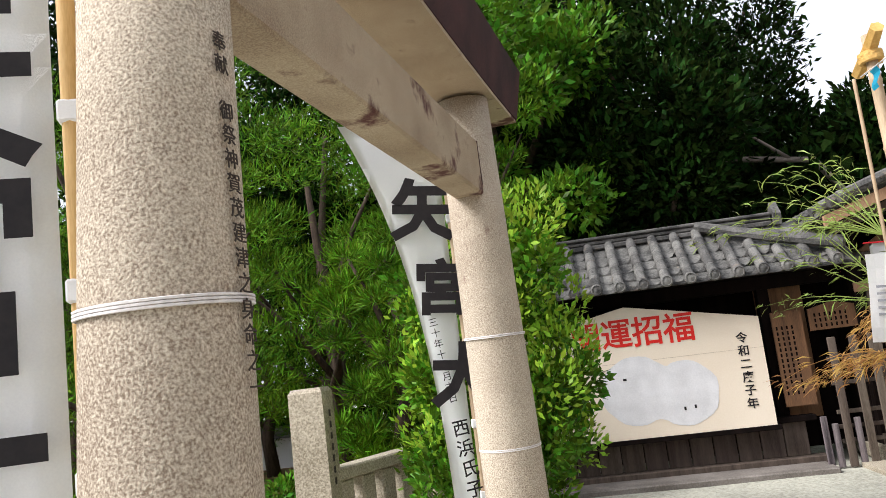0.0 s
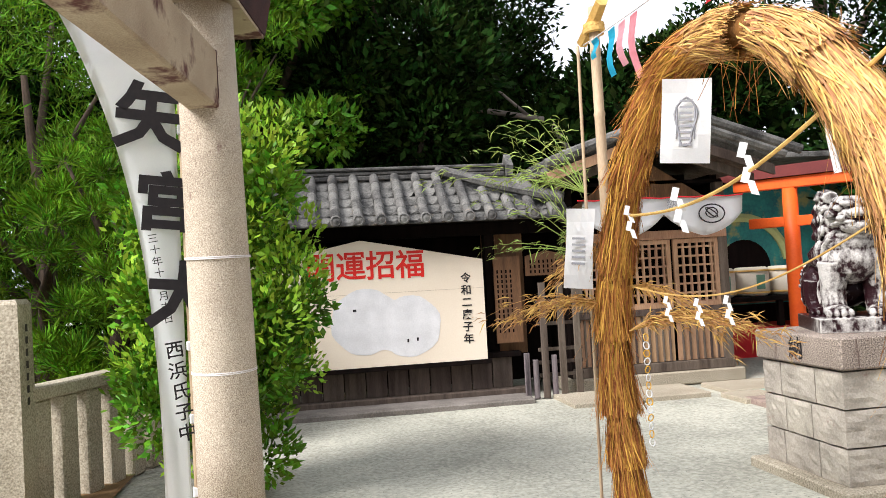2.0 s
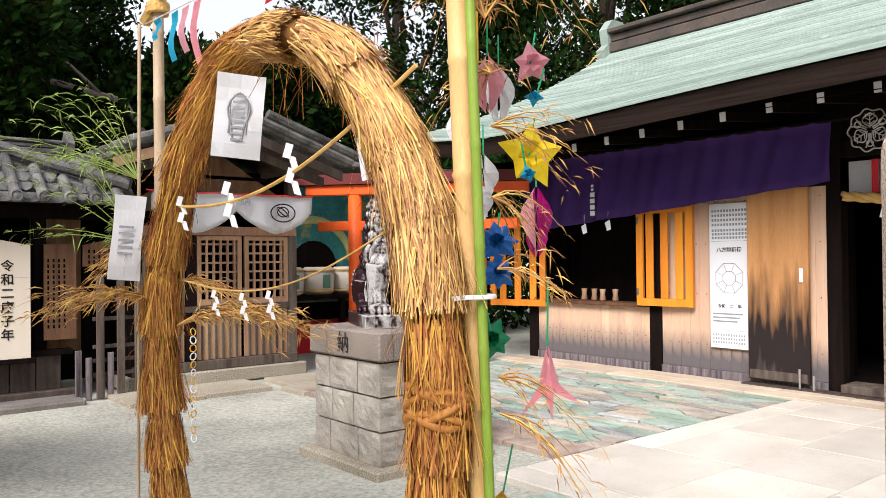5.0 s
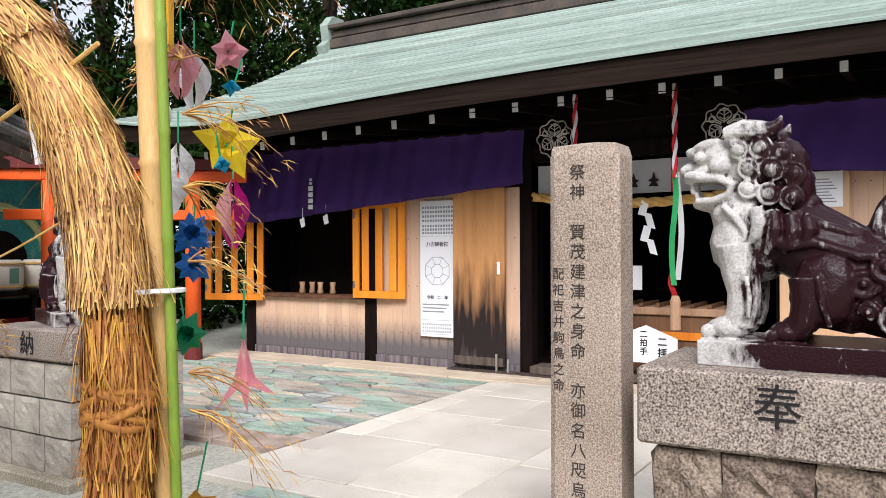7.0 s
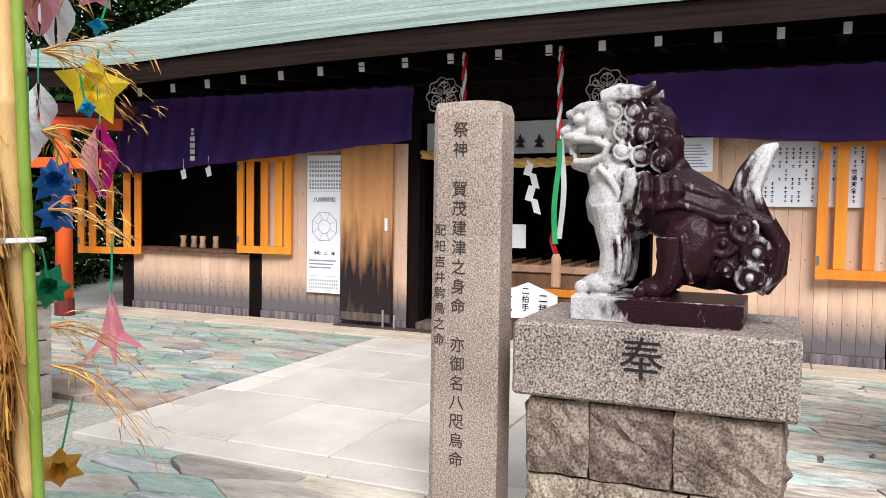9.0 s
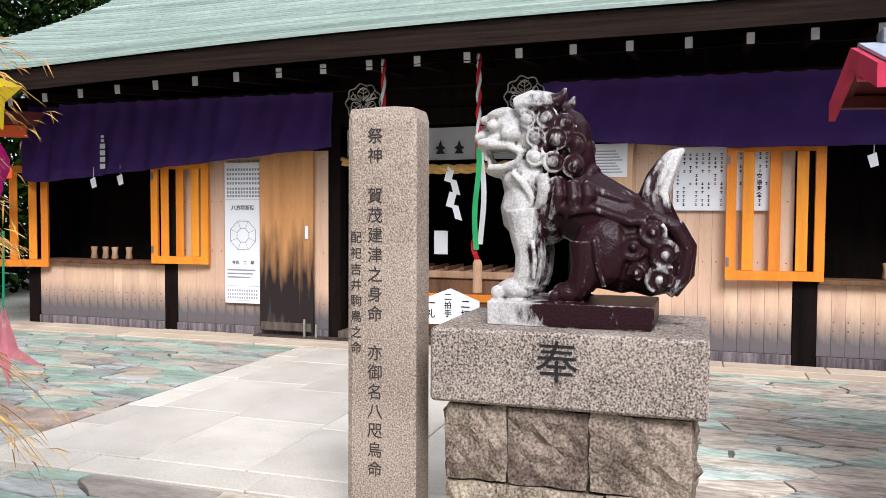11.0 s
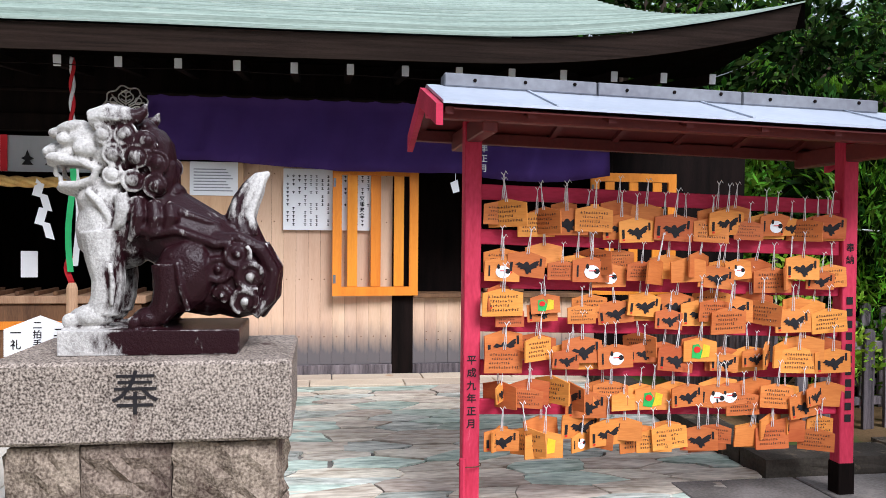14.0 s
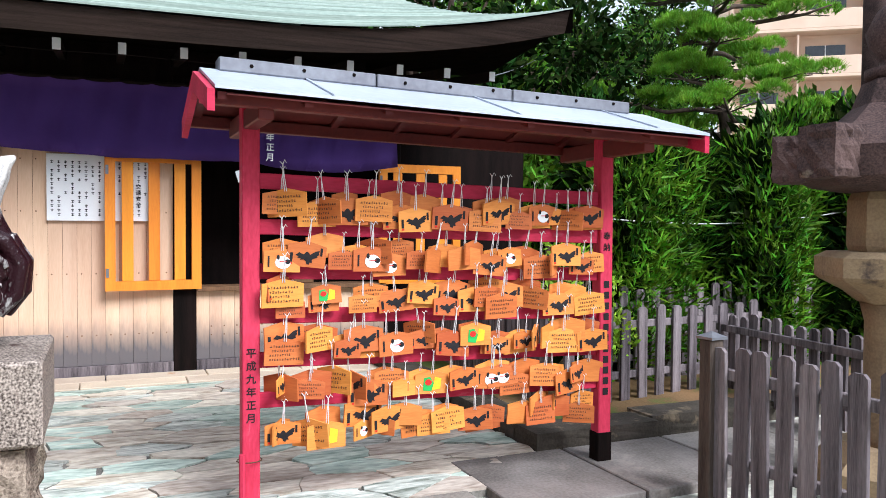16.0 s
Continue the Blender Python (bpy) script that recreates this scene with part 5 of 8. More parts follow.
    tubes([(0.120, -0.06, 0.55, 0.020), (0.118, -0.13, 0.515, 0.018), (0.105, -0.20, 0.490, 0.016), (0.09, -0.25, 0.475, 0.010)])
    # hind legs
    pair(0.135, -0.125, 0.285, 0.072, 0.115, 0.145, 18)
    tubes([(0.150, -0.070, 0.33, 0.062), (0.156, -0.075, 0.24, 0.056), (0.154, -0.060, 0.17, 0.052), (0.150, -0.03, 0.135, 0.048)], 10)
    pair(0.148, -0.005, 0.130, 0.060, 0.062, 0.044)
    for k in range(4):
        pair(0.148 + 0.030 * (k - 1.5), 0.042, 0.118, 0.016, 0.024, 0.026)
    tubes([(0.20, -0.11, 0.34, 0.010), (0.204, -0.125, 0.25, 0.014), (0.190, -0.15, 0.16, 0.012)], 6)
    # coils of hair on the rump
    for k, (y, z, r) in enumerate(((-0.320, 0.368, 0.046), (-0.252, 0.312, 0.044), (-0.372, 0.285, 0.050), (-0.350, 0.190, 0.046), (-0.265, 0.215, 0.030))):
        curl(0.135, y, z, r, 2.4 + 0.9 * k, 0.42, 0.34)
    tubes([(0.115, -0.22, 0.425, 0.022), (0.120, -0.32, 0.428, 0.028), (0.105, -0.40, 0.385, 0.032), (0.090, -0.445, 0.30, 0.034), (0.095, -0.430, 0.20, 0.032), (0.110, -0.375, 0.135, 0.026)])
    tubes([(0.03, -0.40, 0.40, 0.030), (0.03, -0.452, 0.31, 0.032), (0.03, -0.445, 0.21, 0.032), (0.03, -0.39, 0.13, 0.028)])
    # upright tail
    T([[((0, -0.34, 0.38), 0.085), ((0, -0.322, 0.45), 0.072), ((0, -0.318, 0.51), 0.060), ((0, -0.338, 0.57), 0.055), ((0, -0.368, 0.625), 0.046), ((0, -0.393, 0.665), 0.030), ((0, -0.428, 0.688), 0.008)]], 12, bm)
    tubes([(0.050, -0.335, 0.42, 0.026), (0.044, -0.288, 0.48, 0.022), (0.040, -0.30, 0.56, 0.018), (0.030, -0.345, 0.64, 0.010)])
    tubes([(0.048, -0.37, 0.44, 0.020), (0.042, -0.355, 0.52, 0.018), (0.036, -0.385, 0.60, 0.014), (0.024, -0.405, 0.66, 0.008)])
    B((-0.205, 0.205, -0.335, 0.302, 0.0, 0.092), bm=bm)
    me = bpy.data.meshes.new(name)
    bm.to_mesh(me)
    bm.free()
    tmp = new(name, me)
    md = tmp.modifiers.new("remesh", "REMESH")
    md.mode, md.voxel_size, md.use_smooth_shade = "VOXEL", 0.006, True
    sm = tmp.modifiers.new("smooth", "SMOOTH")
    sm.factor, sm.iterations = 0.4, 1
    out = bpy.data.meshes.new_from_object(tmp.evaluated_get(bpy.context.evaluated_depsgraph_get()))
    bpy.data.objects.remove(tmp)
    out.materials.clear()
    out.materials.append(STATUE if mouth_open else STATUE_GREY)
    return out


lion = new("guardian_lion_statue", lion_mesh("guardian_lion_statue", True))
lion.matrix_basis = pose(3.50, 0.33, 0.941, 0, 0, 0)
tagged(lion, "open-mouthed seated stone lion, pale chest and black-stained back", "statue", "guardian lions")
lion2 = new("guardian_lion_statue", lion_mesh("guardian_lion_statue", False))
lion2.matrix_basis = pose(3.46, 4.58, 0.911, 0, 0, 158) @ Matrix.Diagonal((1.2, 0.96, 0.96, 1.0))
tagged(lion2, "closed-mouthed seated stone lion, grey with dark stains", "statue", "guardian lions")


def rock_block(x0, x1, y0, y1, z0, z1, rough, seed):
    """A hewn block with a rough, bulging face."""
    bm = bmesh.new()
    bmesh.ops.create_cube(bm, size=1)
    bmesh.ops.subdivide_edges(bm, edges=bm.edges[:], cuts=6, use_grid_fill=True)
    for v in bm.verts:
        p = v.co * 2
        edge = sorted(abs(c) for c in p)
        k = 1 - max(0, edge[1]) ** 10
        n = noise.noise_vector(Vector((p.x * 1.7 + seed, p.y * 1.7, p.z * 1.7)))
        v.co = Vector((x0 + (v.co.x + 0.5) * (x1 - x0), y0 + (v.co.y + 0.5) * (y1 - y0), z0 + (v.co.z + 0.5) * (z1 - z0)))
        out = Vector([c if abs(c) > 0.99 else 0 for c in p])
        n2 = noise.noise_vector(Vector((p.x * 4.5 + seed, p.y * 4.5, p.z * 4.5)))
        v.co += out * rough * (0.25 + 0.75 * k) * (0.35 + 0.7 * n.x + 0.75 * n2.x) * (0.0 if abs(p.z) > 0.99 else 1)
        v.co += n * rough * 0.25
    return bm


def pedestal(x0, x1, y0, y1, zt, thick, material, cap_material, label, over, n=3, rough=0.035):
    p = thing("statue_pedestal", ((x0 + x1) / 2, (y0 + y1) / 2, 0), label, "pedestal", "lion pedestals")
    hx, hy = (x1 - x0) / 2, (y1 - y0) / 2
    part("cap", B((-hx, hx, -hy, hy, zt - thick, zt), bevel=0.012), cap_material, p, "speckled granite cap stone")
    z0, zz = 0.05, zt - thick - 0.002
    rs = random.Random(int(x0 * 10))
    part("core", B((-hx + 0.1, hx - 0.1, -hy + 0.1, hy - 0.1, 0, zz)), MORTAR, p)
    for c in range(n):
        za, zb = z0 + (zz - z0) * c / n, z0 + (zz - z0) * (c + 1) / n - 0.012
        cuts = [-hy + over, -hy + over + (0.36 if c % 2 else 0.30) * 2 * hy, -hy + over + (0.66 if c % 2 else 0.70) * 2 * hy, hy - over]
        for a, b in zip(cuts, cuts[1:]):
            part("block", rock_block(-hx + over, 0.0, a + 0.006, b - 0.006, za, zb, rough, rs.random() * 50), material, p)
            part("block", rock_block(0.008, hx - over, a + 0.006, b - 0.006, za, zb, rough, rs.random() * 50), material, p)
    part("footing", B((-hx - 0.06, hx + 0.06, -hy - 0.06, hy + 0.06, -0.05, 0.048), bevel=0.012), GRANITE, p)
    return p, hx, hy


p2, hx, hy = pedestal(3.15, 3.85, -0.20, 0.82, 0.94, 0.285, BLOCK, GREY_GRANITE, "granite lion pedestal of dark rough blocks with a speckled cap", 0.05, 2)
writing("奉", 0.165, INK, pose(-hx - 0.003, 0.02, 0.905, 0, 0, FACE_X), p2, bold=0.0)
p1, hx, hy = pedestal(3.04, 3.92, 4.12, 5.0, 0.91, 0.19, PALE_BLOCK, GREY_GRANITE, "granite lion pedestal of pale rough blocks with a speckled cap", 0.03, rough=0.012)
writing("納", 0.15, INK, pose(-hx - 0.003, -0.02, 0.885, 0, 0, FACE_X), p1, bold=0.005)

# ---- inscribed stone post ----
stele = thing("stone_marker_post", (3.39, 1.06, 0), "square granite marker post carved with a column of characters", "stone post")
bm = lathe([(0.150, 0), (0.147, 1.75), (0.132, 1.795), (0.03, 1.81)], square=True)
bmesh.ops.bevel(bm, geom=[e for e in bm.edges if abs(e.verts[0].co.z - e.verts[1].co.z) > 1], offset=0.022, segments=1, affect="EDGES")
for v in bm.verts:
    v.co.x = -0.15 + (v.co.x + 0.15) * 0.6
part("shaft", bm, mat("marker_granite", (0.49, 0.395, 0.315), (0.16, 0.118, 0.09), 2.0, 0.8, 0.5, 140, fine_mix=0.74), stele)
part("foot", B((-0.24, 0.24, -0.24, 0.24, -0.05, 0.06), bevel=0.02), GRANITE, stele)
CARVED = plain("carved_grey", (0.04, 0.03, 0.026), 0.9)
writing("祭神　賀茂建津之身命　亦御名八咫烏命", 0.086, CARVED, pose(-0.1505, 0.025, 1.715, 0, 0, FACE_X), stele, bold=0.0, spacing=0.90)
writing("配祀吉井駒鳥之命", 0.066, CARVED, pose(-0.1505, 0.108, 1.30, 0, 0, FACE_X), stele, bold=0.0, spacing=0.95)


# ---- straw ring ----
RING_CURVE = ((1.45, 3.30, 0.0), (1.445, 3.40, 0.45), (1.44, 3.46, 0.90), (1.441, 3.43, 1.30), (1.455, 3.20, 1.80), (1.477, 2.86, 2.105), (1.495, 2.52, 2.165), (1.52, 2.15, 2.05), (1.536, 1.89, 1.80), (1.546, 1.73, 1.50), (1.55, 1.667, 1.15), (1.55, 1.66, 0.80), (1.549, 1.68, 0.40), (1.548, 1.69, 0.0))


def curve_table(ctrl, steps=14):
    """A smooth curve through a few points, resampled to even steps."""
    c = [Vector(p) for p in ctrl]
    c = [c[0] * 2 - c[1]] + c + [c[-1] * 2 - c[-2]]
    pts = []
    for i in range(1, len(c) - 2):
        for k in range(steps):
            u = k / steps
            pts.append(0.5 * (2 * c[i] + (c[i + 1] - c[i - 1]) * u + (2 * c[i - 1] - 5 * c[i] + 4 * c[i + 1] - c[i + 2]) * u * u + (3 * c[i] - c[i - 1] - 3 * c[i + 1] + c[i + 2]) * u ** 3))
    pts.append(c[-2])
    run = [0.0]
    for a, b in zip(pts, pts[1:]):
        run.append(run[-1] + (b - a).length)
    return np.array(run), np.array([tuple(p) for p in pts])


RING_RUN, RING_PTS = curve_table(RING_CURVE)
RING_LEN = float(RING_RUN[-1])


def ring_path(m):
    """Centre line of the straw ring, m metres from its left foot."""
    m = min(max(m, 0.0), RING_LEN)
    return Vector([float(np.interp(m, RING_RUN, RING_PTS[:, k])) for k in range(3)])


def ring_axes(m):
    d = (ring_path(m + 0.03) - ring_path(m - 0.03)).normalized()
    u = (Vector((1, 0, 0)) - d * d.x).normalized()
    return d, u, d.cross(u)


# bundles of straw, each tied at its upper end and loose at its lower end: (tied at, loose at, radius when tied, flare, old straw)
BUNDLES = ((0.58, 0.22, 0.056, 0.032, 1), (0.34, 0.0, 0.056, 0.036, 1), (0.84, 0.52, 0.054, 0.030, 1), (1.16, 0.76, 0.052, 0.036, 1), (1.52, 1.10, 0.060, 0.016, 1), (1.90, 1.42, 0.056, 0.020, 1), (2.16, 1.80, 0.060, 0.016, 1), (2.42, 2.06, 0.062, 0.020, 1), (2.64, 2.30, 0.068, 0.020, 1), (2.52, 2.86, 0.064, 0.020, 0)) + tuple((RING_LEN - a, RING_LEN - b, r, f, o) for a, b, r, f, o in ((2.36, 2.02, 0.068, 0.024, 0), (2.12, 1.68, 0.066, 0.024, 0), (1.88, 1.50, 0.074, 0.018, 0), (1.66, 1.26, 0.076, 0.022, 0), (1.34, 1.00, 0.066, 0.016, 1), (1.16, 0.84, 0.068, 0.014, 1), (0.98, 0.60, 0.056, 0.036, 1), (0.74, 0.36, 0.058, 0.034, 1), (0.50, 0.0, 0.060, 0.034, 1)))


def ring_radius(m):
    best = 0.058
    for a, b, r, f, _ in BUNDLES:
        k = (m - a) / (b - a)
        if 0 <= k <= 1:
            best = max(best, r + f * 0.5 * k - 0.006)
    return best


ring = thing("straw_ring", (1.5, 2.55, 0), "great straw purification ring bound with straw cords", "straw ring")
off = Vector((1.5, 2.55, 0))
part("straw_core", T([[(ring_path(RING_LEN * k / 130) - off, ring_radius(RING_LEN * k / 130) * 0.86) for k in range(131)]], 14), STRAW_CORE, ring, smooth=True)


def ribbons_ob(name, strands, material, parent):
    """Flat straws, each one connected strip: a strand is a list of (left, right) pairs."""
    vs, fs = [], []
    for st in strands:
        b = len(vs)
        for a, c in st:
            vs += [tuple(a), tuple(c)]
        fs += [(b + 2 * k, b + 2 * k + 1, b + 2 * k + 3, b + 2 * k + 2) for k in range(len(st) - 1)]
    me = bpy.data.meshes.new(name)
    me.from_pydata(vs, [], fs)
    me.materials.append(material)
    ob = new(name, me)
    ob.parent = parent
    return tagged(ob, kind="stuff")


def bundle_straws(tied, loose, r0, flare, seed, count):
    rs = random.Random(seed)
    out, L = [], loose - tied
    for _ in range(count):
        k0 = rs.uniform(0, 0.15) if rs.random() < 0.3 else rs.uniform(0.0, 0.78)
        k1 = min(k0 + rs.uniform(0.22, 0.55), 1.05) if rs.random() < 0.7 else rs.uniform(0.85, 1.08)
        ang, drift = rs.uniform(0, 6.283), rs.gauss(0, 0.30)
        depth = rs.uniform(-0.022, 0.0) if rs.random() < 0.55 else rs.uniform(-0.004, 0.012)
        bulge, wild = rs.uniform(0.0, 0.012), 0.05 * rs.random() if rs.random() < 0.10 else 0.0
        wd, sag_ = rs.uniform(0.0010, 0.0033), rs.uniform(0, 0.014)
        if rs.random() < 0.4:
            k0, k1 = rs.uniform(0.35, 0.7), rs.uniform(0.94, 1.07)
        st = []
        for q in range(4):
            k = k0 + (k1 - k0) * q / 3
            m = tied + L * k
            d, u, w = ring_axes(m)
            a = ang + drift * q / 3
            n = u * math.cos(a) + w * math.sin(a)
            rr = r0 + depth + bulge * math.sin(math.pi * min(k, 1)) + (flare + wild) * max(0, k) ** 2.2
            p = ring_path(m) + n * rr - off - Vector((0, 0, sag_ * k))
            if m > RING_LEN or m < 0:
                p += d * (m - min(max(m, 0), RING_LEN))
            p.z = max(p.z, 0.004)
            side = d.cross(n) * wd * (1 - 0.25 * q / 3) + n * wd * rs.uniform(-0.4, 0.4)
            st.append((p - side, p + side))
        out.append(st)
    return out


def loose_wisps(seed, count):
    rs = random.Random(seed)
    out = []
    for _ in range(count):
        m = rs.uniform(0.1, RING_LEN - 0.1)
        d, u, w = ring_axes(m)
        a = rs.uniform(0, 6.283)
        n = u * math.cos(a) + w * math.sin(a)
        v = (n * rs.uniform(0.4, 1.0) + d * rs.uniform(-1, 1)).normalized()
        L = rs.uniform(0.05, 0.16)
        p0 = ring_path(m) + n * ring_radius(m) - off
        st = []
        for q in range(4):
            p = p0 + v * L * q / 3 - Vector((0, 0, 1.6 * L * (q / 3) ** 2 * 0.5))
            s_ = d.cross(n) * 0.0013
            st.append((p - s_, p + s_))
        out.append(st)
    return out


fresh, aged = [], []
for i, (a, b, r, f, old) in enumerate(BUNDLES):
    (aged if old else fresh).extend(bundle_straws(a, b, r, f, 300 + i, int(3400 * abs(b - a))))
ribbons_ob("straw_cover", fresh, STRAW, ring)
ribbons_ob("aged_straw_cover", aged + loose_wisps(9, 260), STRAW_BROWN, ring)


def binding(m, turns, r_cord, spread, material, label=""):
    d, u, w = ring_axes(m)
    c, r = ring_path(m) - off, ring_radius(m) + (0.014 if r_cord > 0.01 else 0.004)
    path = []
    for k in range(16 * turns + 1):
        a = 2 * math.pi * k / 16
        path.append((c + d * (spread * (k / (16 * turns) - 0.5) + 0.35 * spread * math.sin(1.3 * a)) + (u * math.cos(a) + w * math.sin(a)) * (r + 0.004 + 0.004 * math.sin(2.7 * a)), r_cord))
    part("binding_cord", T([path], 5), material, ring, label, smooth=True)


for m, turns, rc, sp in ((0.60, 1, 0.004, 0.0), (0.84, 1, 0.004, 0.0), (1.16, 5, 0.005, 0.035), (1.55, 1, 0.004, 0.01), (1.93, 2, 0.005, 0.02), (2.62, 1, 0.004, 0.01), (RING_LEN - 2.12, 3, 0.008, 0.03), (RING_LEN - 1.90, 1, 0.004, 0.01), (RING_LEN - 1.66, 1, 0.004, 0.01), (RING_LEN - 1.44, 1, 0.004, 0.01), (RING_LEN - 1.16, 2, 0.005, 0.02), (RING_LEN - 0.98, 5, 0.012, 0.09), (RING_LEN - 0.72, 2, 0.006, 0.02)):
    binding(m, turns, rc, sp, STRAW_CORE if rc < 0.01 else STRAW_BROWN, "thick twisted straw lashing" if rc > 0.01 else "")


def bamboo(name, base, top, r, material, label, nodes=0.32):
    b = thing(name, base, label, "bamboo pole", "poles of the straw ring")
    base, top = Vector(base), Vector(top)
    L = (top - base).length
    path, s = [], 0.0
    while s < L:
        p = (top - base) * (s / L)
        path += [(p, r * 0.97), (p + (top - base) / L * 0.012, r * 1.12), (p + (top - base) / L * 0.024, r * 0.97)]
        s += nodes
    path.append((top - base, r * 0.9))
    part("cane", T([path], 12), material, b, smooth=True)
    return b


bamboo("bamboo_pole", (1.66, 1.585, 0), (1.64, 1.705, 2.9), 0.034, CANE, "thick dry yellow bamboo pole beside the straw ring")
bamboo("bamboo_pole", (1.65, 1.535, 0), (1.64, 1.648, 2.9), 0.015, GREEN_CANE, "thin fresh green bamboo pole with white tie", 0.28)
bamboo("bamboo_pole", (1.49, 3.59, 0), (1.465, 3.545, 2.62), 0.025, OLD_CANE, "pale old bamboo pole behind the straw ring", 0.3)
bamboo("bamboo_pole", (1.38, 3.60, 0), (1.40, 3.60, 2.45), 0.008, OLD_CANE, "thin dry bamboo stem behind the straw ring", 0.3)
knot = thing("rope_knot", (1.465, 3.547, 2.50), "straw rope lashing on the pole top", "rope")
part("lashing", T([[((0.04 * math.cos(a), 0.04 * math.sin(a), 0.012 * a / 6.28), 0.014) for a in (0.6 * k for k in range(36))], [((0, 0.16, 0.0), 0.03), ((0, 0.0, 0.05), 0.035), ((0, -0.12, 0.11), 0.03)]], 6), ROPE, knot)
tie = thing("zip_tie", (1.645, 1.615, 1.275), "white plastic cable tie round the two poles", "cable tie")
part("band", T([[((0.062 * math.cos(a), 0.05 * math.sin(a), 0), 0.007) for a in (2 * math.pi * k / 16 for k in range(17))]], 5), PAPER, tie)
part("tail", B((-0.10, -0.05, -0.03, -0.02, -0.006, 0.006)), PAPER, tie)

# rope across the ring, streamers and bunting
cross = thing("thin_straw_rope", (0, 0, 0), "thin straw rope slung across the straw ring", "rope")
part("cord", T([[((1.43 + 0.12 * u, 3.40 - 1.66 * u, 1.62 + 0.30 * u - 0.14 * math.sin(math.pi * u)), 0.0065) for u in (k / 20 for k in range(21))]], 6), ROPE, cross)
part("cord", T([[((1.5 + 0.1 * u, 3.40 - 1.66 * u, 1.30 + 0.25 * u - 0.14 * math.sin(math.pi * u)), 0.0035) for u in (k / 20 for k in range(21))]], 5), ROPE, cross)
for u, k, z in ((0.12, 0.9, 0.0), (0.36, 1.1, 0.08), (0.62, 1.1, 0.13)):
    shide("paper_streamer", (1.42 + 0.12 * u, 3.40 - 1.66 * u, 1.66 + 0.30 * u - 0.14 * math.sin(math.pi * u) + z * 0.4), k * 0.5, -30)
for u in (0.2, 0.34, 0.46):
    shide("paper_streamer", (1.5 + 0.1 * u, 3.40 - 1.66 * u, 1.29 + 0.25 * u - 0.14 * math.sin(math.pi * u)), 0.34, -30)


def hung_sheet(at, w, h, rz, tilt, label, mark):
    s = thing("hanging_sheet", at, label, "paper sheet", "sheets hung on the ring")
    s.matrix_basis = pose(*at, 0, tilt, rz)
    part("sheet", grid_sheet(4, 6, lambda u, v: ((u - 0.5) * w, 0.012 * math.sin(5 * v + 2 * u), -h * v), 0.003), WHITE_CLOTH, s)
    if mark == "seal":
        part("printed_shape", T([[(((0.022 + 0.006 * math.sin(3 * a)) * 1.5 * math.cos(a), -0.012, -h * 0.52 + 0.085 * math.sin(a)), 0.004) for a in (2 * math.pi * k / 20 for k in range(21))], [((-0.03, -0.012, -h * 0.52 - 0.03 * k + 0.06), 0.003) for k in range(5)], [((0.03, -0.012, -h * 0.52 - 0.03 * k + 0.06), 0.003) for k in range(5)]], 4), GREY_INK, s)
        tagged(part("printed_lines", B(*[(-0.022, 0.022, -0.015, -0.012, -h * 0.80 + 0.022 * k, -h * 0.80 + 0.022 * k + 0.008) for k in range(8)]), GREY_INK, s), kind="stuff")
    else:
        tagged(part("printed_lines", B(*[(-0.03, 0.03, -0.016, -0.013, -h * 0.7 + 0.028 * k, -h * 0.7 + 0.028 * k + 0.01) for k in range(5)]), GREY_INK, s), kind="stuff")
    return s


hung_sheet((1.43, 2.60, 2.04), 0.168, 0.30, -28, 5, "white sheet with a grey printed figure shape hanging in the ring", "seal")
hung_sheet((1.30, 3.42, 1.66), 0.13, 0.36, -35, 5, "long narrow grey-white slip tied to the pole", "lines")
part("strip", T([[((1.53, 2.02, 1.98), 0.012), ((1.54, 2.01, 1.85), 0.014), ((1.53, 2.0, 1.72), 0.010), ((1.55, 2.0, 1.62), 0.013)]], 4), PAPER, cross)
line = thing("bunting_line", (0, 0, 0), "string of coloured paper pennants between the poles", "bunting")
part("string", T([[((1.41 + 0.21 * u, 3.55 - 1.9 * u, 2.44 + 0.10 * u - 0.03 * math.sin(math.pi * u)), 0.003) for u in (k / 12 for k in range(13))]], 4), WHITE_ROPE, line)
for u, m, ln in ((0.05, CYAN, 0.10), (0.13, CYAN, 0.22), (0.18, PALE_PINK, 0.20), (0.235, PINK, 0.28), (0.50, RED, 0.16), (0.62, RED, 0.10)):
    y, z = 3.55 - 1.9 * u, 2.44 + 0.10 * u - 0.03 * math.sin(math.pi * u)
    part("pennant", grid_sheet(3, 5, lambda a, b: (1.41 + 0.21 * u + 0.015 * math.sin(5 * b + 9 * u), y + (a - 0.5) * 0.07 * (1.1 - 0.5 * b * (a > 0.4)) - 0.03 * b, z - ln * b), 0.002), m, line)


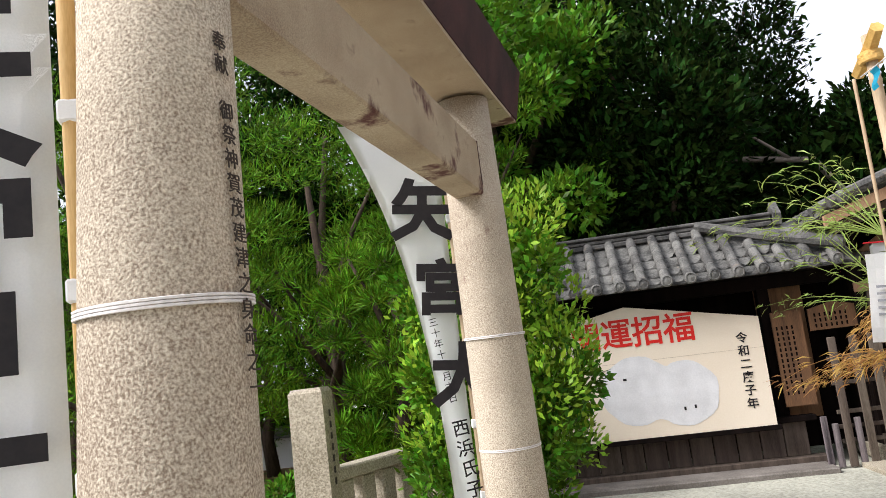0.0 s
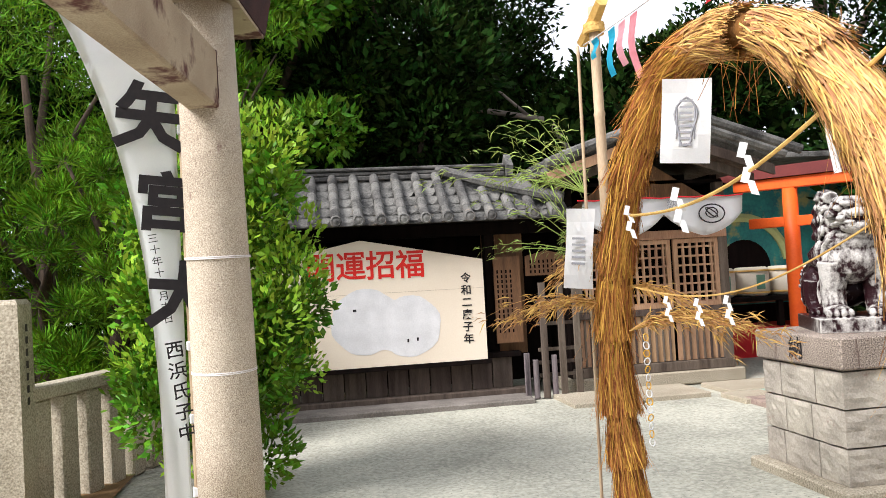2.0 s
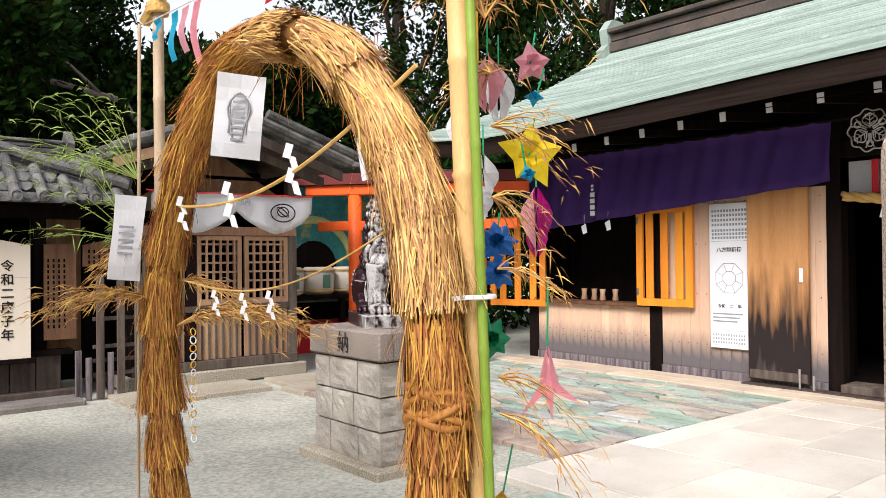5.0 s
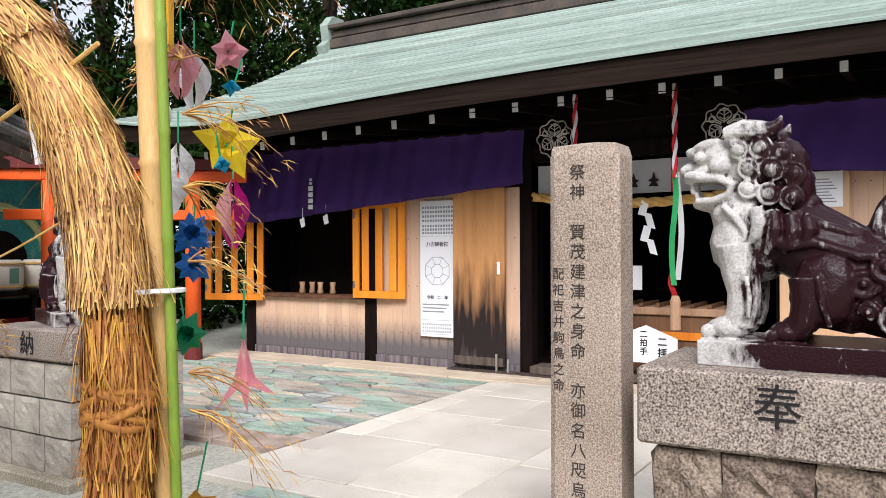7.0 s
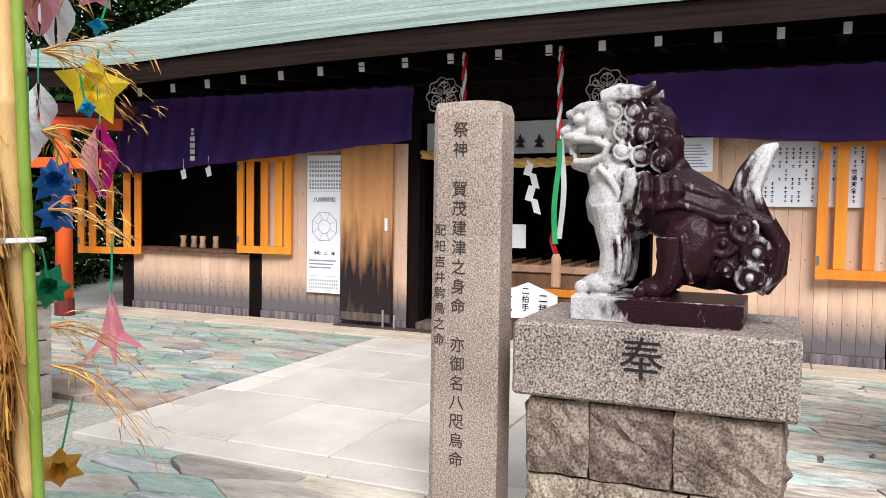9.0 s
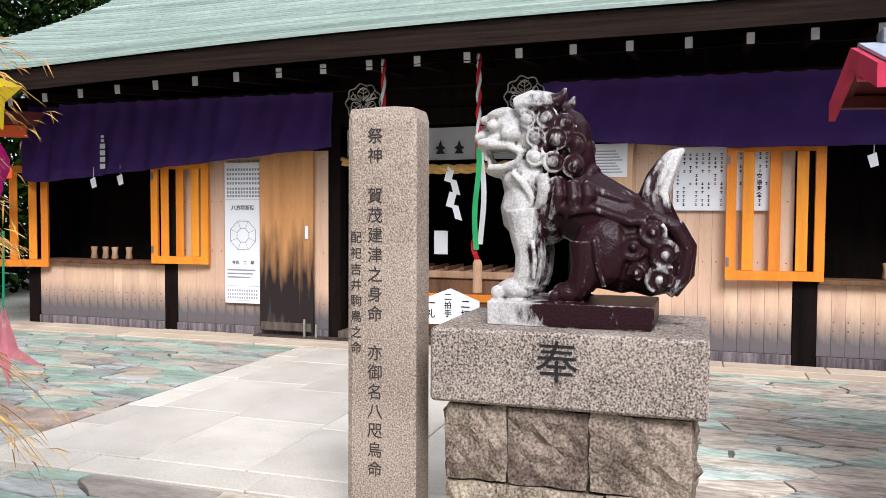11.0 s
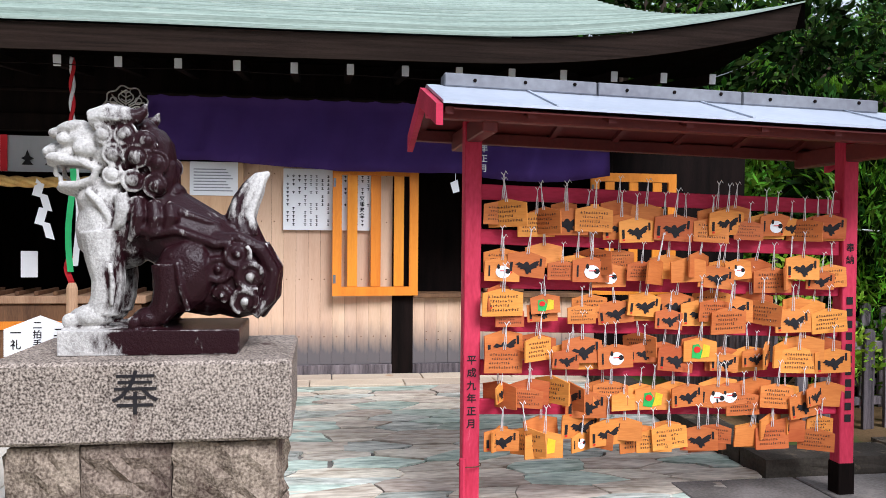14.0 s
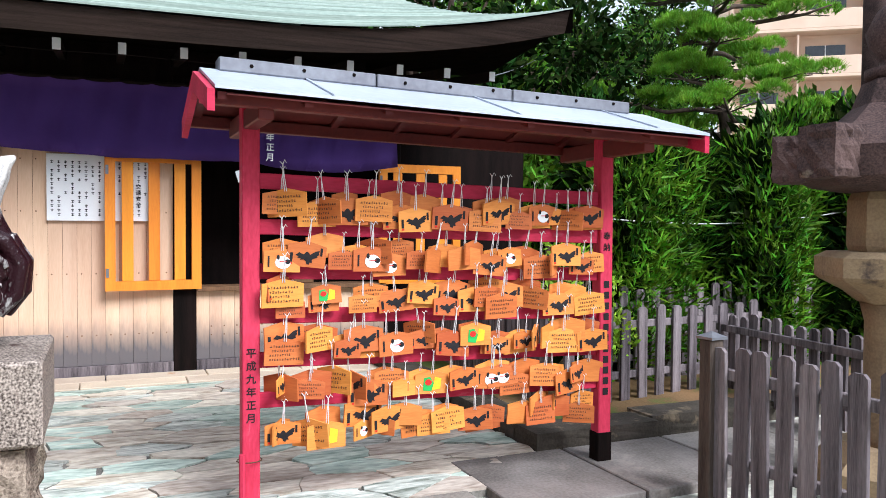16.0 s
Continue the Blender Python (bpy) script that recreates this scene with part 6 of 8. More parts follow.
# dry bamboo branches
def spray(origin, direction, n, length, leaf, seed, droop=0.6, spread=0.3, per=5):
    """Twigs with narrow leaves: returns tube paths and leaf corners."""
    rs = random.Random(seed)
    o, d = Vector(origin), Vector(direction).normalized()
    paths, leaves = [], []
    for i in range(n):
        v = (d + Vector((rs.gauss(0, spread), rs.gauss(0, spread), rs.gauss(0, spread * 0.9)))).normalized()
        L = length * rs.uniform(0.55, 1.1)
        pts = []
        for k in range(6):
            s = k / 5
            p = o + v * L * s + Vector((0, 0, -droop * L * s * s * 0.55))
            pts.append((p, 0.0028 * (1.15 - s)))
            if k > 0:
                for _ in range(per):
                    ld = (v + Vector((rs.gauss(0, 0.55), rs.gauss(0, 0.55), rs.gauss(-0.5 * droop - 0.1, 0.4)))).normalized()
                    ll = leaf * rs.uniform(0.5, 1.1)
                    side = ld.cross(Vector((rs.gauss(0, 1), rs.gauss(0, 1), rs.gauss(0, 1)))).normalized() * leaf * 0.04
                    q = p + Vector((rs.gauss(0, 0.012), rs.gauss(0, 0.012), rs.gauss(0, 0.012)))
                    leaves += [tuple(q), tuple(q + ld * ll * 0.45 + side), tuple(q + ld * ll + Vector((0, 0, -0.25 * ll))), tuple(q + ld * ll * 0.45 - side)]
        paths.append(pts)
    return paths, leaves


def branch(name, origin, direction, n, length, leaf, seed, material, label, droop=0.6, spread=0.3, per=5):
    b = thing(name, origin, label, "branch", "bamboo branches")
    p, l = spray((0, 0, 0), direction, n, length, leaf, seed, droop, spread, per)
    tagged(part("twig_spray", T(p, 4), material, b), kind="stuff")
    tagged(quads_ob("leaf_spray", l, material, b), kind="stuff")
    return b


branch("dry_branch", (1.42, 3.42, 1.20), (-0.85, 0.36, 0.42), 12, 0.60, 0.075, 1, DRY_LEAF, "dry brown bamboo spray tied to the ring", 0.9, 0.13, 7)
branch("dry_branch", (1.48, 3.38, 1.10), (0.9, -0.36, 0.45), 14, 0.70, 0.075, 2, DRY_LEAF, "dry brown bamboo spray tied to the ring", 0.9, 0.11, 7)
branch("dry_branch", (1.42, 3.44, 1.45), (-0.7, 0.4, 0.35), 6, 0.34, 0.07, 6, DRY_LEAF, "dry brown bamboo spray tied to the ring", 1.5, 0.16, 7)
branch("dry_branch", (1.48, 3.38, 1.30), (0.8, -0.3, 0.25), 8, 0.46, 0.07, 16, DRY_LEAF, "dry brown bamboo spray tied to the ring", 1.3, 0.16, 6)
branch("dry_branch", (1.68, 1.62, 2.30), (0.1, 0.5, 0.3), 9, 0.55, 0.07, 24, DRY_LEAF, "dry yellow bamboo spray at the tall pole", 1.3, 0.35, 2)
branch("dry_branch", (1.70, 1.60, 2.20), (0.6, -0.1, 0.35), 12, 0.42, 0.07, 25, DRY_LEAF, "dry yellow bamboo spray at the tall pole", 1.2, 0.35, 2)
branch("dry_branch", (1.72, 1.62, 1.55), (0.4, 0.1, 0.0), 8, 0.30, 0.06, 26, DRY_LEAF, "dry yellow bamboo spray at the tall pole", 1.2, 0.45, 2)
branch("dry_branch", (1.72, 1.60, 0.95), (0.4, -0.1, -0.2), 5, 0.36, 0.06, 27, DRY_LEAF, "dry yellow bamboo spray at the tall pole", 1.4, 0.4, 2)
branch("green_branch", (1.40, 3.62, 1.75), (-0.35, 0.5, 0.75), 12, 0.85, 0.09, 3, LEAF_BAMBOO, "pale green bamboo spray spreading beside the pole", 0.5)
branch("green_branch", (1.40, 3.62, 1.45), (-0.45, 0.5, 0.7), 8, 0.75, 0.08, 33, LEAF_BAMBOO, "pale green bamboo spray spreading beside the pole", 0.4)
branch("dry_branch", (1.70, 1.62, 2.05), (0.25, 0.25, 0.85), 13, 0.5, 0.07, 4, DRY_LEAF, "dry yellow bamboo spray at the tall pole", 0.9, per=3)
branch("dry_branch", (1.72, 1.62, 1.75), (0.75, -0.25, 0.25), 6, 0.30, 0.055, 5, DRY_LEAF, "dry yellow bamboo spray at the tall pole", 0.9, per=3)
branch("dry_branch", (1.72, 1.60, 1.35), (0.7, -0.35, 0.1), 6, 0.24, 0.05, 7, DRY_LEAF, "dry yellow bamboo spray at the tall pole", 0.9, per=3)
branch("dry_branch", (1.72, 1.62, 1.9), (0.2, 0.6, 0.3), 8, 0.4, 0.065, 8, DRY_LEAF, "dry yellow bamboo spray at the tall pole", 1.0, per=3)
branch("dry_branch", (1.72, 1.60, 1.05), (0.5, -0.2, 0.0), 5, 0.26, 0.05, 9, DRY_LEAF, "dry yellow bamboo spray at the tall pole", 1.2, per=3)


def folded_star(at, size, material, label, seed, petals=5, string=0.2, droop=0.0):
    """A folded paper ornament: creased petals round a puffed middle."""
    rs = random.Random(seed)
    t = thing("paper_ornament", at, label, "paper ornament", "star festival ornaments")
    t.matrix_basis = pose(*at, rs.uniform(-15, 15), rs.uniform(-15, 15), rs.uniform(-60, -20))
    for k in range(petals):
        a = 2 * math.pi * k / petals + 0.3 * rs.random() + math.pi / 2
        ca, sa = math.cos(a), math.sin(a)
        bm = bmesh.new()
        L = size * rs.uniform(0.85, 1.15)
        c = bm.verts.new((0, 0.015, 0))
        l1 = bm.verts.new((-sa * size * 0.44 + ca * size * 0.36, -0.02, ca * size * 0.44 + sa * size * 0.36))
        l2 = bm.verts.new((sa * size * 0.44 + ca * size * 0.36, -0.02, -ca * size * 0.44 + sa * size * 0.36))
        m = bm.verts.new((ca * size * 0.35, -0.045, sa * size * 0.35))
        tip = bm.verts.new((ca * L, -0.01, sa * L - droop * size))
        for f in ((c, l1, m), (c, m, l2), (l1, tip, m), (m, tip, l2)):
            bm.faces.new(f)
        bmesh.ops.solidify(bm, geom=bm.faces[:], thickness=0.002)
        part("petal", bm, material, t)
    part("string", T([[((0, 0, 0), 0.003), ((0.004, 0, string), 0.003)]], 4), GREEN, t)
    return t


folded_star((2.0, 1.75, 1.70), 0.105, YELLOW, "yellow folded paper star", 1, 5, 0.13)
crane = thing("paper_crane", (2.0, 1.68, 0.98), "pink folded paper crane on a green string", "paper ornament", "star festival ornaments", rz=-40)
for nm, tri in (("wing", ((0, 0, 0.14), (-0.03, 0.0, 0.0), (-0.085, 0.01, -0.09), (-0.01, -0.03, -0.01))), ("wing", ((0, 0, 0.14), (0.01, -0.03, -0.01), (0.105, 0.01, -0.055), (0.035, 0.0, 0.01))), ("tail", ((0, -0.002, 0.10), (-0.014, -0.03, -0.015), (0.012, -0.01, -0.10), (0.014, -0.03, -0.015)))):
    bm = bmesh.new()
    bm.faces.new([bm.verts.new(v) for v in tri])
    bmesh.ops.solidify(bm, geom=bm.faces[:], thickness=0.003)
    part(nm, bm, PINK, crane)
part("string", T([[((0, 0, 0.12), 0.003), ((0.004, 0, 0.34), 0.003)]], 4), GREEN, crane)
folded_star((2.0, 1.90, 1.43), 0.07, BLUE, "blue foil paper ball", 3, 8, 0.1)
folded_star((2.0, 1.90, 1.33), 0.06, BLUE, "blue foil paper ball", 13, 8, 0.1)
folded_star((2.0, 1.93, 1.11), 0.07, GREEN, "green foil paper ornament", 4, 7, 0.12)
folded_star((2.0, 1.74, 1.99), 0.065, PALE_PINK, "pink and yellow folded paper star", 5, 5, 0.1)
folded_star((2.0, 1.90, 0.56), 0.075, GOLD, "gold foil paper ornament on a green string", 6, 6, 0.22)
folded_star((1.86, 1.62, 1.62), 0.03, CYAN, "small light-blue paper tag", 7, 4, 0.1)
folded_star((1.98, 1.70, 1.87), 0.03, CYAN, "small light-blue paper tag", 8, 4, 0.1)


def twist(at, ln, material, label, seed):
    rs = random.Random(seed)
    t = thing("paper_twist", at, label, "paper ornament", "star festival ornaments")
    for k in range(4):
        a = 1.57 * k
        part("fold", grid_sheet(2, 8, lambda u, v: ((0.006 + 0.048 * math.sin(math.pi * v) * u) * math.cos(a + 2.4 * v), (0.006 + 0.048 * math.sin(math.pi * v) * u) * math.sin(a + 2.4 * v), -ln * v), 0.0015), material if k != 1 else PAPER if material is PAPER else PALE_PINK, t)
    part("string", T([[((0, 0, 0), 0.003), ((0, 0, 0.1), 0.003)]], 4), GREEN, t)


twist((2.0, 1.72, 1.60), 0.22, MAGENTA, "magenta foil twist with pale lining", 1)
twist((1.92, 1.98, 1.90), 0.20, PAPER, "white paper twist ornament", 2)
twist((1.96, 1.92, 1.72), 0.16, PAPER, "white paper twist ornament", 3)
twist((1.92, 1.80, 1.98), 0.18, PAPER, "white paper twist ornament", 4)
twist((1.80, 1.72, 1.98), 0.17, PALE_PINK, "pale pink paper twist ornament", 5)
twist((1.86, 1.84, 1.62), 0.14, PAPER, "white paper twist ornament", 6)
gold_bar = thing("gold_streamer", (1.95, 1.95, 2.0), "gold paper strip with white cord", "paper ornament", "star festival ornaments")
part("strip", B((-0.012, 0.012, -0.012, 0.012, 0, 0.35), bevel=0.002), GOLD, gold_bar)
chain = thing("paper_chain", (1.52, 3.30, 0.62), "thin gold and white paper chain hanging in the ring", "paper ornament", "star festival ornaments")
for k in range(14):
    part("link", T([[((0.012 * math.cos(a), 0.006 * math.sin(a + k), 0.035 * k + 0.016 * math.sin(a)), 0.003) for a in (6.28 * j / 8 for j in range(9))]], 4), GOLD if k % 2 else PAPER, chain)

# ---- votive plaque rack ----
LEAN_Z = -0.025  # the rack sags towards its far post
RACK_X = 4.12


def rz_(y, z):
    return z + LEAN_Z * (-1.04 - y) * (z > 0.1)


def RB(*boxes, bevel=0.0):
    bm = B(*boxes, bevel=bevel)
    for v in bm.verts:
        v.co.z = rz_(v.co.y, v.co.z)
    return bm


rack = thing("plaque_rack", (RACK_X, 0, 0), "faded red roofed rack for hanging wooden prayer plaques", "rack")
for y, lab in ((-1.03, "red post with black writing"), (-3.05, "red post with black writing and black foot")):
    part("post", RB((-0.042, 0.042, y - 0.042, y + 0.042, 0, 1.95), bevel=0.005), RED_PAINT, rack, lab)
part("post_foot", B((-0.046, 0.046, -3.097, -3.003, 0, 0.2), bevel=0.004), BLACK_WOOD_AND_SHADE, rack)
RAILS = (1.565, 1.345, 1.13, 0.915, 0.70, 0.505)
# rails take the deeper red, shade painted in behind the plaques
for z in RAILS:
    part("rail", RB((-0.015, 0.015, -3.007, -1.073, z, z + 0.075), bevel=0.003), SHADED_RED, rack)
part("top_beam", RB((-0.035, 0.035, -3.28, -0.80, 1.952, 2.01), bevel=0.005), RED_PAINT, rack)
# brackets are red darkened to maroon, painting in the roof's shade
for y in (-1.03, -3.05):
    part("bracket", RB((-0.42, 0.42, y - 0.035, y + 0.035, 1.84, 1.93), bevel=0.006), MAROON_AND_SHADE, rack)
for x in (-0.42, 0.42):
    part("purlin", RB((x - 0.03, x + 0.03, -3.28, -0.80, 1.885, 1.945), bevel=0.004), MAROON_AND_SHADE, rack)
y = -0.85
while y > -3.26:
    for s in (-1, 1):
        bm = prism([(0, 2.085), (0.52 * s, 1.925), (0.52 * s, 1.895), (0, 2.05)], 0.035, "y")
        for v in bm.verts:
            v.co.y += y
            v.co.z = rz_(v.co.y, v.co.z)
        part("rafter", bm, MAROON_AND_SHADE, rack)
    y -= 0.36
for s in (-1, 1):
    bm = prism([(0, 2.115), (0.56 * s, 1.945), (0.56 * s, 1.932), (0, 2.10)], 2.53, "y")
    for v in bm.verts:
        v.co.y -= 3.33
        v.co.z = rz_(v.co.y, v.co.z)
    part("roof_sheet", bm, METAL_SHEET, rack, "pale painted sheet-metal roof slope")
    bm = prism([(0, 2.082), (0.54 * s, 1.918), (0.54 * s, 1.912), (0, 2.076)], 2.45, "y")
    for v in bm.verts:
        v.co.y -= 3.30
        v.co.z = rz_(v.co.y, v.co.z)
    part("roof_lining", bm, MAROON_AND_SHADE, rack, "dark red boarded underside of the roof")
    # barge boards carry their shading in a deeper red
    for yy in (-0.80, -3.33):
        bm = prism([(0, 2.095), (0.555 * s, 1.93), (0.555 * s, 1.84), (0, 2.0)], 0.03, "y")
        for v in bm.verts:
            v.co.y += yy
            v.co.z = rz_(v.co.y, v.co.z)
        part("barge_board", bm, SHADED_RED, rack)
    for yy in (-1.3, -2.2, -3.0):
        bm = prism([(0.02 * s, 2.117), (0.56 * s, 1.953), (0.56 * s, 1.947), (0.02 * s, 2.111)], 0.012, "y")
        for v in bm.verts:
            v.co.y += yy
            v.co.z = rz_(v.co.y, v.co.z)
        part("seam", bm, METAL_SHEET, rack)
for k in range(3):
    y1 = -0.88 - 0.77 * k
    part("ridge_cap", RB((-0.06, 0.06, y1 - 0.765, y1, 2.10, 2.165), bevel=0.006), METAL_CAP, rack, "dull grey metal ridge cap")
    for j in range(3):
        part("rivet", T([[((-0.066, y1 - 0.15 - 0.25 * j, rz_(y1, 2.13)), 0.008), ((-0.060, y1 - 0.15 - 0.25 * j, rz_(y1, 2.13)), 0.010)]], 6), BLACK_WOOD_AND_SHADE, rack)
writing("平成九年正月", 0.062, INK, pose(-0.0435, -1.03, 0.80, 0, 0, FACE_X), rack, spacing=0.98)
writing("奉納", 0.062, INK, pose(-0.0435, -3.05, 1.36, 0, 0, FACE_X), rack, spacing=1.0)
ink_bars([(-0.018, 0.018, 0.42 + 0.062 * k, 0.46 + 0.062 * k) for k in range(11)], INK, rack, pose(-0.0435, -3.05, 0, 0, 0, FACE_X))
pipe = thing("red_pipe", (RACK_X - 0.06, -0.985, 0), "thin red-painted pipe wired to the rack post", "pipe")
part("tube", T([[((0, 0, 0), 0.016), ((0, 0, 0.30), 0.016)]], 8), RED_PAINT, pipe)
part("wire", T([[((0.05 * math.cos(a) + 0.04, 0.06 * math.sin(a) - 0.04, 0.26), 0.003) for a in (6.28 * k / 12 for k in range(13))]], 4), BROWN_WOOD, pipe)


# plaques: wood, cord, and a print
def raven_outline(k):
    """A raven with raised wings, its head up."""
    return [(x * k, z * k) for x, z in ((-0.056, 0.004), (-0.040, 0.018), (-0.030, 0.014), (-0.018, 0.010), (-0.010, 0.020), (-0.002, 0.024), (0.006, 0.018), (0.010, 0.010), (0.024, 0.020), (0.040, 0.030), (0.056, 0.032), (0.050, 0.022), (0.054, 0.014), (0.044, 0.008), (0.046, 0.0), (0.032, -0.004), (0.020, -0.012), (0.024, -0.026), (0.012, -0.024), (0.010, -0.034), (-0.002, -0.032), (-0.006, -0.020), (-0.018, -0.012), (-0.032, -0.016), (-0.030, -0.008), (-0.046, -0.008), (-0.040, 0.0))]


def plaque(kind, w=0.17, h=0.105):
    texts = {"raven": "wooden prayer plaque printed with a black raven", "script": "wooden prayer plaque covered in brush-pen writing", "white": "wooden prayer plaque with a white and black round picture", "bright": "wooden prayer plaque with a bright coloured picture", "blank": "plain wooden prayer plaque, its back turned"}
    p = thing("prayer_plaque", (0, 0, -5), texts[kind], "prayer plaque", "prayer plaques on the rack")
    part("board", prism([(-w / 2, -h / 2), (w / 2, -h / 2), (w / 2, h / 2 - 0.012), (0, h / 2 + 0.008), (-w / 2, h / 2 - 0.012)], 0.008, "y"), EMA_WOOD, p)
    part("cord", T([[((-0.004, -0.002, h / 2 - 0.006), 0.0019), ((-0.003, -0.010, h / 2 + 0.05), 0.0019), ((0.001, -0.014, h / 2 + 0.10), 0.0022), ((0.010, -0.016, h / 2 + 0.116), 0.0018), ((0.017, -0.017, h / 2 + 0.104), 0.0014)], [((0.005, -0.003, h / 2 - 0.006), 0.0019), ((0.003, -0.011, h / 2 + 0.05), 0.0019), ((-0.001, -0.015, h / 2 + 0.10), 0.0022), ((-0.011, -0.017, h / 2 + 0.112), 0.0016)]], 4), WHITE_ROPE, p, "white hanging cord")
    if kind == "raven":
        part("print", prism(raven_outline(0.95), 0.001, "y"), INK, p, "black raven print").location = (0.004, -0.002, -0.008)
        part("seal", B((-0.072, -0.060, -0.002, -0.0005, -0.035, 0.005)), INK, p)
        part("seal", B((0.058, 0.068, -0.002, -0.0005, 0.0, 0.035)), INK, p)
        part("red_dot", B((-0.070, -0.060, -0.003, -0.0021, -0.044, -0.037)), RED_INK, p)
    elif kind == "script":
        rw = random.Random(8)
        marks = []
        for k in range(4):
            x, z = -0.066 + rw.uniform(0, 0.015), 0.027 - 0.018 * k
            while x < 0.062 - 0.02 * (k * 7 % 3):
                a, t = rw.uniform(0.004, 0.010), rw.uniform(-0.003, 0.003)
                marks.append((x, x + a, -0.002, -0.0005, z + t, z + t + 0.0016))
                marks.append((x + a * 0.4, x + a * 0.4 + 0.0016, -0.0019, -0.0004, z - 0.005, z + rw.uniform(0.002, 0.006)))
                if rw.random() < 0.6:
                    marks.append((x, x + a * 0.9, -0.0018, -0.0003, z - 0.004, z - 0.0026))
                x += a + 0.0045
        part("print", B(*marks), plain("pen_brown", (0.10, 0.04, 0.018), 0.7), p)
    elif kind == "white":
        oval = lambda rx, rz, k=14: [(rx * math.cos(a), rz * math.sin(a)) for a in (6.283 * q / k for q in range(k))]
        part("white_shape", prism(oval(0.036, 0.030), 0.001, "y"), PAPER, p).location = (0.004, -0.002, -0.008)
        part("black_patch", prism(oval(0.013, 0.012, 10), 0.001, "y"), INK, p).location = (0.026, -0.0035, -0.004)
        part("black_patch", prism(oval(0.007, 0.012, 10), 0.001, "y"), INK, p).location = (-0.018, -0.0035, 0.016)
        part("red_mark", B((-0.012, 0.020, -0.0045, -0.0032, -0.004, -0.001)), RED_INK, p)
        part("ink_column", B((-0.066, -0.058, -0.002, -0.0005, -0.03, 0.02)), INK, p)
    elif kind == "bright":
        part("print", prism([(-0.045, -0.035), (0.0, -0.04), (0.01, 0.0), (-0.01, 0.03), (-0.04, 0.025)], 0.001, "y"), plain("painted_green", (0.03, 0.42, 0.08)), p).location.y = -0.002
        part("print", prism([(0.0, -0.035), (0.045, -0.03), (0.05, 0.02), (0.015, 0.03), (0.012, 0.0)], 0.001, "y"), YELLOW, p).location.y = -0.002
        part("print", prism([(0.018 * math.cos(a), 0.015 * math.sin(a)) for a in (6.28 * k / 10 for k in range(10))], 0.001, "y"), RED_INK, p).location = (-0.018, -0.0045, 0.004)
    return p


KINDS = ("raven", "script", "white", "bright", "blank")
protos = {k: plaque(k) for k in KINDS}
rs = random.Random(12)
for row, z in enumerate(RAILS):
    for front in (False, True):
        y = -1.10 - rs.uniform(0, 0.06)
        while y > -2.97:
            r = rs.random()
            kind = ("raven" if r < 0.36 else "script" if r < 0.76 else "white" if r < 0.85 else "bright" if r < 0.90 else "blank") if front else ("blank" if r < 0.5 else "script" if r < 0.8 else "raven")
            k = rs.uniform(1.02, 1.24) if rs.random() < 0.8 else rs.uniform(0.8, 0.95)
            turn = rs.gauss(0, 6 if row < 5 else 16) if rs.random() < 0.85 else rs.choice((-1, 1)) * rs.uniform(25, 60)
            m = pose(RACK_X - (0.070 if front else 0.035) - rs.uniform(0, 0.028), min(max(y - 0.03, -2.93), -1.17), rz_(y, z - 0.085) + rs.uniform(-0.05, 0.03) + (0.012 if not front else -0.006), rs.uniform(-6, 4), rs.gauss(0, 3.0), FACE_X + turn) @ Matrix.Scale(k, 4)
            c = copy_thing(protos[kind], m)
            c.scale = (k, k, k)
            y -= (rs.uniform(0.06, 0.10) if rs.random() < 0.3 else rs.uniform(0.11, 0.21)) if front else rs.uniform(0.09, 0.26)
for k, p in protos.items():
    for o in list(p.children) + [p]:
        bpy.data.objects.remove(o)


# ---- fences, kerb, hedge side ----
def picket_fence(x0, y0, x1, y1, h, z0, label, pitch=0.125, width=0.085, post=True):
    d = Vector((x1 - x0, y1 - y0, 0))
    L = d.length
    f = thing("picket_fence", (x0, y0, z0), label, "fence", "picket fences", rz=math.degrees(math.atan2(d.y, d.x)))
    rs = random.Random(int(abs(x0 * 100)))
    n = int(L / pitch)
    for i in range(n):
        hh = h + rs.uniform(-0.02, 0.02)
        w = width * rs.uniform(0.9, 1.05)
        p = part("picket", prism([(-w / 2, 0.02), (w / 2, 0.02), (w / 2, hh - 0.02), (w / 2 - 0.02, hh), (-w / 2 + 0.02, hh), (-w / 2, hh - 0.02)], 0.022, "y"), GREY_WOOD, f)
        p.matrix_basis = pose(pitch * (i + 0.5), -0.011, 0, 0, rs.uniform(-1.2, 1.2), 0)
    for z in (h * 0.25, h * 0.78):
        part("rail", B((0, L, 0.014, 0.05, z, z + 0.055), bevel=0.004), GREY_WOOD, f)
    if post:
        part("end_post", B((-0.05, 0.03, -0.04, 0.05, -0.02, h + 0.02), bevel=0.005), OLD_WOOD, f)
        part("post_cap", lathe([(0.055, h + 0.022), (0.055, h + 0.035), (0.004, h + 0.06)], square=True), METAL_CAP, f, "small metal post cap").location = (-0.01, 0.005, 0)
    return f


picket_fence(3.42, -3.24, 1.6, -3.38, 0.80, 0.0, "low grey weathered picket fence with an end post")
picket_fence(4.98, -3.3, 5.2, -5.4, 0.70, 0.10, "grey weathered picket fence on the planting kerb", 0.172, post=False)
picket_fence(5.6, -4.2, 5.75, -6.6, 0.82, 0.08, "older grey picket fence farther back in the bed", 0.17, post=False)
picket_fence(3.62, -4.75, 5.2, -4.95, 0.66, 0.06, "short grey picket fence beside the lantern", post=False)
picket_fence(7.6, -3.42, 5.05, -3.26, 0.72, 0.06, "grey weathered plank fence closing the gap beside the hall", 0.115, 0.10, post=False)
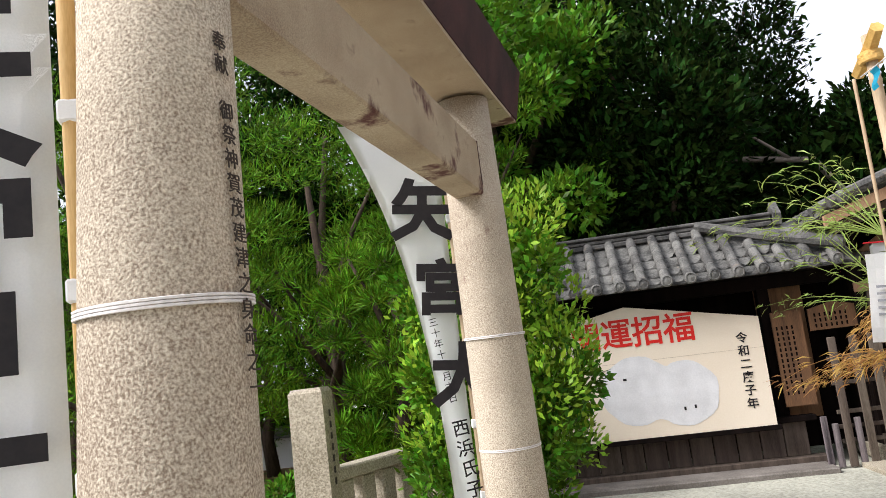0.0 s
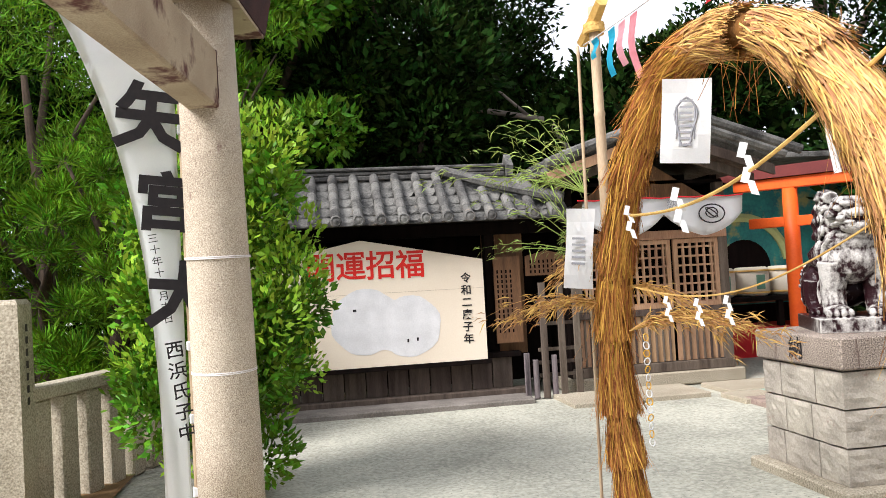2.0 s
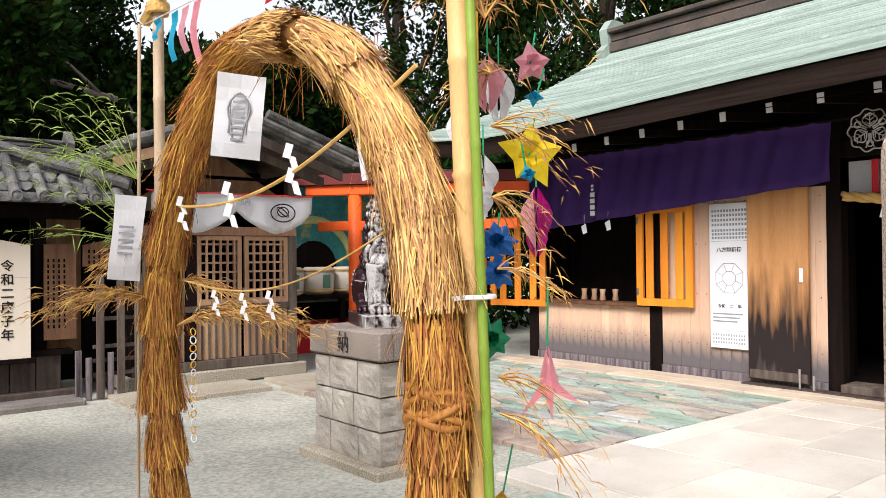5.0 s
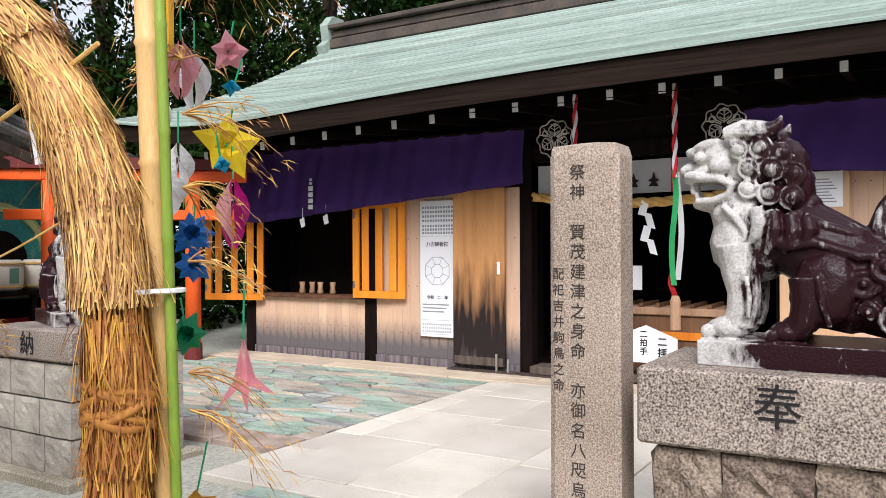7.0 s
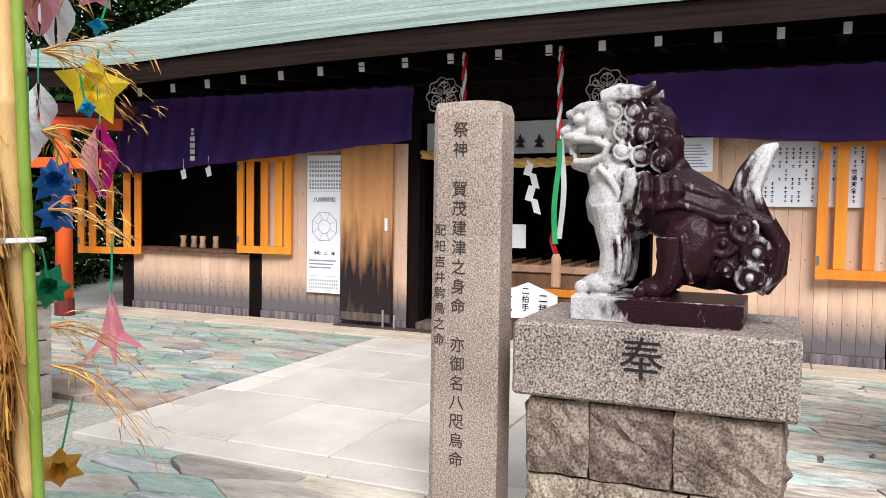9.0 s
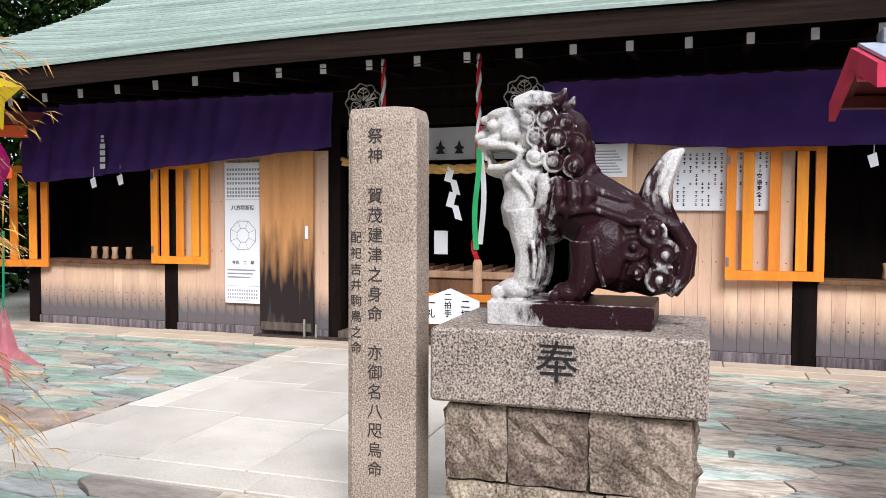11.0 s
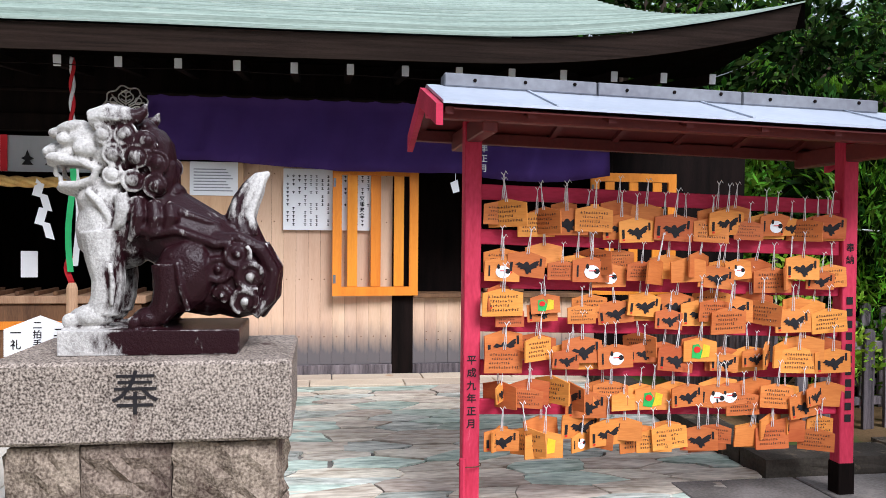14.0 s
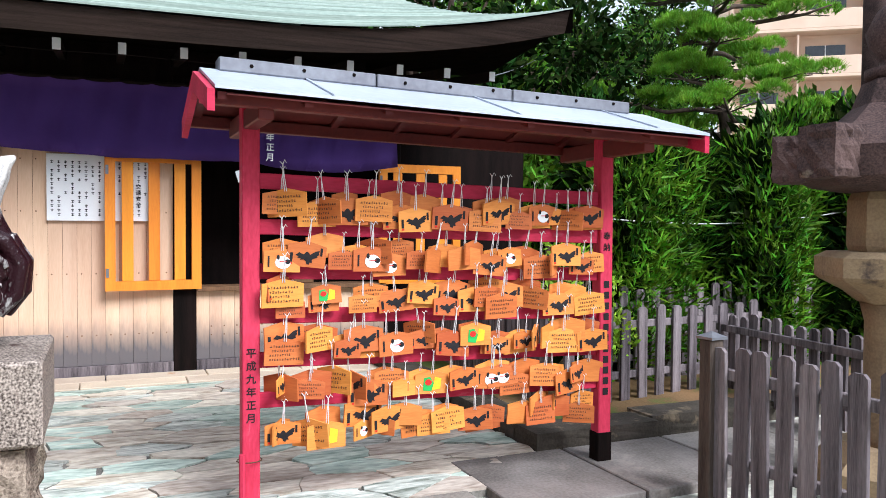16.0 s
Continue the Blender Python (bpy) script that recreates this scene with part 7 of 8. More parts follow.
kerb = thing("stone_kerb", (4.42, -2.80, 0), "dark mossy stone kerb of the planting bed", "kerb", kind="structure")
for k in range(5):
    part("kerb_stone", rock_block(0.0 + 0.07 * k, 0.28 + 0.07 * k, -0.92 * (k + 1) + 0.01, -0.92 * k, -0.03, 0.13 + 0.01 * (k % 2), 0.01, 7 + k), KERB, kerb)
for k in range(3):
    part("kerb_stone", rock_block(0.30 + 1.0 * k, 1.28 + 1.0 * k, -0.24, 0.0, -0.03, 0.13, 0.01, 17 + k), KERB, kerb)
solid("planting_bed", grid_sheet(6, 6, lambda u, v: (4.75 + 7 * u, -3.05 - 9 * v, 0.10 + 0.05 * math.sin(9 * u + 5 * v))), SOIL, "planting bed of dark soil behind the kerb", "soil", kind="structure")


# ---- stone lantern ----
def octo(profile, n=6):
    return lathe(profile, n)


lant = thing("stone_lantern", (3.12, -4.22, 0), "tall dark lichen-stained stone lantern", "stone lantern")
part("base", octo([(0.42, -0.03), (0.42, 0.14), (0.36, 0.2), (0.3, 0.26)], 6), LANTERN_PALE, lant)
part("shaft", lathe([(0.19, 0.26), (0.175, 0.3), (0.165, 0.6), (0.165, 0.9), (0.19, 1.0)], 16), LANTERN_PALE, lant, smooth=True)
part("platform", octo([(0.20, 1.0), (0.28, 1.06), (0.40, 1.12), (0.42, 1.14), (0.42, 1.24), (0.36, 1.27)], 6), LANTERN_PALE, lant)
fb = octo([(0.25, 1.271), (0.26, 1.30), (0.26, 1.54), (0.24, 1.58)], 6)
part("fire_box", fb, LANTERN_PALE, lant)
part("light_opening", T([[((-0.235, 0.06, 1.43), 0.075), ((-0.20, 0.05, 1.43), 0.07)]], 14), INK, lant, "dark round light opening")
part("roof", octo([(0.28, 1.582), (0.44, 1.61), (0.52, 1.65), (0.54, 1.80), (0.48, 1.85), (0.36, 1.93), (0.25, 2.03), (0.20, 2.16)], 6), LANTERN_STONE, lant, "dark cracked cap stone")
part("finial", lathe([(0.16, 2.161), (0.19, 2.18), (0.19, 2.22), (0.12, 2.24), (0.12, 2.27), (0.17, 2.34), (0.19, 2.42), (0.14, 2.52), (0.05, 2.60), (0.01, 2.63)], 16), LANTERN_STONE, lant, smooth=True)
ink_bars([(-0.02, 0.02, 0.4 + 0.1 * k, 0.46 + 0.1 * k) for k in range(5)] + [(-0.10, -0.07, 0.45 + 0.1 * k, 0.5 + 0.1 * k) for k in range(4)], BLACK_WOOD_AND_SHADE, lant, pose(-0.172, 0.06, 0, 0, 0, -70), name="carved_marks")
for k in range(6):
    o = part("roof_scroll", rock_block(0.42, 0.62, -0.11, 0.11, 1.64, 1.90, 0.025, 31 + k), LANTERN_STONE, lant, "weathered curled corner of the cap stone")
    o.rotation_euler.z = radians(30 + 60 * k)
pole = thing("utility_pole", (6.71, -8.6, 0), "grey concrete utility pole", "pole")
part("shaft", T([[((0, 0, 0), 0.17), ((0, 0, 9), 0.13)]], 14), LANTERN_STONE, pole, smooth=True)
part("band", T([[((0, 0, 2.6), 0.18), ((0, 0, 2.7), 0.18)]], 14), METAL_CAP, pole)
wire = thing("overhead_wire", (0, 0, 0), "thin overhead wire from the hall eave", "wire", "wires")
part("cable", T([[((8.6 + 6 * u, -3.7 - 6.5 * u, 2.95 + 3.2 * u - 0.4 * math.sin(math.pi * u)), 0.008) for u in (k / 12 for k in range(13))]], 4), METAL_CAP, wire)
wire2 = thing("garden_rope", (0, 0, 0), "thin pale rope sagging in front of the hedge", "rope", "wires")
part("cable", T([[((5.6 + 0.2 * u, -3.55 - 3.8 * u, 1.50 + 0.10 * u - 0.12 * math.sin(math.pi * u)), 0.006) for u in (k / 12 for k in range(13))]], 4), WHITE_ROPE, wire2)

# ---- stone torii ----
torii = thing("stone_torii", (-0.6, 3.0, 0), "grey granite torii gate with dark stained top beams", "torii gate")
P_NEAR, P_FAR = Vector((-0.20, -1.59, 0)), Vector((0.20, 1.59, 0))


def lean(p, z):
    return p * (1 - 0.052 * z / 1.6) + Vector((0, 0, z))


for p, lab in ((P_NEAR, "round granite column with carved writing"), (P_FAR, "round granite column")):
    part("column", T([[(lean(p, z), r) for z, r in ((0, 0.182), (0.5, 0.178), (1.2, 0.172), (2.0, 0.162), (2.93, 0.154))]], 28), TORII_STONE, torii, lab, smooth=True)
    part("column_foot", T([[(p, 0.27), (p + Vector((0, 0, 0.1)), 0.25)]], 24), TORII_STONE, torii)
axis = (P_FAR - P_NEAR).normalized()
yaw = math.degrees(math.atan2(-axis.x, axis.y))
o = part("tie_beam", B((-0.085, 0.085, -1.55, 1.42, 2.345, 2.66), bevel=0.012), BEAM_STONE, torii, "stained granite tie beam")
o.rotation_euler.z = radians(yaw)
o = part("wedge", B((-0.088, 0.088, 1.33, 1.345, 2.40, 2.655)), KASAGI_STONE, torii)
o.rotation_euler.z = radians(yaw)


def top_beam(z0, z1, w0, w1, L, rise):
    bm = bmesh.new()
    rows = []
    for k in range(25):
        s = -1 + k / 12
        y = s * L
        dz = rise * abs(s) ** 2.4
        rows.append([bm.verts.new(c) for c in ((-w0, y, z0 + dz), (w0, y, z0 + dz), (w1, y * 1.015, z1 + dz), (-w1, y * 1.015, z1 + dz))])
    for a, b in zip(rows, rows[1:]):
        for i in range(4):
            bm.faces.new((a[i], a[(i + 1) % 4], b[(i + 1) % 4], b[i]))
    bm.faces.new(rows[0])
    bm.faces.new(rows[-1][::-1])
    bmesh.ops.recalc_face_normals(bm, faces=bm.faces[:])
    return bm


o = part("lower_lintel", top_beam(2.932, 2.952, 0.185, 0.187, 2.22, 0.05), BEAM_STONE, torii)
o.rotation_euler.z = radians(yaw)
o = part("upper_lintel", top_beam(2.956, 3.30, 0.19, 0.25, 2.26, 0.055), KASAGI_STONE, torii, "dark stained top lintel")
o.rotation_euler.z = radians(yaw)
for p, zs in ((P_NEAR, (1.605,)), (P_FAR, (1.56, 0.94))):
    for z in zs:
        c = lean(p, z)
        part("binding_rope", T([[(c + Vector((0.174 * math.cos(a), 0.174 * math.sin(a), dz + 0.006 * math.sin(a))), 0.0035) for a in (6.28 * k / 28 for k in range(29))] for dz in ((-0.007, 0, 0.007) if p is P_NEAR else (-0.004, 0.004))], 5), WHITE_ROPE, torii, "white rope binding")
c = lean(P_NEAR, 1.5)
side = -12
sx, sy = math.cos(radians(side)), math.sin(radians(side))
writing("奉献　御祭神賀茂建津之身命之一", 0.058, plain("carved_dark", (0.05, 0.036, 0.028), 0.9), pose(c.x + 0.1675 * sx, c.y + 0.1675 * sy + 0.028, 2.165, -1.6, 0, 90 + side), torii, bold=0.002, spacing=0.86)
ink_bars([(-0.02, 0.02, 0.62 + 0.058 * k, 0.655 + 0.058 * k) for k in range(9)], plain("carved_dark", (0.05, 0.036, 0.028), 0.9), torii, pose(c.x + 0.179 * sx, c.y + 0.179 * sy, 0.0, -1.0, 0, 90 + side), name="carved_marks")



# ---- cloth banners on bamboo poles ----
def banner(at, rz, ztop, zbot, w, label, sag):
    b = thing("cloth_banner", at, label, "banner", "shrine banners")
    b.matrix_basis = pose(*at, 0, 0, rz)
    part("pole", T([[((0, 0, 0.0 + 0.35 * k), 0.021 if k % 1 == 0 else 0.02) for k in range(10)]], 10), CANE if sag < 0.1 else OLD_CANE, b, "dry bamboo banner pole", smooth=True)

    def f(u, v):
        z = ztop + (zbot - ztop) * v
        ww = w * (1 - sag) if sag < 0.1 else w * (0.24 + 0.76 * (1 - v) ** 3)
        return (-0.035 - ww * u, 0.03 * math.sin(4 * u + 7 * v) * u - 0.012, z)
    part("cloth", grid_sheet(8, 30, f, 0.002), WHITE_CLOTH, b, smooth=True)
    k = 0
    z = zbot + 0.1
    while z < ztop:
        part("loop", B((-0.028, 0.026, -0.024, 0.024, z, z + 0.055), bevel=0.006), WHITE_CLOTH, b, "white fabric loop round the pole")
        z += 0.42
    return b


b1 = banner((-0.615, 4.80, 0), 12, 2.98, 0.1, 0.60, "white cloth shrine banner with large black brush characters", 0.32)
for s, x, z, k in (("矢", -0.15, 2.56, 0.39), ("宮", -0.085, 2.05, 0.35), ("大", -0.02, 1.53, 0.39)):
    writing(s, k, INK, pose(x, -0.045, z, 0, 6, 0), b1, bold=0.04)
writing("西浜氏子中", 0.135, INK, pose(-0.10, -0.045, 1.10, 0, -6, 0), b1, bold=0.01, spacing=0.86)
writing("三十年十二月吉日", 0.075, INK, pose(-0.19, -0.045, 1.72, 0, -8, 0), b1, bold=0.0, spacing=0.86)
b2 = banner((-1.06, 1.62, 0), 22, 2.8, 0.3, 0.62, "white cloth shrine banner beside the granite column", 0.04)
for s, x, z, k in (("矢", -0.30, 2.42, 0.5), ("宮", -0.30, 1.96, 0.5), ("大", -0.30, 1.50, 0.5)):
    writing(s, k, INK, pose(x, -0.055, z, 0, 0, 0), b2, bold=0.02)

# ---- stone fence and handrail at the garden ----
sf = thing("stone_fence", (-1.78, 5.25, 0), "grey granite fence with a tall inscribed corner post", "stone fence")
bm = lathe([(0.125, -0.03), (0.118, 1.36), (0.10, 1.39)], square=True)
part("corner_post", bm, GRANITE, sf, "tall square granite post with carved marks")
ink_bars([(-0.02, 0.02, 0.72 + 0.075 * k, 0.765 + 0.075 * k) for k in range(7)], CARVED, sf, pose(0.1235, 0.0, 0.02, 0, 0, 90), name="carved_marks")
d = Vector((0.62, 1.65, 0)).normalized()
fr = math.degrees(math.atan2(d.y, d.x))
o = part("top_rail", B((0.1, 2.3, -0.085, 0.085, 0.74, 0.83), bevel=0.012), GRANITE, sf)
o.matrix_basis = pose(0, 0, 0, 0, 0, fr)
for k in range(8):
    o = part("baluster", B((0.16 + 0.26 * k, 0.32 + 0.26 * k, -0.06, 0.06, 0, 0.738), bevel=0.012), GRANITE, sf)
    o.matrix_basis = pose(0, 0, 0, 0, 0, fr)
hr = thing("handrail", (-2.02, 5.0, 0), "bent galvanised pipe handrail", "handrail")
part("rail", T([[((-0.9, 0.15, 0.62), 0.022), ((-0.05, 0, 0.68), 0.022), ((0.03, -0.01, 0.67), 0.022), ((0.06, -0.012, 0.62), 0.022)]], 10), STEEL, hr, smooth=True)
part("upright", T([[((-0.08, 0.005, 0), 0.018), ((-0.08, 0.005, 0.67), 0.018)]], 10), STEEL, hr, smooth=True)


# ---- plants ----
def leaf_cloud(centres, radii, n, size, seed, flat=0.6, narrow=0.42, up=0.3, shell=0.45, cup=0.0):
    """Corners of n small leaves spread through clumps, denser towards each clump's skin."""
    rs = np.random.RandomState(seed)
    c, r = np.asarray(centres, float), np.asarray(radii, float)
    w = r ** 2 / (r ** 2).sum()
    idx = rs.choice(len(c), n, p=w)
    d = rs.normal(size=(n, 3))
    d /= np.linalg.norm(d, axis=1)[:, None]
    rad = r[idx] * (shell + (1 - shell) * rs.uniform(0, 1, n) ** 0.5) * (1 + 0.12 * rs.normal(size=n))
    p = c[idx] + d * rad[:, None] * np.array([1, 1, flat])
    a = d + rs.normal(scale=0.6, size=(n, 3)) + np.array([0, 0, up])
    a /= np.linalg.norm(a, axis=1)[:, None]
    s = np.cross(a, rs.normal(size=(n, 3)))
    s /= np.linalg.norm(s, axis=1)[:, None]
    L = size * rs.uniform(0.6, 1.3, n)[:, None]
    W = L * narrow * 0.5
    return np.stack([p, p + a * L * 0.45 + s * W, p + a * L, p + a * L * 0.45 - s * W], axis=1)


def tree(name, base, height, crown_r, crown_z, n, leaf, material, seed, label, clumps=26, flat=0.7, narrow=0.45, trunk=0.16, crown_h=None, group="", shell=0.45, up=0.3, limbs=9, clump_r=0.34):
    rs = random.Random(seed)
    t = thing(name, base, label, "tree", group)
    top = Vector((rs.uniform(-0.3, 0.3), rs.uniform(-0.3, 0.3), height * 0.8))
    paths = [[(top * k / 5 + Vector((0.08 * math.sin(2 * k + seed), 0.08 * math.cos(3 * k), 0)) * (k > 0), trunk * (1.1 - 0.16 * k)) for k in range(6)]]
    ch = crown_h or crown_r
    cs, rr = [], []
    for i in range(clumps):
        a, e, k = rs.uniform(0, 6.28), rs.uniform(-1, 1), rs.uniform(0.35, 1.0) ** 0.5
        q = math.sqrt(max(0.05, 1 - e * e * 0.8))
        cs.append((crown_r * k * q * math.cos(a), crown_r * k * q * math.sin(a), crown_z + ch * e * k))
        rr.append(crown_r * clump_r * rs.uniform(0.6, 1.2))
    for i in range(min(limbs, clumps)):
        e = Vector(cs[i])
        s = min(0.95, max(0.25, (e.z / height) * 0.7))
        st = top * s
        mid = (st + e) / 2 + Vector((rs.uniform(-0.2, 0.2), rs.uniform(-0.2, 0.2), rs.uniform(-0.1, 0.25))) * crown_r * 0.3
        paths.append([(st, trunk * 0.42), (mid, trunk * 0.28), (e, trunk * 0.1)])
    part("trunk", T(paths, 7), BARK, t, smooth=True)
    quads_ob("crown", leaf_cloud(cs, rr, n, leaf, seed, flat, narrow, up, shell), material, t)
    return t


# camellia bush and garden pines beside the torii
tree("camellia_bush", (-0.55, 5.55, 0), 2.8, 0.62, 1.42, 17500, 0.07, LEAF_MID, 1, "dense glossy green camellia bush by the torii column", 46, 0.9, 0.5, 0.05, 1.25, shell=0.5, up=0.5, clump_r=0.36)
tree("camellia_bush", (-0.52, 5.48, 0), 2.8, 0.60, 1.5, 6500, 0.06, LEAF_BRIGHT, 11, "bright young shoots of the camellia bush", 44, 0.9, 0.45, 0.03, 1.22, shell=0.8, up=0.9, clump_r=0.34)
for k, (x, y, h, r, s) in enumerate(((-2.5, 8.6, 4.6, 1.6, 21), (-4.3, 7.4, 4.8, 1.7, 22), (-3.4, 10.6, 6.2, 2.1, 23), (-1.3, 9.6, 5.6, 1.5, 24), (-5.8, 10.0, 6.5, 2.2, 25), (-1.6, 7.2, 2.6, 0.7, 26), (-7.5, 8.2, 5.2, 2.0, 27), (-2.2, 11.8, 4.2, 1.9, 28), (-5.0, 12.6, 4.0, 2.0, 29), (-7.8, 11.6, 4.5, 2.1, 30))):
    tree("garden_pine", (x, y, 0), h, r, h * 0.55, 17000, 0.13, LEAF_PINE, s, "shaped garden pine with layered green needle pads", 80, 0.36, 0.10, 0.11, h * 0.46, "garden pines", shell=0.45, up=0.9, clump_r=0.21)
for k, (x, y, r) in enumerate(((-2.6, 6.4, 0.45), (-3.8, 6.0, 0.4), (-1.9, 6.6, 0.35))):
    tree("garden_shrub", (x, y, 0), 0.7, r, 0.42, 2500, 0.06, LEAF_MID, 40 + k, "low rounded garden shrub", 12, 0.8, 0.5, 0.03, 0.3, "garden shrubs")
# woods behind the sheds
W = ((-7, 15, 11, 3.6), (-3, 16.5, 12, 3.8), (0.5, 14.5, 10, 3.1), (2.6, 16, 8.4, 2.8), (1.6, 12.6, 6.4, 2.2), (5.4, 15.8, 5.6, 2.3), (8.4, 15.2, 5.8, 2.4), (11, 14.5, 9.5, 3.2), (6.8, 13.2, 5.6, 1.9), (14, 11.5, 10.5, 3.5), (13, 7, 9.5, 2.8), (-11, 11, 11, 3.6), (-0.6, 12.2, 8, 2.3), (15, 2, 9, 2.8))
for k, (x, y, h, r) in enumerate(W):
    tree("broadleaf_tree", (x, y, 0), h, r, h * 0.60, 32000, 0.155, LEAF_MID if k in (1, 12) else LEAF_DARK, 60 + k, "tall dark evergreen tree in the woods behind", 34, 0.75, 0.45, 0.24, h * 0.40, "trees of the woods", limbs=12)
bare = thing("bare_branch", (3.0, 12.0, 4.0), "grey bare branch twisting before the dark wood", "branch")
part("limb", T([[((-1.6, 0, 0.3), 0.03), ((-0.9, 0.1, 0.05), 0.04), ((0, 0, -0.1), 0.045), ((0.9, 0, -0.25), 0.05), ((1.6, 0.2, -1.2), 0.06), ((1.7, 0.4, -4.0), 0.09)], [((-0.3, 0, -0.05), 0.03), ((-0.9, -0.1, 0.25), 0.02), ((-1.3, -0.1, 0.6), 0.012)], [((0.6, 0, -0.2), 0.03), ((0.1, -0.2, 0.15), 0.02), ((-0.2, -0.2, 0.4), 0.01)]], 6), mat("grey_bark", (0.30, 0.25, 0.22), (0.16, 0.13, 0.11), 8, 0.95, 0.5, 60), bare, smooth=True)
# dense dark undergrowth that closes the gaps between trunks
def thicket(cs, r, n, leaf, material, seed, label):
    t = thing("undergrowth", (cs[0][0], cs[0][1], 0), label, "bushes", "undergrowth")
    o = Vector((cs[0][0], cs[0][1], 0))
    tagged(quads_ob("leaves", leaf_cloud([tuple(Vector(c) - o) for c in cs], [r] * len(cs), n, leaf, seed, 0.9, 0.5, 0.2, 0.2), material, t), kind="stuff")


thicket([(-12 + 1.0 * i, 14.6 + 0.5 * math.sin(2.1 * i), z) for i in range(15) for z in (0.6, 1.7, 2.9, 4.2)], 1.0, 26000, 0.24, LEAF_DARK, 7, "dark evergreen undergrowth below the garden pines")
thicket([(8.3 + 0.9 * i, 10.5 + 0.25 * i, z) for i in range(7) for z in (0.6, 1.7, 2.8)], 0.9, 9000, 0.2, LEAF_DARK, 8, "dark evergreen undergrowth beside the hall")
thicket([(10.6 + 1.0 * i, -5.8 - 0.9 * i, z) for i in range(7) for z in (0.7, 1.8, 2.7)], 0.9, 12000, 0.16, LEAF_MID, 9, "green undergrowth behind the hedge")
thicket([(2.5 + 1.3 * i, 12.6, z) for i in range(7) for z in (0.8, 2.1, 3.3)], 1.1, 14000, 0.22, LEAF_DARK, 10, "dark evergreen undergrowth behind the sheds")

# hedge, pine and woods to the right of the hall
hedge_c = [(5.9 + 0.35 * math.sin(i * 1.7) + 0.35 * (i % 2), -3.7 - 0.36 * i, 0.42 + 0.37 * j) for i in range(2, 16) for j in range(5 if i < 9 else 6)]
hedge = thing("podocarpus_hedge", (0, 0, 0), "tall clipped hedge of narrow bright green leaves", "hedge")
tagged(quads_ob("leaves", leaf_cloud(hedge_c, [0.40] * len(hedge_c), 60000, 0.12, 5, 0.9, 0.17, 0.7, 0.7), LEAF_HEDGE, hedge), kind="stuff")
# core of darker leaves, added to paint the shade inside the hedge
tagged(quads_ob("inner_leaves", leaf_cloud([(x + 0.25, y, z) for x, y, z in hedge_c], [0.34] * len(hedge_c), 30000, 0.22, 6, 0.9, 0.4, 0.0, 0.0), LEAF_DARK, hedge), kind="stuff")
part("stems", T([[((5.95, -3.8 - 0.6 * i, 0.05), 0.03), ((6.0, -3.8 - 0.6 * i, 1.6), 0.02)] for i in range(9)], 6), BARK, hedge)
tree("garden_shrub", (5.45, -3.75, 0.1), 1.3, 0.42, 0.72, 1800, 0.055, LEAF_BRIGHT, 47, "thin leafy shrub with bare twigs behind the fence", 16, 1.0, 0.5, 0.025, 0.55, "garden shrubs", shell=0.2)
tree("garden_shrub", (5.6, -4.6, 0.1), 1.1, 0.45, 0.55, 1600, 0.055, LEAF_MID, 48, "thin leafy shrub with bare twigs behind the fence", 14, 1.0, 0.5, 0.025, 0.4, "garden shrubs", shell=0.2)
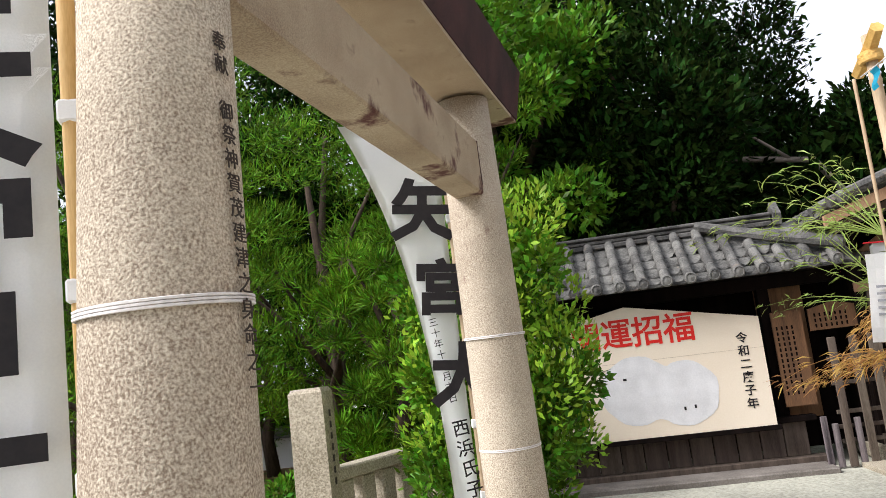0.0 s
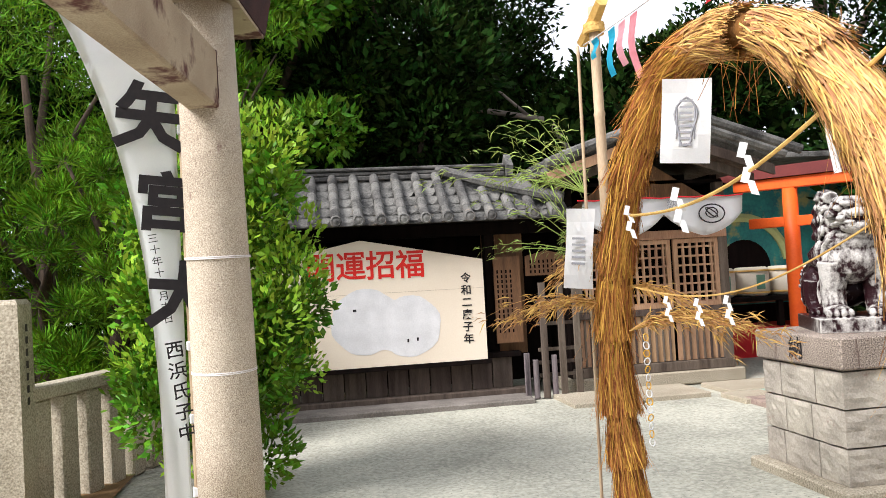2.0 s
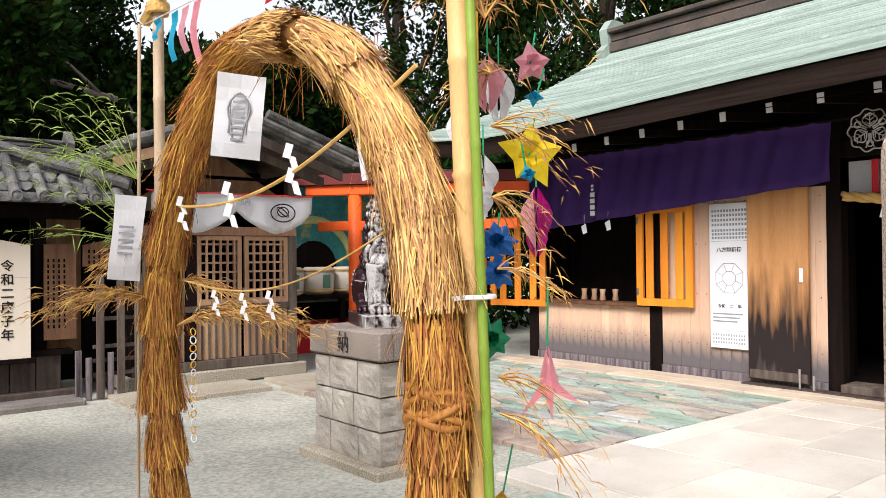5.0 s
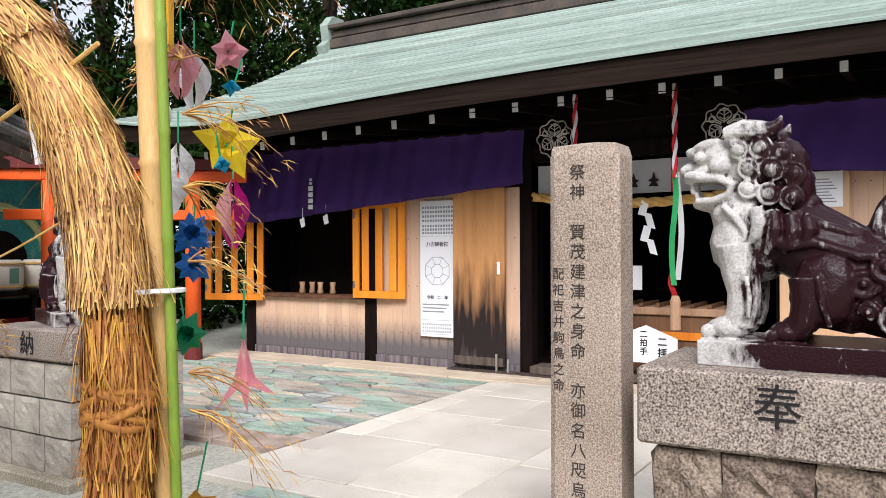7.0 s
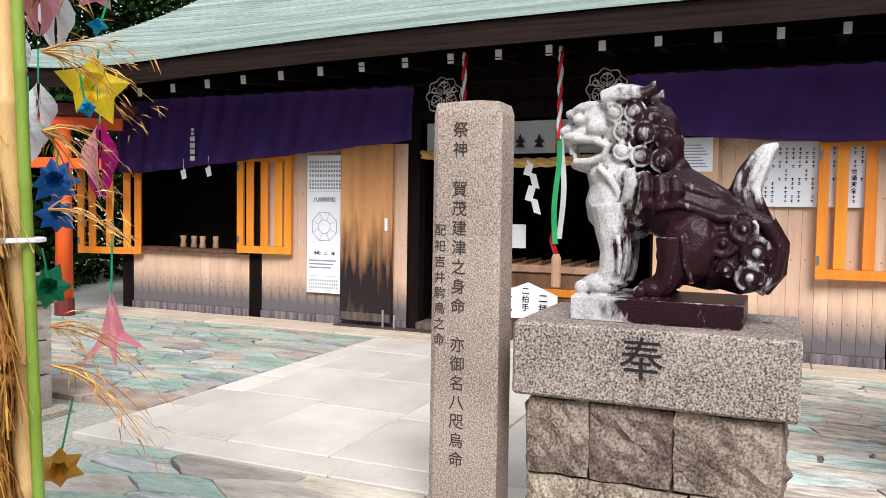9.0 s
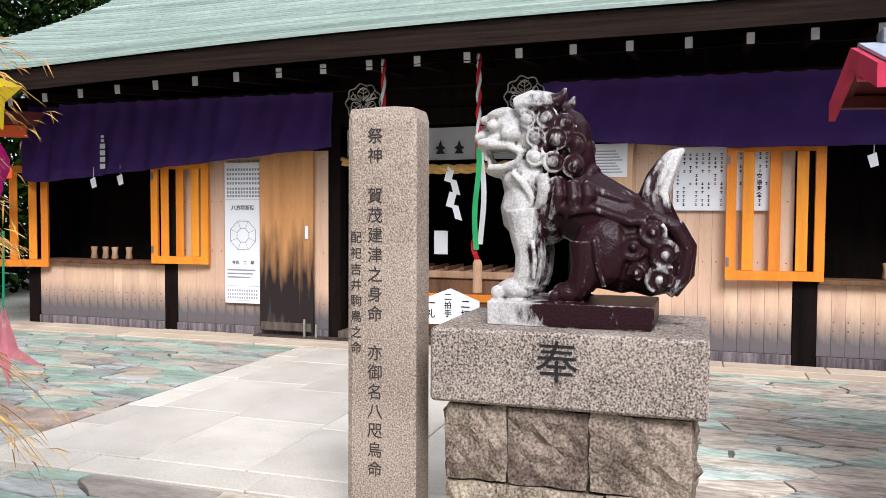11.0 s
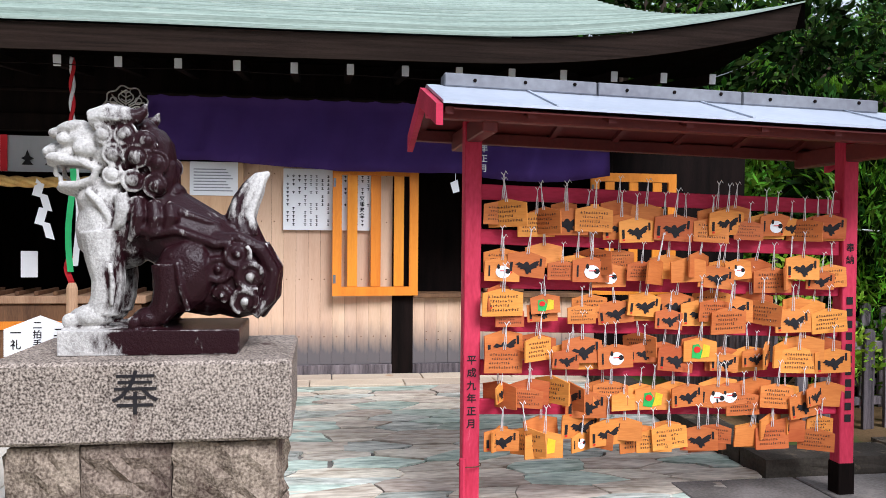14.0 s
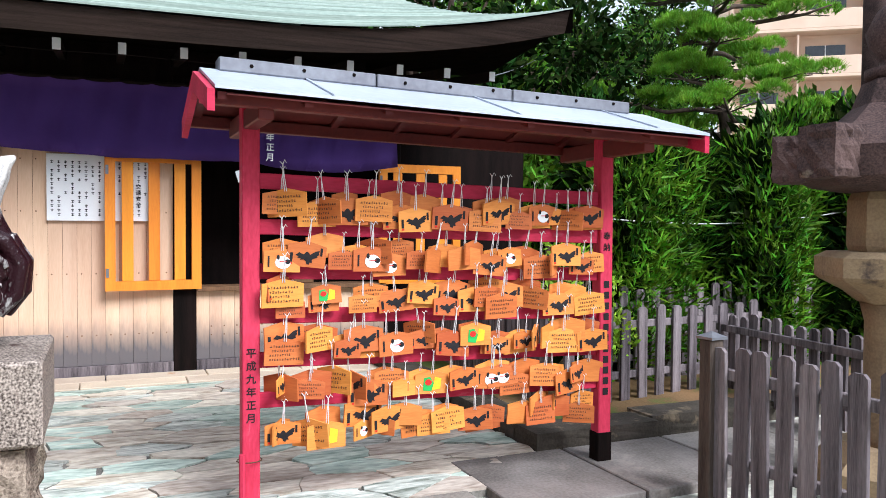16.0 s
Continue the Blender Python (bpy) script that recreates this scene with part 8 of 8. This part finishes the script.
def spreading_pine(base, seed):
    """A wide garden pine: bent trunk, near level limbs, pads of upright needle tufts."""
    rs = random.Random(seed)
    t = thing("spreading_pine", base, "spreading pine with separate bright green needle pads", "tree")
    t.matrix_basis = pose(*base, 0, 0, 0) @ Matrix.Scale(0.76, 4)
    spine = [Vector((0, 0, 0)), Vector((0.1, 0.1, 1.6)), Vector((0.0, -0.1, 3.2)), Vector((-0.15, 0.2, 4.2)), Vector((0.0, 0.5, 5.2)), Vector((0.1, 0.3, 6.4)), Vector((0.0, 0.2, 7.2))]
    part("trunk", T([[(p, 0.16 - 0.018 * k) for k, p in enumerate(spine)]], 8), BARK, t, smooth=True)
    pads, limbs = [], []
    for i in range(17):
        z = 3.9 + 3.2 * (i + rs.uniform(0, 0.7)) / 17
        k = min(5, int(z / 1.2))
        st = spine[min(5, 2 + int((z - 3.2) / 1.0))]
        st = Vector((st.x, st.y, z - 0.25))
        a = 2.4 * i + rs.uniform(-0.4, 0.4)
        R = rs.uniform(1.3, 2.7) * (1.15 - 0.07 * (z - 3.9))
        end = Vector((R * math.cos(a) * 0.8, R * math.sin(a), z + rs.uniform(-0.1, 0.25)))
        mid = st.lerp(end, 0.5) + Vector((rs.uniform(-0.2, 0.2), rs.uniform(-0.2, 0.2), rs.uniform(-0.25, 0.1)))
        limbs.append([(st, 0.065), (st.lerp(mid, 0.5) + Vector((0, 0, 0.08)), 0.055), (mid, 0.045), (mid.lerp(end, 0.6) + Vector((0, 0, -0.06)), 0.032), (end, 0.016)])
        for _ in range(6):
            q = mid.lerp(end, rs.uniform(0.1, 1.08)) + Vector((rs.gauss(0, 0.28), rs.gauss(0, 0.32), rs.uniform(0.02, 0.16)))
            pads.append((q, rs.uniform(0.20, 0.40)))
            limbs.append([(mid.lerp(end, 0.4), 0.02), (q - Vector((0, 0, 0.06)), 0.010)])
    part("limb", T(limbs, 5), BARK, t, smooth=True)
    leaves = []
    for q, r in pads:
        for _ in range(int(430 * r)):
            u, v = rs.uniform(0, 6.28), math.sqrt(rs.uniform(0, 1))
            o = q + Vector((r * v * math.cos(u), r * v * math.sin(u), 0.6 * r * (1 - v * v) + rs.uniform(-0.04, 0.02)))
            axis = Vector((0.6 * v * math.cos(u) + rs.gauss(0, 0.2), 0.6 * v * math.sin(u) + rs.gauss(0, 0.2), 1.0))
            for _ in range(8):
                d = (axis + Vector((rs.gauss(0, 0.5), rs.gauss(0, 0.5), rs.gauss(0, 0.3)))).normalized()
                L = rs.uniform(0.09, 0.17)
                s = d.cross(Vector((rs.gauss(0, 1), rs.gauss(0, 1), rs.gauss(0, 1)))).normalized() * 0.006
                leaves += [tuple(o - s), tuple(o + s), tuple(o + d * L + s * 0.4), tuple(o + d * L - s * 0.4)]
    quads_ob("crown", leaves, leaf_mat("fresh_pine_needle", (0.26, 0.47, 0.035), (0.09, 0.25, 0.015), 0.5, thinness=0.25), t)
    return t


spreading_pine((10.5, -9.9, 0), 51)
for k, (x, y, h, r) in enumerate(((13, -5.0, 6.8, 2.0), (15.5, -6.8, 8.0, 2.4), (16.5, -3, 8.5, 2.6), (10.8, -12.5, 3.6, 1.5), (9.5, -7.5, 2.6, 1.3), (21, -12, 6, 2.4), (8.5, -10, 2.4, 1.4), (18, -9, 8.5, 2.8), (12, -7.2, 5.0, 1.9), (20, -14, 7.5, 2.6), (19.0, -13.8, 8.0, 2.6), (24.0, -19.6, 10.2, 2.6))):
    tree("broadleaf_tree", (x, y, 0), h, r, h * 0.6, 11000, 0.18, LEAF_MID if k % 2 else LEAF_DARK, 90 + k, "green broadleaf tree beside the hall", 30, 0.75, 0.45, 0.18, h * 0.4, "trees of the woods", limbs=10)

# ---- apartment house in the distance ----
apt = thing("apartment_building", (33, -50, 0), "beige apartment block with long balconies", "building", rz=-38)
part("wall", B((0, 8, -14, 14, 0, 26)), BALCONY, apt)
for f in range(8):
    z = 2.4 + 2.95 * f
    part("balcony", B((-1.5, -1.38, -14, 14, z, z + 1.15), (-1.5, 0, -14, 14, z - 0.18, z - 0.002), bevel=0.02), BALCONY, apt, "long beige balcony")
    for k in range(7):
        w = part("window", B((-0.05, 0.02, -13.2 + 4 * k, -10.8 + 4 * k, z + 0.05, z + 2.1)), DARK_GLASS, apt)
        part("frame", B((-0.08, -0.051, -12.03 + 4 * k, -11.97 + 4 * k, z + 0.05, z + 2.1)), PAPER, w)
        part("divider", B((-1.36, -0.001, -10.2 + 4 * k, -10.1 + 4 * k, z, z + 2.6)), BALCONY, apt)
far_roof = thing("neighbour_house", (14.5, -11.5, 0), "low neighbouring house with pale grey tiled roof", "building")
part("wall", B((0, 5, -6, 4, 0, 2.7)), BALCONY, far_roof)
part("roof", prism([(-0.6, 2.7), (2.5, 3.9), (5.6, 2.7), (5.6, 2.6), (2.5, 3.75), (-0.6, 2.6)], 11, "y"), mat("pale_roof_tile", (0.5, 0.5, 0.52), (0.36, 0.36, 0.38), 4, 0.6, 0.3, 30, stretch=(1, 6, 1)), far_roof).location.y = -6.5
# plain closing wall of the precinct behind the camera
solid("precinct_wall", B((-9, 9, -9.2, -9.0, 0, 2.0), (-9.2, -9.0, -9, 4, 0, 2.0)), CREAM_CLOTH, "plain plastered precinct wall", "wall", kind="structure")
white_wall = thing("garden_wall", (-4.5, 13.6, 0), "white plastered garden wall with a tiled coping", "wall", kind="structure")
part("wall", B((-5, 4.2, 0, 0.15, 0, 0.55)), PAPER, white_wall)
part("coping", prism([(-0.2, 0.551), (0.35, 0.551), (0.075, 0.75)], 9.2, "x"), TILE, white_wall).location.x = -5

# ---- paving ----
def clip_cell(poly, a, b):
    """Keeps the part of a polygon nearer to a than to b."""
    m, d = ((a[0] + b[0]) / 2, (a[1] + b[1]) / 2), (b[0] - a[0], b[1] - a[1])
    f = lambda p: (p[0] - m[0]) * d[0] + (p[1] - m[1]) * d[1]
    out = []
    for i, p in enumerate(poly):
        q = poly[(i + 1) % len(poly)]
        fp, fq = f(p), f(q)
        if fp <= 0:
            out.append(p)
        if fp * fq < 0:
            t = fp / (fp - fq)
            out.append((p[0] + (q[0] - p[0]) * t, p[1] + (q[1] - p[1]) * t))
    return out


SQUEEZE = 2.3


def crazy_paving(name, x0, x1, y0, y1, step, material, label, seed, z=0.03):
    """Long uneven stones laid in rough rows along y."""
    rs = random.Random(seed)
    pv = thing(name, (x0, y0, 0), label, "paving", kind="structure")
    part("bed", B((0, x1 - x0, 0, y1 - y0, -0.04, z - 0.012)), PALE_MORTAR, pv)
    pts = []
    nx, ny = max(2, int((x1 - x0) / step)), max(2, int((y1 - y0) / (step * 2.5)))
    for i in range(nx):
        for j in range(ny):
            if rs.random() < 0.16:
                continue
            pts.append((SQUEEZE * (i + 0.5 + rs.uniform(-0.42, 0.42)) * (x1 - x0) / nx, (j + 0.5 + rs.uniform(-0.42, 0.42) + 0.5 * (i % 2) - 0.25) * (y1 - y0) / ny))
    for a in pts:
        poly = [(0, 0), (SQUEEZE * (x1 - x0), 0), (SQUEEZE * (x1 - x0), y1 - y0), (0, y1 - y0)]
        for b in sorted(pts, key=lambda q: (q[0] - a[0]) ** 2 + (q[1] - a[1]) ** 2)[1:18]:
            poly = clip_cell(poly, a, b)
            if len(poly) < 3:
                break
        if len(poly) < 3:
            continue
        poly = [(p[0] / SQUEEZE, p[1]) for p in poly]
        cx, cy = sum(p[0] for p in poly) / len(poly), sum(p[1] for p in poly) / len(poly)
        ex, ey = max(abs(p[0] - cx) for p in poly), max(abs(p[1] - cy) for p in poly)
        g = rs.choice((0.003, 0.005, 0.008, 0.014))
        kx, ky = 1 - g / max(ex, 0.03), 1 - g / max(ey, 0.03)
        rough = []
        for i, p in enumerate(poly):
            q = poly[(i + 1) % len(poly)]
            rough.append(p)
            rough.append(((p[0] + q[0]) / 2 + rs.uniform(-0.012, 0.012), (p[1] + q[1]) / 2 + rs.uniform(-0.03, 0.03)))
        loop = [((p[0] - cx) * kx, (p[1] - cy) * ky) for p in rough]
        bm = prism(loop, 0.03, "z")
        s = part("stone", bm, rs.choice(material), pv)
        s.matrix_basis = pose(cx, cy, z - 0.03 + rs.uniform(-0.004, 0.006), rs.uniform(-0.7, 0.7), rs.uniform(-0.7, 0.7), 0)
    return pv


def slabs(name, rows, material, label, z=0.04, joint=0.008):
    """Rectangular slabs (x0, x1, y0, y1) on one bed."""
    x0, x1, y0, y1 = min(r[0] for r in rows), max(r[1] for r in rows), min(r[2] for r in rows), max(r[3] for r in rows)
    pv = thing(name, (x0, y0, 0), label, "paving", kind="structure")
    for a, b, c, d in rows:
        w, h = b - a - joint, d - c - joint
        s = part("slab", B((0, w, 0, h, -0.07, 0), bevel=0.006), material, pv)
        s.matrix_basis = pose(a - x0 + joint / 2, c - y0 + joint / 2, z + random.uniform(-0.002, 0.003), 0, 0, 0)
    return pv


path = []
for r, (a, b) in enumerate(((0.72, 1.36), (1.36, 2.05), (2.05, 2.72), (2.72, 3.36))):
    x = 3.82
    while x < 7.3:
        w = 0.85 + 0.25 * ((r * 5 + int(x * 3)) % 4) / 3
        path.append((x, min(x + w, 7.34), a, b))
        x += w
for k in range(7):
    path.append((3.82 + 0.50 * k, 4.32 + 0.50 * k, 3.36, 3.62))
    path.append((3.9 + 0.55 * k, 4.45 + 0.55 * k, 0.46, 0.72) if k < 6 else (7.2, 7.34, 0.46, 0.72))
for a, b in ((0.72, 1.9), (1.9, 2.95), (2.95, 3.62)):
    path.append((3.56, 3.815, a, b))
slabs("stone_path", path, SLAB, "pale granite slab path leading to the hall")
edge = []
y = -3.0
while y < 7.7:
    w = 0.55 + 0.3 * ((int(y * 10) % 3) / 2)
    edge.append((7.34, 7.60, y, min(y + w, 7.75)))
    edge.append((7.60, 7.88, y - 0.2, min(y + w - 0.2, 7.75)))
    y += w
slabs("stone_apron", edge, mat("beige_apron_stone", (0.60, 0.50, 0.38), (0.44, 0.35, 0.26), 2, 0.8, 0.3, 70, rnd=0.12, spots=(0.42, 0.20, 0.08), spot_scale=1.8, spot_at=0.66), "beige stone apron along the hall front", 0.045)
crazy_paving("slate_paving", 2.55, 3.55, 1.35, 3.15, 0.16, SLATES, "green slate patch with pinkish stones before the path", 8)
crazy_paving("slate_paving", 4.55, 7.33, 3.64, 7.7, 0.14, SLATES, "green slate crazy paving before the hall", 3)
crazy_paving("slate_paving", 3.93, 7.33, -2.78, 0.44, 0.155, PALE_SLATES, "green and russet slate crazy paving before the hall", 5)
slabs("stone_border", [(4.2, 4.54, 3.64 + 0.6 * k, 4.23 + 0.6 * k) for k in range(6)], mat("chipped_border_stone", (0.46, 0.36, 0.29), (0.24, 0.18, 0.15), 6, 0.85, 0.6, 60, rnd=0.15), "chipped pinkish stone border of the slate paving", 0.04)
slabs("flagstone_walk", [(3.0, 3.92, -2.1 + 0.6 * k, -1.51 + 0.6 * k) for k in range(3)] + [(3.55 + 0.0, 4.40, -5.2 + 0.75 * k, -4.46 + 0.75 * k) for k in range(4)], DARK_FLAG, "worn dark grey flagstones beside the plaque rack", 0.035)
slabs("stepping_slabs", [(2.6 + 0.75 * k, 3.34 + 0.75 * k, 7.62 + 0.03 * k, 8.36) for k in range(2)] + [(4.15 + 0.45 * k, 4.59 + 0.45 * k, 7.1 - 0.55 * k, 7.6 - 0.55 * k) for k in range(2)] + [(4.3, 5.2, 7.65, 8.3), (5.2, 5.9, 7.3, 8.2)], GRANITE, "pale flat slabs before the lattice shed", 0.035)

# cedar boards of the hall front, last
def boards(y0, y1, z0, z1):
    n = max(1, round((y1 - y0) / 0.118))
    w = (y1 - y0) / n
    me = None
    for i in range(n):
        if me is None:
            bm = B((0, 0.02, 0.0008, w - 0.0008, z0, z1), bevel=0.0015)
            o = part("board", bm, WALL_BOARD, hall)
            me = o.data
        else:
            o = new("board", me)
            o.parent = hall
        o.matrix_basis = pose(-0.022, y0 + w * i, 0)
    return n


for y0, y1, z0, z1 in ((5.652, 7.448, 0.132, 0.773), (4.37, 5.478, 0.132, 2.043), (3.582, 4.368, 0.132, 2.043), (-0.978, 0.858, 0.132, 2.043), (-3.028, -1.182, 0.132, 0.773)):
    boards(y0, y1, z0, z1)
    nails = [(-0.0245, -0.0222, y0 + 0.06 + 0.118 * i - 0.0055, y0 + 0.06 + 0.118 * i + 0.0055, z - 0.0055, z + 0.0055) for i in range(int((y1 - y0) / 0.118)) for z in ((0.36, 0.44) if z1 < 1 else (0.40, 0.95, 1.50, 1.95))]
    tagged(part("nail_heads", B(*nails), BROWN_WOOD, hall), kind="stuff")

# copper courses of the hall roof
NC = 40
for c in range(NC):
    v0, v1 = c / NC, (c + 1) / NC

    def strip(u, w, v0=v0, v1=v1):
        if w < 0.34:
            p = roof_point(u, v0)
            return (p.x - 0.004, p.y, p.z - 0.002)
        if w < 0.67:
            p = roof_point(u, v0)
            return (p.x - 0.004, p.y, p.z + 0.012)
        p = roof_point(u, v1)
        return (p.x, p.y, p.z + 0.001)
    part("copper_course", grid_sheet(44, 3, strip), COPPER, hall)
